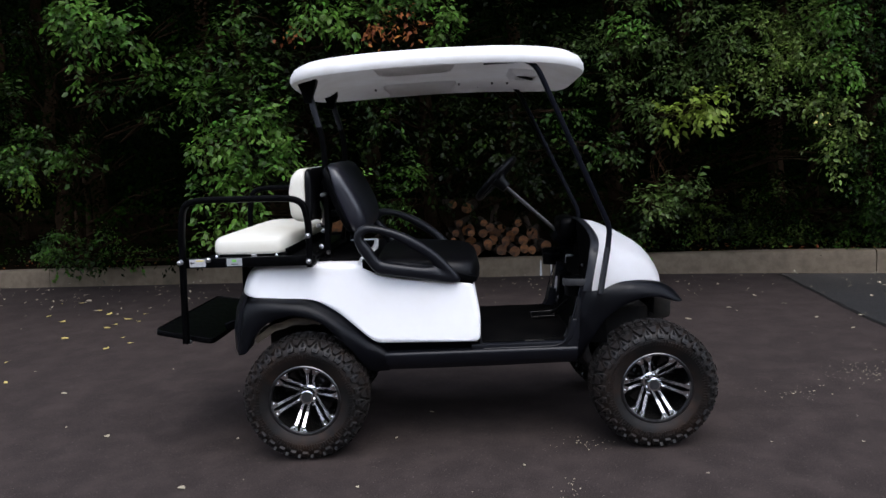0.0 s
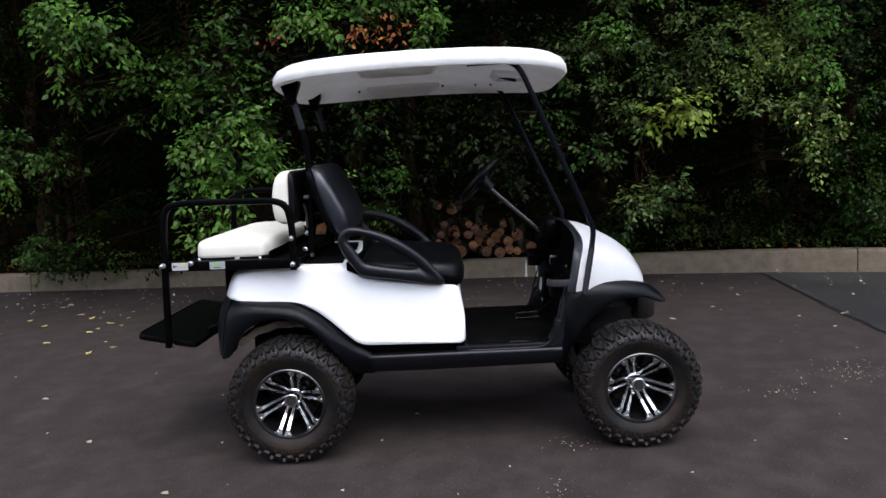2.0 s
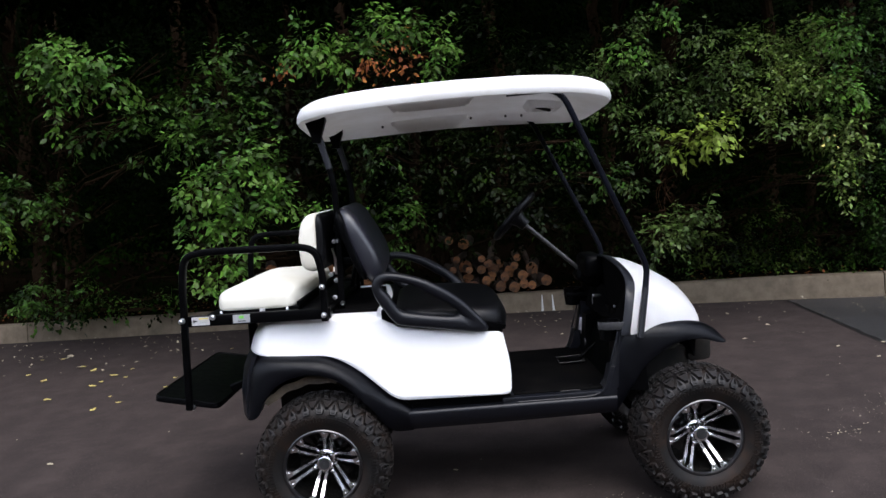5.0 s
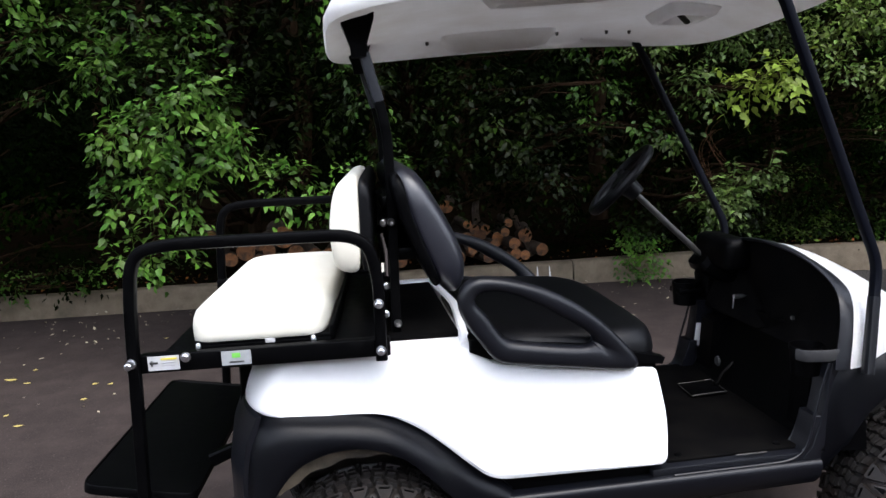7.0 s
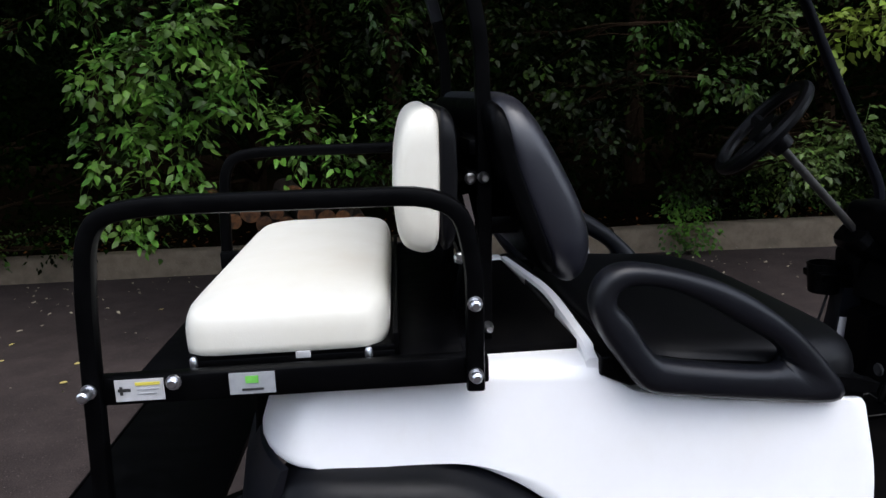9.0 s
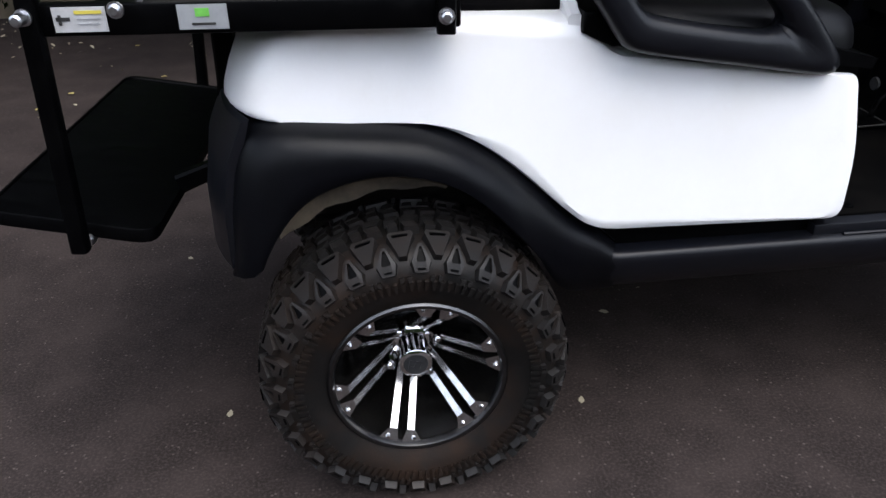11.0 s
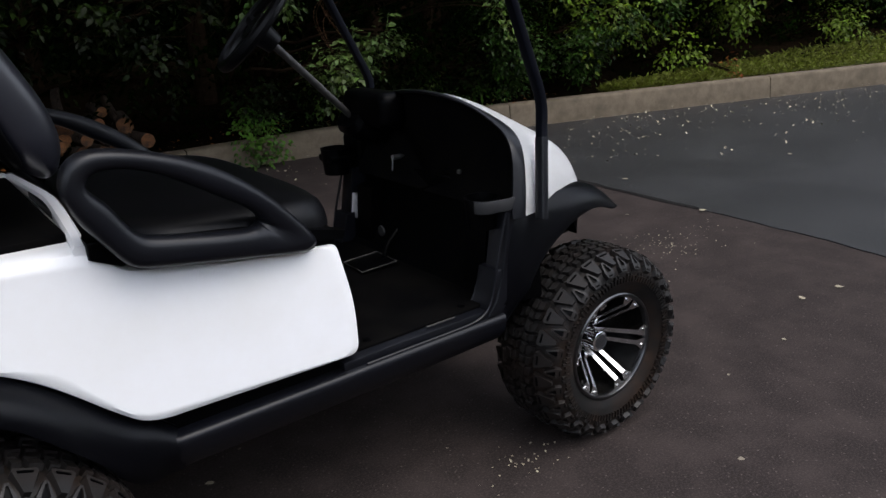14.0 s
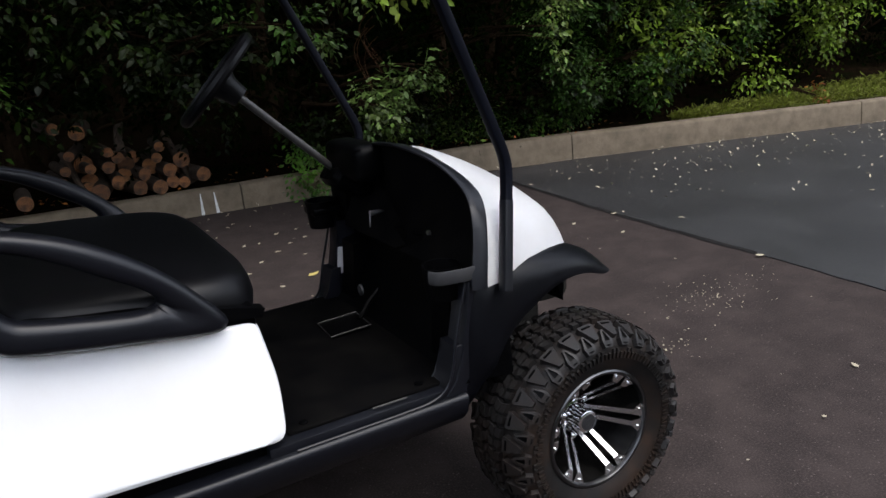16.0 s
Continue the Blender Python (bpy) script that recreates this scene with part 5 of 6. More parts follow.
def leaf_mesh(name, sprays, mat, size, per, length=(0.25, 0.6), droop=0.5, narrow=0.275, up=0.9, hang=1.0, fold=True, twigs=False):
    """Sprays (place, outward way) become twigs hung with pointed leaves, in one mesh."""
    P, O = sprays
    n = len(P)
    d = unit(O * 0.8 + rng.normal(0, 0.45, (n, 3)) + np.array([0, 0, -0.25]))
    L = rng.uniform(*length, n)
    k = np.tile(np.arange(per), n)
    i = np.repeat(np.arange(n), per)
    s = (k + 0.3 + rng.uniform(-0.3, 0.3, n * per)) / per
    dist = s * L[i]
    pos = P[i] + d[i] * dist[:, None]
    pos[:, 2] -= droop * dist ** 2
    lat = unit(np.cross(d, np.array([0, 0, 1.0])) + 1e-3)
    sgn = np.where(k % 2 == 0, 1.0, -1.0)[:, None]
    ax = unit(d[i] * 0.45 + lat[i] * sgn * 0.75 + np.array([0, 0, -0.38 * hang]) + rng.normal(0, 0.26, (n * per, 3)))
    nr = np.array([0, 0, up]) + O[i] * 0.32 * hang + rng.normal(0, 0.28 if up > 2 else 0.46, (n * per, 3))
    nr = unit(nr - ax * np.sum(nr * ax, axis=1, keepdims=True))
    sd = np.cross(nr, ax)
    sz = size * rng.uniform(0.55, 1.15, n * per)[:, None]
    pos = pos + lat[i] * sgn * rng.uniform(0, 0.04, (n * per, 1)) + rng.normal(0, 0.02, (n * per, 3))
    w = narrow * rng.uniform(0.8, 1.15, (n * per, 1))
    m = n * per
    rise = 0.09 * rng.uniform(0.3, 1.5, (m, 1))
    curl = rng.uniform(0.02, 0.22, (m, 1))
    right, left = sd * w + nr * rise, -sd * w + nr * rise
    if fold:
        vs = [pos, pos + sz * (0.34 * ax + right), pos + sz * (0.70 * ax + 0.70 * right - 0.4 * curl * nr), pos + sz * (ax - curl * nr),
              pos + sz * (0.70 * ax + 0.70 * left - 0.4 * curl * nr), pos + sz * (0.34 * ax + left), pos + sz * 0.34 * ax, pos + sz * (0.70 * ax - 0.4 * curl * nr)]
        tri = np.array([[0, 1, 6], [1, 2, 6], [2, 7, 6], [2, 3, 7], [3, 4, 7], [4, 5, 7], [5, 6, 7], [5, 0, 6]])
    else:
        vs = [pos, pos + sz * (0.36 * ax + w * sd), pos + sz * (ax - curl * nr), pos + sz * (0.36 * ax - w * sd)]
        tri = np.array([[0, 1, 2], [0, 2, 3]])
    k = len(vs)
    vs = np.stack(vs, axis=1).reshape(-1, 3)
    faces = (tri[None] + k * np.arange(m)[:, None, None]).reshape(-1)
    if twigs:
        # a thin three-sided stem along each spray
        steps = np.linspace(0, 1, 4)
        run = P[:, None, :] + d[:, None, :] * (L[:, None] * steps)[:, :, None]
        run[:, :, 2] -= droop * (L[:, None] * steps) ** 2
        round3 = np.array([[math.cos(a), 0, math.sin(a)] for a in (0.5, 2.6, 4.7)])
        thick = 0.0026 * (1 - 0.6 * steps)
        ring = (run[:, :, None, :] + round3[None, None] * thick[None, :, None, None]).reshape(-1, 3)
        quad = []
        for a in range(3):
            for b in range(3):
                p, q = a * 3 + b, a * 3 + (b + 1) % 3
                quad += [[p, q, q + 3], [p, q + 3, p + 3]]
        stems = (np.array(quad)[None] + 12 * np.arange(n)[:, None, None]).reshape(-1) + len(vs)
        vs, faces = np.concatenate([vs, ring]), np.concatenate([faces, stems])
    me = bpy.data.meshes.new(name)
    me.vertices.add(len(vs))
    me.vertices.foreach_set("co", vs.astype(np.float32).ravel())
    me.loops.add(len(faces))
    me.loops.foreach_set("vertex_index", faces.astype(np.int32))
    me.polygons.add(len(faces) // 3)
    me.polygons.foreach_set("loop_start", np.arange(0, len(faces), 3, dtype=np.int32))
    me.update(calc_edges=True)
    me.materials.append(mat)
    return me


def in_blobs(blobs, front=0.75):
    """Places and outward ways of sprays in a list of egg-shaped clumps (x, y, z, rx, ry, rz, count)."""
    P, O = [], []
    for x, y, z, rx, ry, rz, n in blobs:
        o = unit(rng.normal(0, 1, (n, 3)))
        flip = rng.uniform(0, 1, n) < front
        o[:, 1] = np.where(flip, -np.abs(o[:, 1]), o[:, 1])
        f = 0.45 + 0.55 * rng.uniform(0, 1, (n, 1)) ** 0.6
        P.append(np.array([x, y, z]) + o * f * np.array([rx, ry, rz]))
        O.append(unit(o / np.array([rx, ry, rz])))
    return np.concatenate(P), np.concatenate(O)


def limb_mesh(bm, a, b, ra, rb, seg=7, steps=7, wob=0.12):
    a, b = Vector(a), Vector(b)
    pts = []
    for k in range(steps + 1):
        t = k / steps
        q = a.lerp(b, t)
        q += Vector((noise.noise(q * 1.3), noise.noise(q * 1.3 + Vector((5, 0, 0))), 0.5 * noise.noise(q * 1.3 + Vector((0, 7, 0))))) * wob * math.sin(math.pi * t) * 1.6
        q.z += 0.25 * math.sin(math.pi * t) * abs(b.y - a.y) * 0.3
        pts.append(q)
    tube(bm, pts, ra, seg, 1.0, Vector((0.3, 1, 0.2)), 2.0, [ra + (rb - ra) * (k / steps) for k in range(steps + 1)])


LENGTH = {LEAF_D.name: (0.10, 0.22), LEAF_R.name: (0.1, 0.25), LEAF_A.name: (0.10, 0.22), LEAF_B.name: (0.08, 0.20), LEAF_F.name: (0.08, 0.20), LEAF_N.name: (0.15, 0.35), LEAF_E.name: (0.10, 0.22), LEAF_G.name: (0.18, 0.42), LEAF_M.name: (0.2, 0.45)}


def tree(label, foot, height, radius, layers, name="tree", category="tree", lean=0.0):
    """layers: (leaf material, size, leaves a spray, droop, blobs)."""
    x, y = foot
    z0 = 0.12
    e = base(name, x, y, z0, label, category)
    bm = B()
    limb_mesh(bm, (x, y, z0), (x + lean, y, z0 + height), radius, radius * 0.35, 10, 10, 0.15)
    part("trunk", bm, BARK, e, "rough brown bark")
    bm = B()
    for mat, size, per, droop, blobs in layers:
        for bx, by, bz, rx, ry, rz, n in blobs:
            h = min(max(bz - 0.5, z0 + 0.15), z0 + height * 0.95)
            t = (h - z0) / height
            limb_mesh(bm, (x + lean * t, y, h), (bx, by, bz), radius * 0.35, 0.006, 6, 8, 0.2)
            for _ in range(4):
                q = Vector((bx + random.uniform(-0.8, 0.8) * rx, by + random.uniform(-0.8, 0.6) * ry, bz + random.uniform(-0.8, 0.8) * rz))
                limb_mesh(bm, Vector((x + lean * t, y, h)).lerp(Vector((bx, by, bz)), 0.6), q, 0.009, 0.003, 5, 5, 0.1)
    tagged(part("branch_frame", bm, BARK, e), kind="stuff")
    for mat, size, per, droop, blobs in layers:
        ob = new("crown", leaf_mesh("crown", in_blobs(blobs), mat, size, per, LENGTH.get(mat.name, (0.25, 0.6)), droop=droop, fold=mat is not LEAF_C and mat is not LEAF_M, twigs=mat in (LEAF_A, LEAF_B, LEAF_F, LEAF_E, LEAF_D)))
        tagged(under(ob, e), kind="stuff")
    return e


tree("broad-leaved tree with drooping green boughs over the kerb", (-3.66, 5.3), 4.8, 0.045,
     [(LEAF_A, 0.070, 10, 0.9, [(-2.13, 3.1, 2.65, 0.36, 0.21, 0.19, 40), (-2.42, 3.1, 2.7, 0.16, 0.1, 0.16, 14), (-2.39, 3.1, 2.28, 0.05, 0.1, 0.17, 8), (-1.9, 3.1, 2.51, 0.12, 0.1, 0.12, 12), (-2.23, 3.1, 2.45, 0.07, 0.1, 0.09, 6), (-3.02, 3.2, 1.4, 0.13, 0.1, 0.06, 7)]),
      (LEAF_E, 0.064, 10, 0.7, [(-2.78, 3.3, 1.59, 0.21, 0.13, 0.08, 17), (-3.11, 3.3, 1.52, 0.16, 0.1, 0.15, 22), (-3.18, 3.4, 2.05, 0.13, 0.1, 0.09, 9), (-2.92, 3.4, 1.78, 0.09, 0.1, 0.05, 6), (-2.56, 3.3, 1.46, 0.08, 0.1, 0.09, 8), (-2.27, 3.4, 2.05, 0.13, 0.1, 0.06, 10), (-1.91, 3.4, 2.19, 0.12, 0.1, 0.08, 12), (-1.67, 3.4, 2.3, 0.1, 0.1, 0.05, 6), (-1.84, 3.4, 1.82, 0.05, 0.1, 0.07, 4), (-3.56, 4.9, 0.55, 0.26, 0.16, 0.15, 24), (-3.36, 5.0, 0.38, 0.29, 0.17, 0.06, 16)]),
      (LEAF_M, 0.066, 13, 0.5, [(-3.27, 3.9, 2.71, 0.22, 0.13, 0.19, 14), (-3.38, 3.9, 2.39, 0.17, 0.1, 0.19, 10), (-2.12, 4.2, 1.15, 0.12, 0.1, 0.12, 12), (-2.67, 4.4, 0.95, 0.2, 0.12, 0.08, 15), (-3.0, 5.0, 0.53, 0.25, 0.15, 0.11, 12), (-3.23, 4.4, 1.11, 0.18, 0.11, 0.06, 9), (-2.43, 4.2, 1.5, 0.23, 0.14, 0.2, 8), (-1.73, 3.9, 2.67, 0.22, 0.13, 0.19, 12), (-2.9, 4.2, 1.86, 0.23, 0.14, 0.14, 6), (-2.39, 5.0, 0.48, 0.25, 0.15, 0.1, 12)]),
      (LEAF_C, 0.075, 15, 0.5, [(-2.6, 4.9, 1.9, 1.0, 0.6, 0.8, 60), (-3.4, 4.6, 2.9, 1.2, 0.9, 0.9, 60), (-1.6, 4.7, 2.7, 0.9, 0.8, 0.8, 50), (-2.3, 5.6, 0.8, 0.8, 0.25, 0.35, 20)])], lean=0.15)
tree("slender brown-barked sapling with few leaves", (-3.52, 5.25), 3.6, 0.035,
     [(LEAF_A, 0.055, 9, 0.3, [(-3.90, 5.05, 0.46, 0.07, 0.05, 0.10, 8), (-3.72, 5.05, 0.36, 0.10, 0.05, 0.08, 9), (-3.69, 5.05, 0.64, 0.10, 0.05, 0.09, 8), (-3.22, 5.05, 0.52, 0.09, 0.05, 0.09, 7), (-3.06, 5.05, 0.57, 0.06, 0.05, 0.08, 5), (-2.89, 5.05, 0.36, 0.12, 0.05, 0.07, 7), (-2.3, 5.0, 0.34, 0.14, 0.05, 0.05, 7)]),
      (LEAF_M, 0.060, 12, 0.5, [(-3.3, 4.9, 2.6, 0.3, 0.2, 0.25, 16), (-3.9, 4.9, 2.2, 0.3, 0.2, 0.2, 14)])], lean=0.1)
tree("broad-leaved tree with a long drooping bough of fresh leaves", (-0.9, 5.9), 4.6, 0.07,
     [(LEAF_A, 0.070, 10, 0.9, [(-0.95, 3.1, 1.77, 0.25, 0.15, 0.11, 20), (-1.0, 3.1, 1.58, 0.41, 0.25, 0.12, 40), (-1.39, 3.1, 1.54, 0.12, 0.1, 0.09, 11), (-0.91, 3.1, 1.36, 0.21, 0.12, 0.07, 15), (-0.64, 3.1, 1.48, 0.09, 0.1, 0.07, 8), (-1.24, 3.1, 1.25, 0.11, 0.1, 0.07, 10), (-1.07, 3.1, 1.14, 0.18, 0.11, 0.08, 16), (-1.4, 3.1, 1.13, 0.06, 0.1, 0.05, 5), (-1.22, 3.1, 0.92, 0.11, 0.1, 0.09, 11), (-1.06, 3.1, 0.86, 0.08, 0.1, 0.07, 7), (-1.36, 3.1, 0.75, 0.09, 0.1, 0.05, 6), (-1.4, 3.2, 1.94, 0.09, 0.1, 0.07, 6)]),
      (LEAF_A, 0.066, 10, 0.8, [(-0.29, 3.1, 2.68, 0.18, 0.11, 0.18, 22), (-0.04, 3.1, 2.53, 0.2, 0.12, 0.1, 17), (0.28, 3.1, 2.73, 0.25, 0.15, 0.1, 24), (-0.42, 3.1, 2.57, 0.09, 0.1, 0.12, 8), (0.73, 3.1, 2.53, 0.07, 0.1, 0.27, 18), (0.52, 3.1, 2.73, 0.12, 0.1, 0.1, 8), (-0.26, 3.2, 1.18, 0.24, 0.2, 0.14, 20)]),
      (LEAF_E, 0.066, 10, 0.7, [(-1.51, 3.3, 2.05, 0.11, 0.1, 0.16, 16), (-1.2, 3.3, 2.01, 0.23, 0.14, 0.14, 26), (-1.22, 3.3, 2.28, 0.26, 0.16, 0.11, 20), (-0.89, 3.3, 2.14, 0.17, 0.1, 0.11, 15), (-0.99, 3.4, 2.66, 0.2, 0.12, 0.11, 13), (-1.27, 3.4, 2.56, 0.12, 0.1, 0.07, 6), (-0.79, 3.3, 1.92, 0.14, 0.1, 0.11, 12), (-0.69, 3.2, 1.66, 0.09, 0.1, 0.09, 8), (-0.86, 3.4, 2.42, 0.15, 0.1, 0.08, 8)]),
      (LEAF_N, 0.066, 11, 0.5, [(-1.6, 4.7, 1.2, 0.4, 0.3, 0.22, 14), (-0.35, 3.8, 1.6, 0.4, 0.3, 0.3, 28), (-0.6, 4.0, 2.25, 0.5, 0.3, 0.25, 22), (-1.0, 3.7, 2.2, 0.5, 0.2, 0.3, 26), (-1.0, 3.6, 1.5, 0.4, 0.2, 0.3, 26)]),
      (LEAF_C, 0.072, 15, 0.5, [(-0.7, 4.6, 2.6, 1.0, 0.8, 0.9, 60), (0.2, 4.7, 2.0, 0.8, 0.7, 0.8, 40)])], lean=-0.1)
tree("leafy young tree with climbing vines and dark shade beneath", (0.7, 5.9), 4.6, 0.06,
     [(LEAF_E, 0.056, 13, 0.7, [(0.33, 3.7, 1.14, 0.22, 0.2, 0.24, 30), (0.05, 3.1, 2.0, 0.10, 0.08, 0.18, 12), (0.17, 3.1, 1.74, 0.08, 0.08, 0.10, 7), (0.05, 4.4, 0.85, 0.25, 0.2, 0.2, 18), (1.74, 3.2, 1.72, 0.16, 0.12, 0.08, 11), (1.85, 3.4, 2.04, 0.34, 0.2, 0.07, 14), (2.03, 3.2, 1.40, 0.26, 0.2, 0.07, 12), (0.2, 3.4, 2.72, 0.3, 0.2, 0.12, 14)]),
      (LEAF_A, 0.058, 15, 1.2, [(0.75, 3.2, 2.55, 0.05, 0.05, 0.26, 10)]),
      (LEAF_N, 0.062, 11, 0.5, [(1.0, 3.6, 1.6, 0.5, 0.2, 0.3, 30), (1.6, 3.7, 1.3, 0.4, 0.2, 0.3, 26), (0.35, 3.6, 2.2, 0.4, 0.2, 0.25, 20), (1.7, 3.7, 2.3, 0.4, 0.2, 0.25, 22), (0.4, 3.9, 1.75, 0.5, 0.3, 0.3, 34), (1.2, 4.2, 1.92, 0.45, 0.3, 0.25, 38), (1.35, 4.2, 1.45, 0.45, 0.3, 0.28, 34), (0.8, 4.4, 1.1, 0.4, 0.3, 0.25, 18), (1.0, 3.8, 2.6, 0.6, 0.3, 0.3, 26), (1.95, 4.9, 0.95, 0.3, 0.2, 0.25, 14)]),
      (LEAF_C, 0.075, 15, 0.5, [(0.7, 4.5, 1.9, 0.8, 0.5, 0.7, 40), (1.3, 4.5, 2.3, 0.8, 0.6, 0.6, 40), (1.2, 4.9, 1.3, 0.8, 0.5, 0.45, 24), (0.8, 4.7, 3.0, 1.2, 0.9, 0.7, 60)]),
      (LEAF_R, 0.05, 10, 0.9, [(-0.48, 3.0, 2.52, 0.07, 0.05, 0.07, 3), (0.32, 2.95, 2.49, 0.22, 0.10, 0.06, 12)])])
tree("dense small-leaved grey-green shrub tree", (2.9, 5.6), 4.4, 0.07,
     [(LEAF_B, 0.048, 11, 0.6, [(2.08, 3.2, 2.26, 0.21, 0.13, 0.08, 30), (2.47, 3.2, 2.27, 0.21, 0.13, 0.08, 32), (2.67, 3.2, 2.0, 0.19, 0.11, 0.09, 30), (2.16, 3.2, 1.92, 0.14, 0.1, 0.08, 18), (2.97, 3.2, 2.02, 0.12, 0.1, 0.07, 14), (3.07, 3.2, 2.23, 0.24, 0.14, 0.1, 36)]),
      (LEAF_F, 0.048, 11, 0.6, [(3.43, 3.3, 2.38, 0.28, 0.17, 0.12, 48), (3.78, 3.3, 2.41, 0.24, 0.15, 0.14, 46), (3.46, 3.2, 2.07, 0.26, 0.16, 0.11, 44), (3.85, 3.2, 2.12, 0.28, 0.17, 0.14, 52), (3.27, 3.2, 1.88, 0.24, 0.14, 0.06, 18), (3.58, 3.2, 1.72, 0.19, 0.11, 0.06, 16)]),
      (LEAF_B, 0.050, 11, 0.7, [(2.42, 3.1, 1.7, 0.11, 0.1, 0.08, 15), (2.49, 3.1, 1.57, 0.06, 0.1, 0.05, 6), (2.4, 2.8, 0.91, 0.2, 0.12, 0.11, 34), (2.6, 2.8, 1.03, 0.11, 0.1, 0.05, 12), (2.72, 2.8, 1.09, 0.07, 0.1, 0.04, 6), (2.26, 3.2, 1.34, 0.12, 0.1, 0.05, 7), (2.33, 3.3, 2.63, 0.15, 0.1, 0.13, 14), (2.93, 3.3, 2.52, 0.2, 0.12, 0.07, 18)]),
      (LEAF_F, 0.050, 11, 0.7, [(3.96, 3.2, 1.71, 0.23, 0.14, 0.1, 36), (4.13, 3.1, 1.57, 0.11, 0.1, 0.13, 18), (3.99, 3.1, 1.27, 0.06, 0.1, 0.21, 15)]),
      (LEAF_A, 0.052, 14, 0.7, [(4.03, 3.1, 2.45, 0.16, 0.1, 0.13, 26), (4.04, 3.1, 2.0, 0.16, 0.1, 0.17, 26), (2.29, 3.1, 2.43, 0.18, 0.11, 0.06, 13), (2.69, 3.2, 2.79, 0.15, 0.1, 0.06, 10)]),
      (LEAF_D, 0.066, 9, 0.8, [(2.88, 2.8, 1.7, 0.12, 0.1, 0.09, 16), (2.63, 2.8, 1.62, 0.17, 0.1, 0.06, 14)]),
      (LEAF_M, 0.054, 13, 0.5, [(3.82, 4.1, 0.97, 0.14, 0.1, 0.07, 13), (3.26, 4.0, 1.25, 0.11, 0.1, 0.06, 8), (4.21, 3.9, 1.38, 0.28, 0.17, 0.11, 22), (3.54, 3.9, 1.59, 0.28, 0.17, 0.1, 20), (2.39, 3.9, 1.65, 0.17, 0.1, 0.11, 12), (2.28, 4.1, 1.09, 0.2, 0.12, 0.14, 14), (5.03, 4.2, 1.37, 0.14, 0.1, 0.23, 18)]),
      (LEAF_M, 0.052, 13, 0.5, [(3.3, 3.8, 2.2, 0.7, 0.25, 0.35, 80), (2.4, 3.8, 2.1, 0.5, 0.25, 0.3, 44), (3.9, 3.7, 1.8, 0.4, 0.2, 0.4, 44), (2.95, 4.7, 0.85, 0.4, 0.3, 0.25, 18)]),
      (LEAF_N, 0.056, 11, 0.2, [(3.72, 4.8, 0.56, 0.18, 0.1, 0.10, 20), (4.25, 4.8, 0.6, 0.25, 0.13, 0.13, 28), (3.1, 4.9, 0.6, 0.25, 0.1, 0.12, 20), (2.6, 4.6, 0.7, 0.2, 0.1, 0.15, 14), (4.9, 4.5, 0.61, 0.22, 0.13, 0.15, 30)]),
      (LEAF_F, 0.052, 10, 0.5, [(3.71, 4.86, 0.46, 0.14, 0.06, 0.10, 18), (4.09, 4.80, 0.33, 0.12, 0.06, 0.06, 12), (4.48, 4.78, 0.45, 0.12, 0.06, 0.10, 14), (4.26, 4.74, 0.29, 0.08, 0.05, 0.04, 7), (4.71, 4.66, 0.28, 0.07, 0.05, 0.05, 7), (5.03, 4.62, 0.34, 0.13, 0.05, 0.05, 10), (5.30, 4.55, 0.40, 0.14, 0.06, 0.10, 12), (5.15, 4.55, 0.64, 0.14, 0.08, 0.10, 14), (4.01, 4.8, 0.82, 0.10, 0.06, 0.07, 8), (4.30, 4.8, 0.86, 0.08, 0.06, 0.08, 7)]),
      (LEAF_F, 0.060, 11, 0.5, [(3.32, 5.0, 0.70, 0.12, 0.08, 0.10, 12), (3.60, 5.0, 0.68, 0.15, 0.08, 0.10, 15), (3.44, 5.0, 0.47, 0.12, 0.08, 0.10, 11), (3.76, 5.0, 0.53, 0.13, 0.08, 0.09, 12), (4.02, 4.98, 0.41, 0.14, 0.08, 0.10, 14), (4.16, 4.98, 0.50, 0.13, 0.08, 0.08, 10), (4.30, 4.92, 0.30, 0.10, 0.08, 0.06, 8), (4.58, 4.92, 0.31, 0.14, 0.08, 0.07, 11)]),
      (LEAF_Y, 0.045, 4, 0.6, [(3.94, 3.1, 1.63, 0.03, 0.03, 0.02, 2)]),
      # The last two clumps are added to shade the shrub's inside and kerb.
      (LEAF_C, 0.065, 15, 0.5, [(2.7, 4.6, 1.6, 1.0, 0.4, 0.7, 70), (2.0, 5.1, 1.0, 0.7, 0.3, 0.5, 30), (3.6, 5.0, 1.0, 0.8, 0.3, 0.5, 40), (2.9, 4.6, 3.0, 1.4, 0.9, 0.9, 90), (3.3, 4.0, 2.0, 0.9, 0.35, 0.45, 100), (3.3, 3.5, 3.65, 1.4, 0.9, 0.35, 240)])])
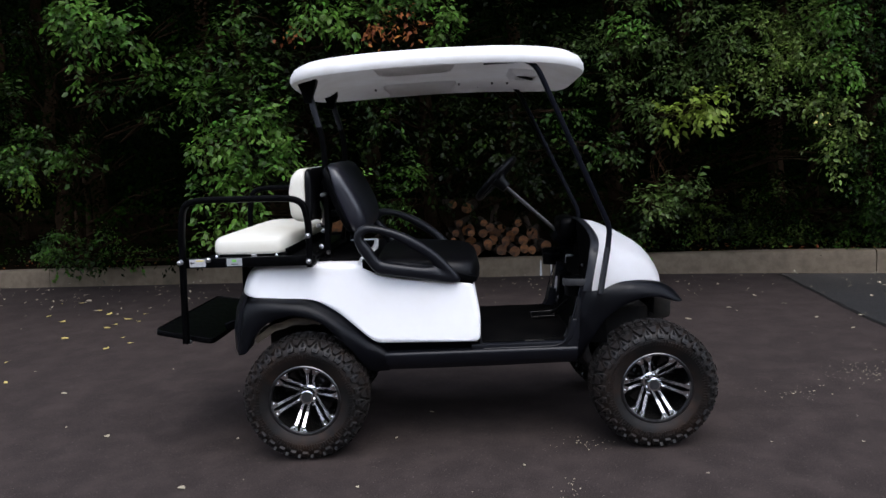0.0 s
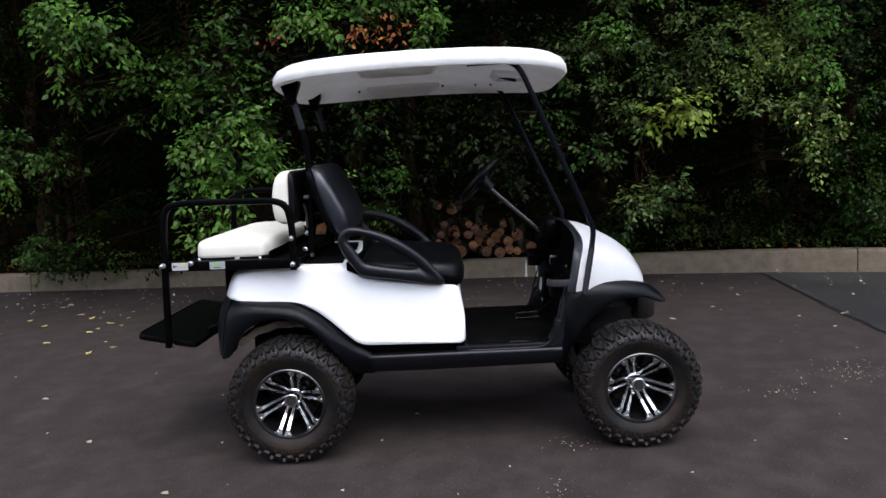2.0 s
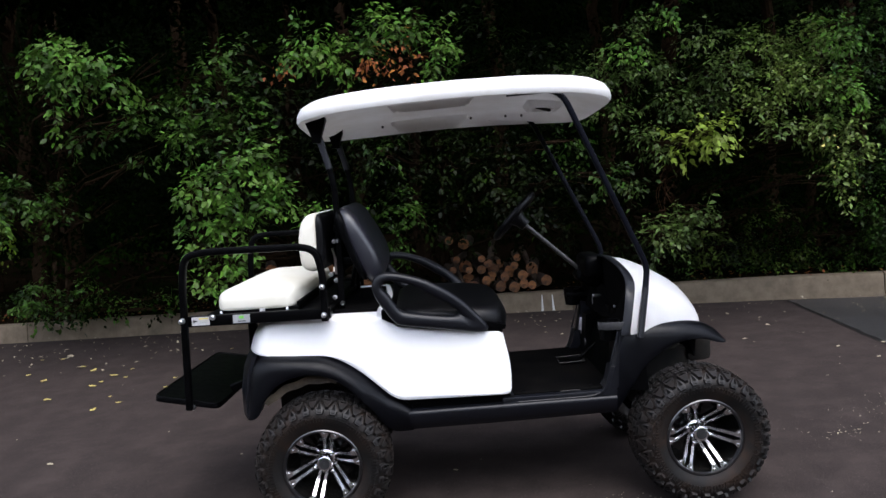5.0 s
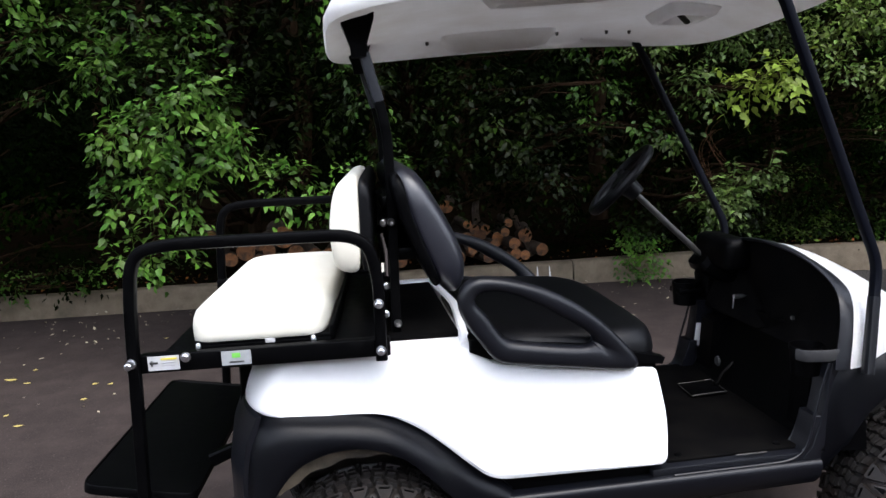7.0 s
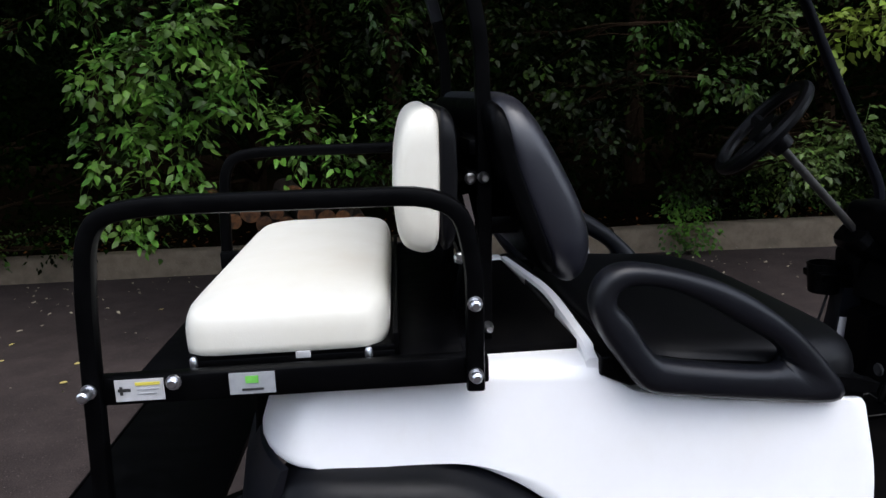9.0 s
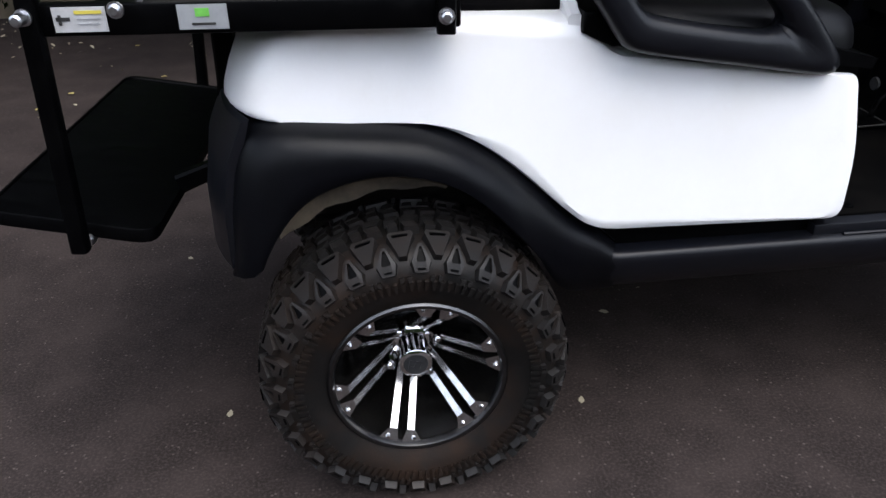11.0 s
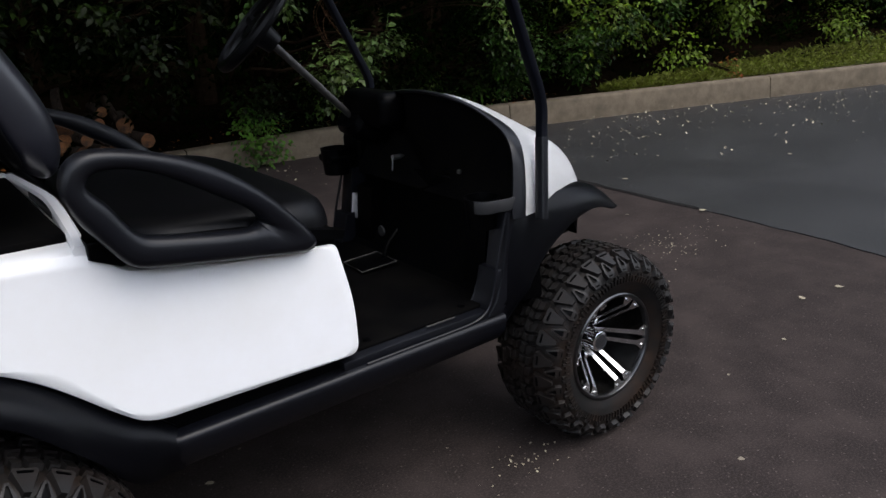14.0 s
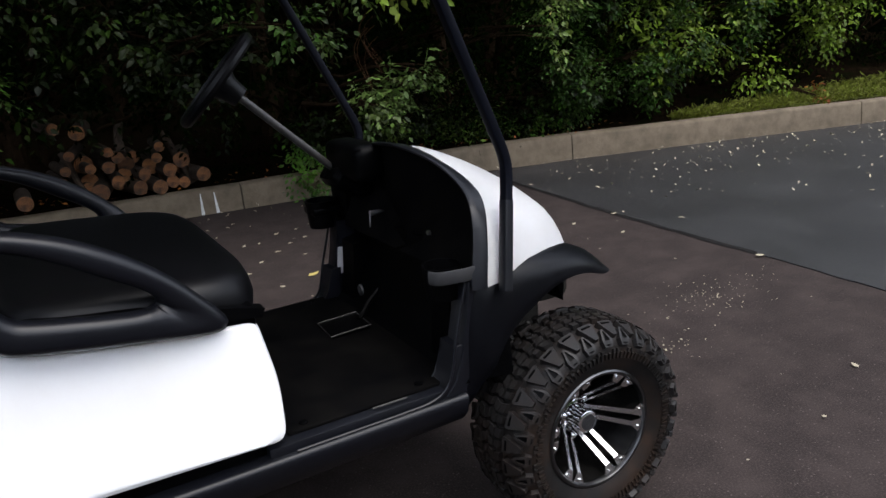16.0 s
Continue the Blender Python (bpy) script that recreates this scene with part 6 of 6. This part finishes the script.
tree("olive-green leafy tree beside the kerb", (4.9, 5.2), 4.4, 0.07,
     [(LEAF_E, 0.050, 15, 0.6, [(5.13, 4.42, 0.56, 0.14, 0.08, 0.10, 14), (5.25, 4.40, 0.44, 0.10, 0.08, 0.08, 9), (5.5, 4.40, 0.50, 0.14, 0.08, 0.09, 12), (4.85, 4.5, 0.36, 0.10, 0.06, 0.08, 8), (4.6, 3.6, 2.21, 0.15, 0.1, 0.19, 22), (4.73, 3.6, 1.77, 0.1, 0.1, 0.08, 12), (4.62, 3.6, 2.61, 0.13, 0.1, 0.16, 18), (5.09, 4.2, 0.74, 0.13, 0.1, 0.17, 18), (4.79, 4.2, 1.33, 0.28, 0.2, 0.18, 40), (4.98, 4.25, 1.0, 0.26, 0.2, 0.16, 34), (5.25, 4.25, 0.70, 0.30, 0.2, 0.17, 46), (5.9, 4.15, 0.70, 0.30, 0.2, 0.2, 40), (5.36, 4.2, 1.45, 0.3, 0.2, 0.2, 40), (6.25, 4.0, 1.0, 0.3, 0.25, 0.25, 44), (5.7, 4.2, 1.95, 0.45, 0.3, 0.25, 56), (4.4, 3.9, 2.8, 0.5, 0.3, 0.25, 36), (6.4, 4.0, 1.7, 0.35, 0.3, 0.3, 46)]),
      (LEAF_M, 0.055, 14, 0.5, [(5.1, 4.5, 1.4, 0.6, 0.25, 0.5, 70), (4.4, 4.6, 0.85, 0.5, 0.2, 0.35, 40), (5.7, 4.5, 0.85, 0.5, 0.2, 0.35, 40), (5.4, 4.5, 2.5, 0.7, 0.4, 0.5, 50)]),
      (LEAF_C, 0.065, 15, 0.5, [(4.4, 4.8, 0.9, 0.7, 0.3, 0.45, 40), (5.2, 4.9, 2.6, 1.0, 0.7, 0.9, 70), (5.7, 4.8, 0.9, 0.6, 0.3, 0.45, 40)])])
random.seed(4)
for k, (x, back) in enumerate(((6.7, 0.45), (7.9, 0.75), (9.2, 1.15), (10.8, 1.6), (12.6, 2.1), (14.8, 2.5), (17.2, 2.7), (20.5, 2.9), (-5.6, 0.9), (-8.2, 1.0), (-11.5, 1.2))):
    y = kerb_y(x) + back + 0.35
    wide = 0.85 if k < 3 else 1.2
    u = random.uniform
    clumps = [(x + u(-0.9, 0.9) * wide, y + u(-0.35, 0.25), u(0.5, 3.1), u(0.16, 0.32) * wide, 0.22, u(0.12, 0.24), int(u(20, 40))) for _ in range(13)]
    layers = [(LEAF_G, 0.066, 12, 0.6, clumps[:9]), (LEAF_E, 0.066, 12, 0.5, clumps[9:]),
              (LEAF_M, 0.058, 14, 0.5, [(x - 0.4, y + 0.4, 1.0, 0.8 * wide, 0.3, 0.6, 70), (x + 0.4, y + 0.5, 2.2, 1.0 * wide, 0.3, 0.9, 70)]),
              (LEAF_C, 0.07, 14, 0.5, [(x, y + 0.9, 1.6, 1.2 * wide, 0.4, 1.3, 90)])]
    if k == 1:
        layers.append((LEAF_R, 0.06, 9, 0.5, [(7.83, 3.58, 0.31, 0.16, 0.08, 0.04, 5)]))
    tree("tall leafy roadside hedge tree in full leaf", (x, y + 1.0), 3.6, 0.07, layers)
# taller woodland behind, its leaf colour darkened for shade, crowns raised to block sky
for k, x in enumerate((-12.0, -8.5, -5.5, -3.0, -0.5, 1.8, 4.2, 6.8, 9.5, 12.5, 16.0, 20.0)):
    y = kerb_y(x) + 3.6 + 0.5 * (k % 3)
    tree("tall woodland tree behind the hedge, leaves darkened for shade", (x, y), 9.0, 0.14,
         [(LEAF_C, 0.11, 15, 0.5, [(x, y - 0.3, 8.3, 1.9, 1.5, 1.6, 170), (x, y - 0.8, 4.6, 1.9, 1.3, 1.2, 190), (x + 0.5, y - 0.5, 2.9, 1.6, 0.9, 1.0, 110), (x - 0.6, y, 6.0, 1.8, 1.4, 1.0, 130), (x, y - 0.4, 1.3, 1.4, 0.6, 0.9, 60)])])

# crowns added out of view above the bank, to shade hedge, bank and kerb
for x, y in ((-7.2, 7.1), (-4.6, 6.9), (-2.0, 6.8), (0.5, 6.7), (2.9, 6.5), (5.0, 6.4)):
    tree("tall tree whose unseen crown is added to shade the bank", (x, y), 5.6, 0.11,
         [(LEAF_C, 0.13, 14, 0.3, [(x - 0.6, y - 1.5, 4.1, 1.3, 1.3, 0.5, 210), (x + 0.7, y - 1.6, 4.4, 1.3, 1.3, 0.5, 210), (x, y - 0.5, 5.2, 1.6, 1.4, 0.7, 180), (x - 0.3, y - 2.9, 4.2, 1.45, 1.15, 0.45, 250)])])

# low plants behind the kerb, and a vine that hangs over it
P, O = [], []
for k in range(420):
    x = rng.uniform(-7, 6.2)
    if 0.75 < x < 1.95 or (-1.1 < x < 0.2 and rng.uniform() < 0.8):
        continue
    P.append((x, kerb_y(x) + rng.uniform(0.45, 1.3), 0.18 + abs(rng.normal(0, 0.16))))
    O.append((rng.normal(0, 0.4), -0.6, 0.5))
undergrowth = new("undergrowth", leaf_mesh("undergrowth", (np.array(P), unit(np.array(O))), LEAF_M, 0.05, 9, (0.12, 0.3)))
tagged(undergrowth, "low weeds and seedlings on the bank, green darkened for shade", "weeds", kind="stuff")
P, O = [], []
for k in range(64):
    x = 2.62 + rng.normal(0, 0.09)
    h = rng.uniform(0, 1)
    P.append((x, kerb_y(x) - 0.10 + 0.22 * h + rng.normal(0, 0.04), 0.06 + 0.42 * h))
    O.append((rng.normal(0, 0.4), -0.6, -0.2))
vine = new("hanging_vine", leaf_mesh("hanging_vine", (np.array(P), unit(np.array(O))), LEAF_A, 0.05, 9, (0.08, 0.22)))
tagged(vine, "small green vine spilling over the kerb", "vine", kind="stuff")

# dry brown vine stems among the leaves
for k in range(7):
    bm = B()
    x = 2.58 + random.uniform(-0.05, 0.07)
    limb_mesh(bm, (x, 3.1, 1.38 + random.uniform(-0.1, 0.1)), (x + random.uniform(-0.12, 0.06), 3.05, 0.98 + random.uniform(0, 0.2)), 0.0028, 0.0015, 5, 8, 0.12)
    thing("dead_stem", bm, DRYSTEM, "thin dry brown vine stem hanging in the hedge", "vine", "dry vine stems")

# grass verge
bm = B()
rows = []
for k in range(61):
    x = 6.3 + 15.5 * k / 60
    deep = min(0.12 + (x - 6.3) * 0.29, 2.4)
    rows.append([(x, kerb_y(x) + 0.165 + deep * q, kerb_h(x) - 0.012 + 0.045 * deep * q + 0.022) for q in (0.0, 0.3, 0.65, 1.0)])
loft(bm, rows, closed=False)
thing("verge", bm, TURF, "thin yellow-green turf of the roadside verge", "turf", kind="structure")
P, O = [], []
n = 8200
gx = 6.3 + 15 * rng.uniform(0, 1, n) ** 1.2
gd = 0.19 + rng.uniform(0, 1, n) * np.minimum(0.12 + (gx - 6.3) * 0.29, 2.4)
P = np.stack([gx, np.array([kerb_y(a) for a in gx]) + gd, 0.215 + 0.06 * gd], axis=1)
O = unit(np.stack([rng.normal(0, 0.5, n), rng.normal(-0.2, 0.5, n), np.full(n, 1.3)], axis=1))
grass = new("grass_verge", leaf_mesh("grass_verge", (P, O), GRASS, 0.07, 6, (0.02, 0.06), 0.0, 0.10, 0.1, -0.3))
tagged(grass, "short yellow-green grass verge behind the kerb", "grass", kind="stuff")

# ---- firewood ----
def log(x, y, z, r, length, yaw, pitch=0.0):
    bm = B()
    n = 16
    rings = []
    for k in range(6):
        t = k / 5
        rings.append([(r * (1 + 0.09 * noise.noise(Vector((math.cos(a) * 1.5 + x * 7, math.sin(a) * 1.5, t * 2 + z * 9)))) * math.cos(a), t * length, r * (1 + 0.09 * noise.noise(Vector((math.sin(a) * 1.5, math.cos(a) * 1.5 + y, t * 2 + x * 5)))) * math.sin(a)) for a in (2 * math.pi * j / n for j in range(n))])
    loft(bm, rings)
    me = mesh_of("log", bm, [LOGBARK, LOGEND], True, 50)
    for p in me.polygons:
        if len(p.vertices) > 6:
            p.material_index = 1
    ob = tagged(new("log", me), "sawn round firewood log with pale orange sawn end", "log", "stack of firewood")
    ob.matrix_world = pose(x, y, z, pitch, 0, yaw)


for x, z, r in ((0.755, 0.817, 0.046), (0.907, 0.771, 0.059), (0.823, 0.605, 0.038), (0.777, 0.497, 0.038), (0.75, 0.419, 0.03), (0.949, 0.49, 0.039), (1.091, 0.598, 0.039), (1.158, 0.544, 0.048), (1.081, 0.481, 0.048), (1.129, 0.367, 0.048), (0.984, 0.298, 0.07), (1.281, 0.281, 0.058), (1.33, 0.386, 0.049), (1.473, 0.584, 0.04), (1.44, 0.499, 0.04), (1.425, 0.269, 0.059), (1.534, 0.291, 0.05), (1.62, 0.272, 0.046), (1.625, 0.456, 0.063), (1.525, 0.385, 0.054), (1.773, 0.316, 0.06), (0.468, 0.307, 0.058)):
    log(x, 4.84 + random.uniform(0, 0.05), z, r, random.uniform(0.4, 0.6), random.uniform(-14, 14))
# shorter pieces deeper in the stack
for k in range(16):
    log(random.uniform(0.75, 1.75), 5.02 + random.uniform(0, 0.1), random.uniform(0.27, 0.52), random.uniform(0.045, 0.07), random.uniform(0.3, 0.5), random.uniform(-10, 10))
for x, z, r in ((-0.899, 0.482, 0.082), (-0.773, 0.553, 0.073), (-0.554, 0.586, 0.101), (-0.693, 0.473, 0.06), (-0.459, 0.435, 0.078), (-0.794, 0.382, 0.073), (-0.623, 0.371, 0.069), (-0.293, 0.387, 0.083), (-0.168, 0.398, 0.065), (-1.185, 0.628, 0.063), (-0.041, 0.357, 0.065), (-1.037, 0.421, 0.064)):
    log(x, 4.96 + random.uniform(0, 0.06), z, r, random.uniform(0.4, 0.6), random.uniform(-16, 16))
for a, b, r in (((0.92, 4.95, 0.22), (0.78, 5.05, 0.62), 0.03), ((1.72, 5.0, 0.24), (1.55, 5.1, 0.68), 0.035), ((1.2, 5.0, 0.55), (1.28, 5.4, 0.75), 0.04)):
    bm = B()
    limb_mesh(bm, a, b, r, r * 0.8, 8, 5, 0.03)
    thing("cut_branch", bm, LOGBARK, "short cut branch leaning on the firewood stack", "branch", "stack of firewood")

# ---- fallen leaves ----
def fallen(x, y, size, mat, label, z=0.006):
    bm = B()
    a = random.uniform(0, 6.3)
    pts = []
    for u_, v_, h in ((0, 0, 0.0), (0.3, 0.30, 0.10), (0.68, 0.22, 0.05), (1.0, 0.0, 0.16), (0.68, -0.22, 0.12), (0.3, -0.30, 0.04)):
        pts.append(bm.verts.new((x + size * (u_ * math.cos(a) - v_ * math.sin(a)), y + size * (u_ * math.sin(a) + v_ * math.cos(a)), z + size * h * random.uniform(0.3, 1.2))))
    bm.faces.new((pts[0], pts[1], pts[5]))
    bm.faces.new((pts[1], pts[2], pts[4], pts[5]))
    bm.faces.new((pts[2], pts[3], pts[4]))
    thing("fallen_leaf", bm, mat, label, "leaf", "fallen leaves on the asphalt")


random.seed(11)
for k in range(22):
    fallen(random.uniform(-3.4, -0.9), random.uniform(1.2, 4.3), random.uniform(0.04, 0.07), LEAF_Y, "fallen yellow leaf on the asphalt")
for x, y, s, yellow in ((-0.534, -0.299, 0.05, 0), (-1.16, 0.367, 0.05, 0), (0.404, 0.171, 0.025, 0), (0.593, 0.539, 0.03, 0), (1.02, -0.211, 0.02, 0), (-0.422, 0.241, 0.025, 0), (3.27, 0.058, 0.04, 0), (3.895, 1.146, 0.06, 0),
                        (2.635, -0.065, 0.025, 0), (-3.089, 4.167, 0.09, 1), (-2.883, 3.287, 0.09, 1), (-2.301, 3.089, 0.08, 1), (-2.218, 3.279, 0.08, 1), (-1.741, 1.11, 0.05, 0), (-3.138, 3.573, 0.08, 1), (4.157, 2.006, 0.06, 0),
                        (3.043, 0.069, 0.035, 0), (5.575, 1.563, 0.06, 0), (2.725, -0.456, 0.05, 0), (1.9, 1.75, 0.06, 1), (-2.7, 3.75, 0.08, 1), (-3.3, 3.0, 0.08, 1), (-2.0, 2.2, 0.06, 1), (-2.55, 3.5, 0.08, 1)):
    fallen(x, y, s, LEAF_Y if yellow else LEAF_P, "fallen yellow leaf on the asphalt" if yellow else "pale dry fallen leaf on the asphalt", 0.012 if x > 3.85 else 0.006)
n = 1300
lx = np.where(rng.uniform(0, 1, n) < 0.5, rng.uniform(-7, 15, n), rng.uniform(4.5, 13, n))
ld = np.abs(rng.normal(0, 1.0, n)) * np.where(lx > 4, 1.0, 0.8) + 0.08
sp = np.stack([lx, np.array([kerb_y(a) for a in lx]) - ld, np.full(n, 0.022)], axis=1)
litter = new("leaf_litter", leaf_mesh("leaf_litter", (sp, np.tile(np.array([[0, 0, 1.0]]), (n, 1))), LEAF_P, 0.030, 1, (0.001, 0.002), 0.0, 0.3, 2.5, 0.0))
tagged(litter, "scattered small dry leaves along the kerb", "leaves", kind="stuff")
n = 260
sp = np.stack([rng.uniform(-6, 9, n), rng.uniform(-3, 4.3, n), np.full(n, 0.018)], axis=1)
specks = new("leaf_specks", leaf_mesh("leaf_specks", (sp, np.tile(np.array([[0, 0, 1.0]]), (n, 1))), LEAF_P, 0.018, 1, (0.001, 0.002), 0.0, 0.4, 2.5, 0.0))
tagged(specks, "tiny leaf fragments scattered over the asphalt", "leaves", kind="stuff")
n = 220
sp = np.concatenate([np.stack([rng.normal(1.36, 0.11, 70), rng.normal(0.0, 0.035, 70), np.full(70, 0.004)], axis=1), np.stack([rng.normal(1.2, 0.06, 40), rng.normal(-0.5, 0.06, 40), np.full(40, 0.004)], axis=1), np.stack([rng.normal(3.25, 0.22, n), rng.normal(0.9, 0.10, n) , np.full(n, 0.004)], axis=1), np.stack([rng.normal(2.6, 0.12, n // 3), rng.normal(0.62, 0.06, n // 3), np.full(n // 3, 0.004)], axis=1)])
scuffs = new("pale_scuffs", leaf_mesh("pale_scuffs", (sp, np.tile(np.array([[0, 0, 1.0]]), (len(sp), 1))), LEAF_P, 0.009, 1, (0.001, 0.002), 0.0, 0.4, 2.5, 0.0))
tagged(scuffs, "pale crumbs and scuff marks on the worn asphalt", "grit", kind="stuff")

# more leaves lying on the lot
for x, y, size in ((2.98, 4.07, 0.05), (2.63, 2.46, 0.06), (3.04, 2.85, 0.06), (3.46, 3.25, 0.05), (3.33, 3.85, 0.05), (3.57, 2.37, 0.045), (3.91, 2.38, 0.05), (3.66, 2.01, 0.04), (4.38, 3.04, 0.05), (4.08, 3.55, 0.045),
                   (-3.24, 4.62, 0.07), (-3.04, 4.22, 0.09), (-3.4, 4.36, 0.06), (-2.76, 3.74, 0.09), (-2.26, 3.76, 0.06), (-3.86, 4.76, 0.06), (-2.42, 4.44, 0.05)):
    fallen(x, y, size, LEAF_P, "pale dry fallen leaf on the asphalt", 0.012 if x > 3.85 else 0.006)

# leafy edge of the bank, and dry litter on it
P, O = [], []
for xa, xb, n in ((-4.3, -1.3, 70), (-7.0, -4.3, 30), (2.6, 5.4, 95)):
    for k in range(n):
        x = rng.uniform(xa, xb)
        P.append((x, kerb_y(x) + rng.uniform(0.14, 0.5), kerb_h(x) + 0.03 + abs(rng.normal(0, 0.09))))
        O.append((rng.normal(0, 0.5), -0.5, 0.6))
edge_plants = new("bank_edge_weeds", leaf_mesh("bank_edge_weeds", (np.array(P), unit(np.array(O))), LEAF_E, 0.042, 8, (0.08, 0.2)))
tagged(edge_plants, "low leafy weeds spilling onto the kerb top", "weeds", kind="stuff")
n = 420
lx = rng.uniform(-6, 5.6, n)
sp = np.stack([lx, np.array([kerb_y(a) for a in lx]) + rng.uniform(0.05, 0.6, n), np.array([kerb_h(a) for a in lx]) + 0.012 + rng.uniform(0, 0.03, n)], axis=1)
dry = new("bank_leaf_litter", leaf_mesh("bank_leaf_litter", (sp, np.tile(np.array([[0, 0, 1.0]]), (n, 1))), LEAF_R, 0.04, 1, (0.001, 0.002), 0.0, 0.32, 2.0, 0.0))
tagged(dry, "dry rust-brown leaf litter along the kerb top", "leaves", kind="stuff")

# small leaves on the asphalt beyond the cart
for k, (x, y) in enumerate([(1.75, 4.14), (1.81, 4.25), (1.94, 3.68), (2.10, 3.72), (1.94, 3.40), (1.80, 3.26), (1.57, 3.68), (1.67, 3.53), (2.07, 3.47), (1.96, 3.07), (1.65, 3.09), (1.55, 2.91), (2.26, 3.79), (1.83, 4.57), (1.63, 2.57), (1.80, 2.63)]):
    fallen(x, y, 0.036 + 0.008 * (k % 3) if k < 15 else 0.075, LEAF_P if k < 15 else LEAF_Y, "pale dry fallen leaf on the asphalt" if k < 15 else "fallen yellow leaf on the asphalt")
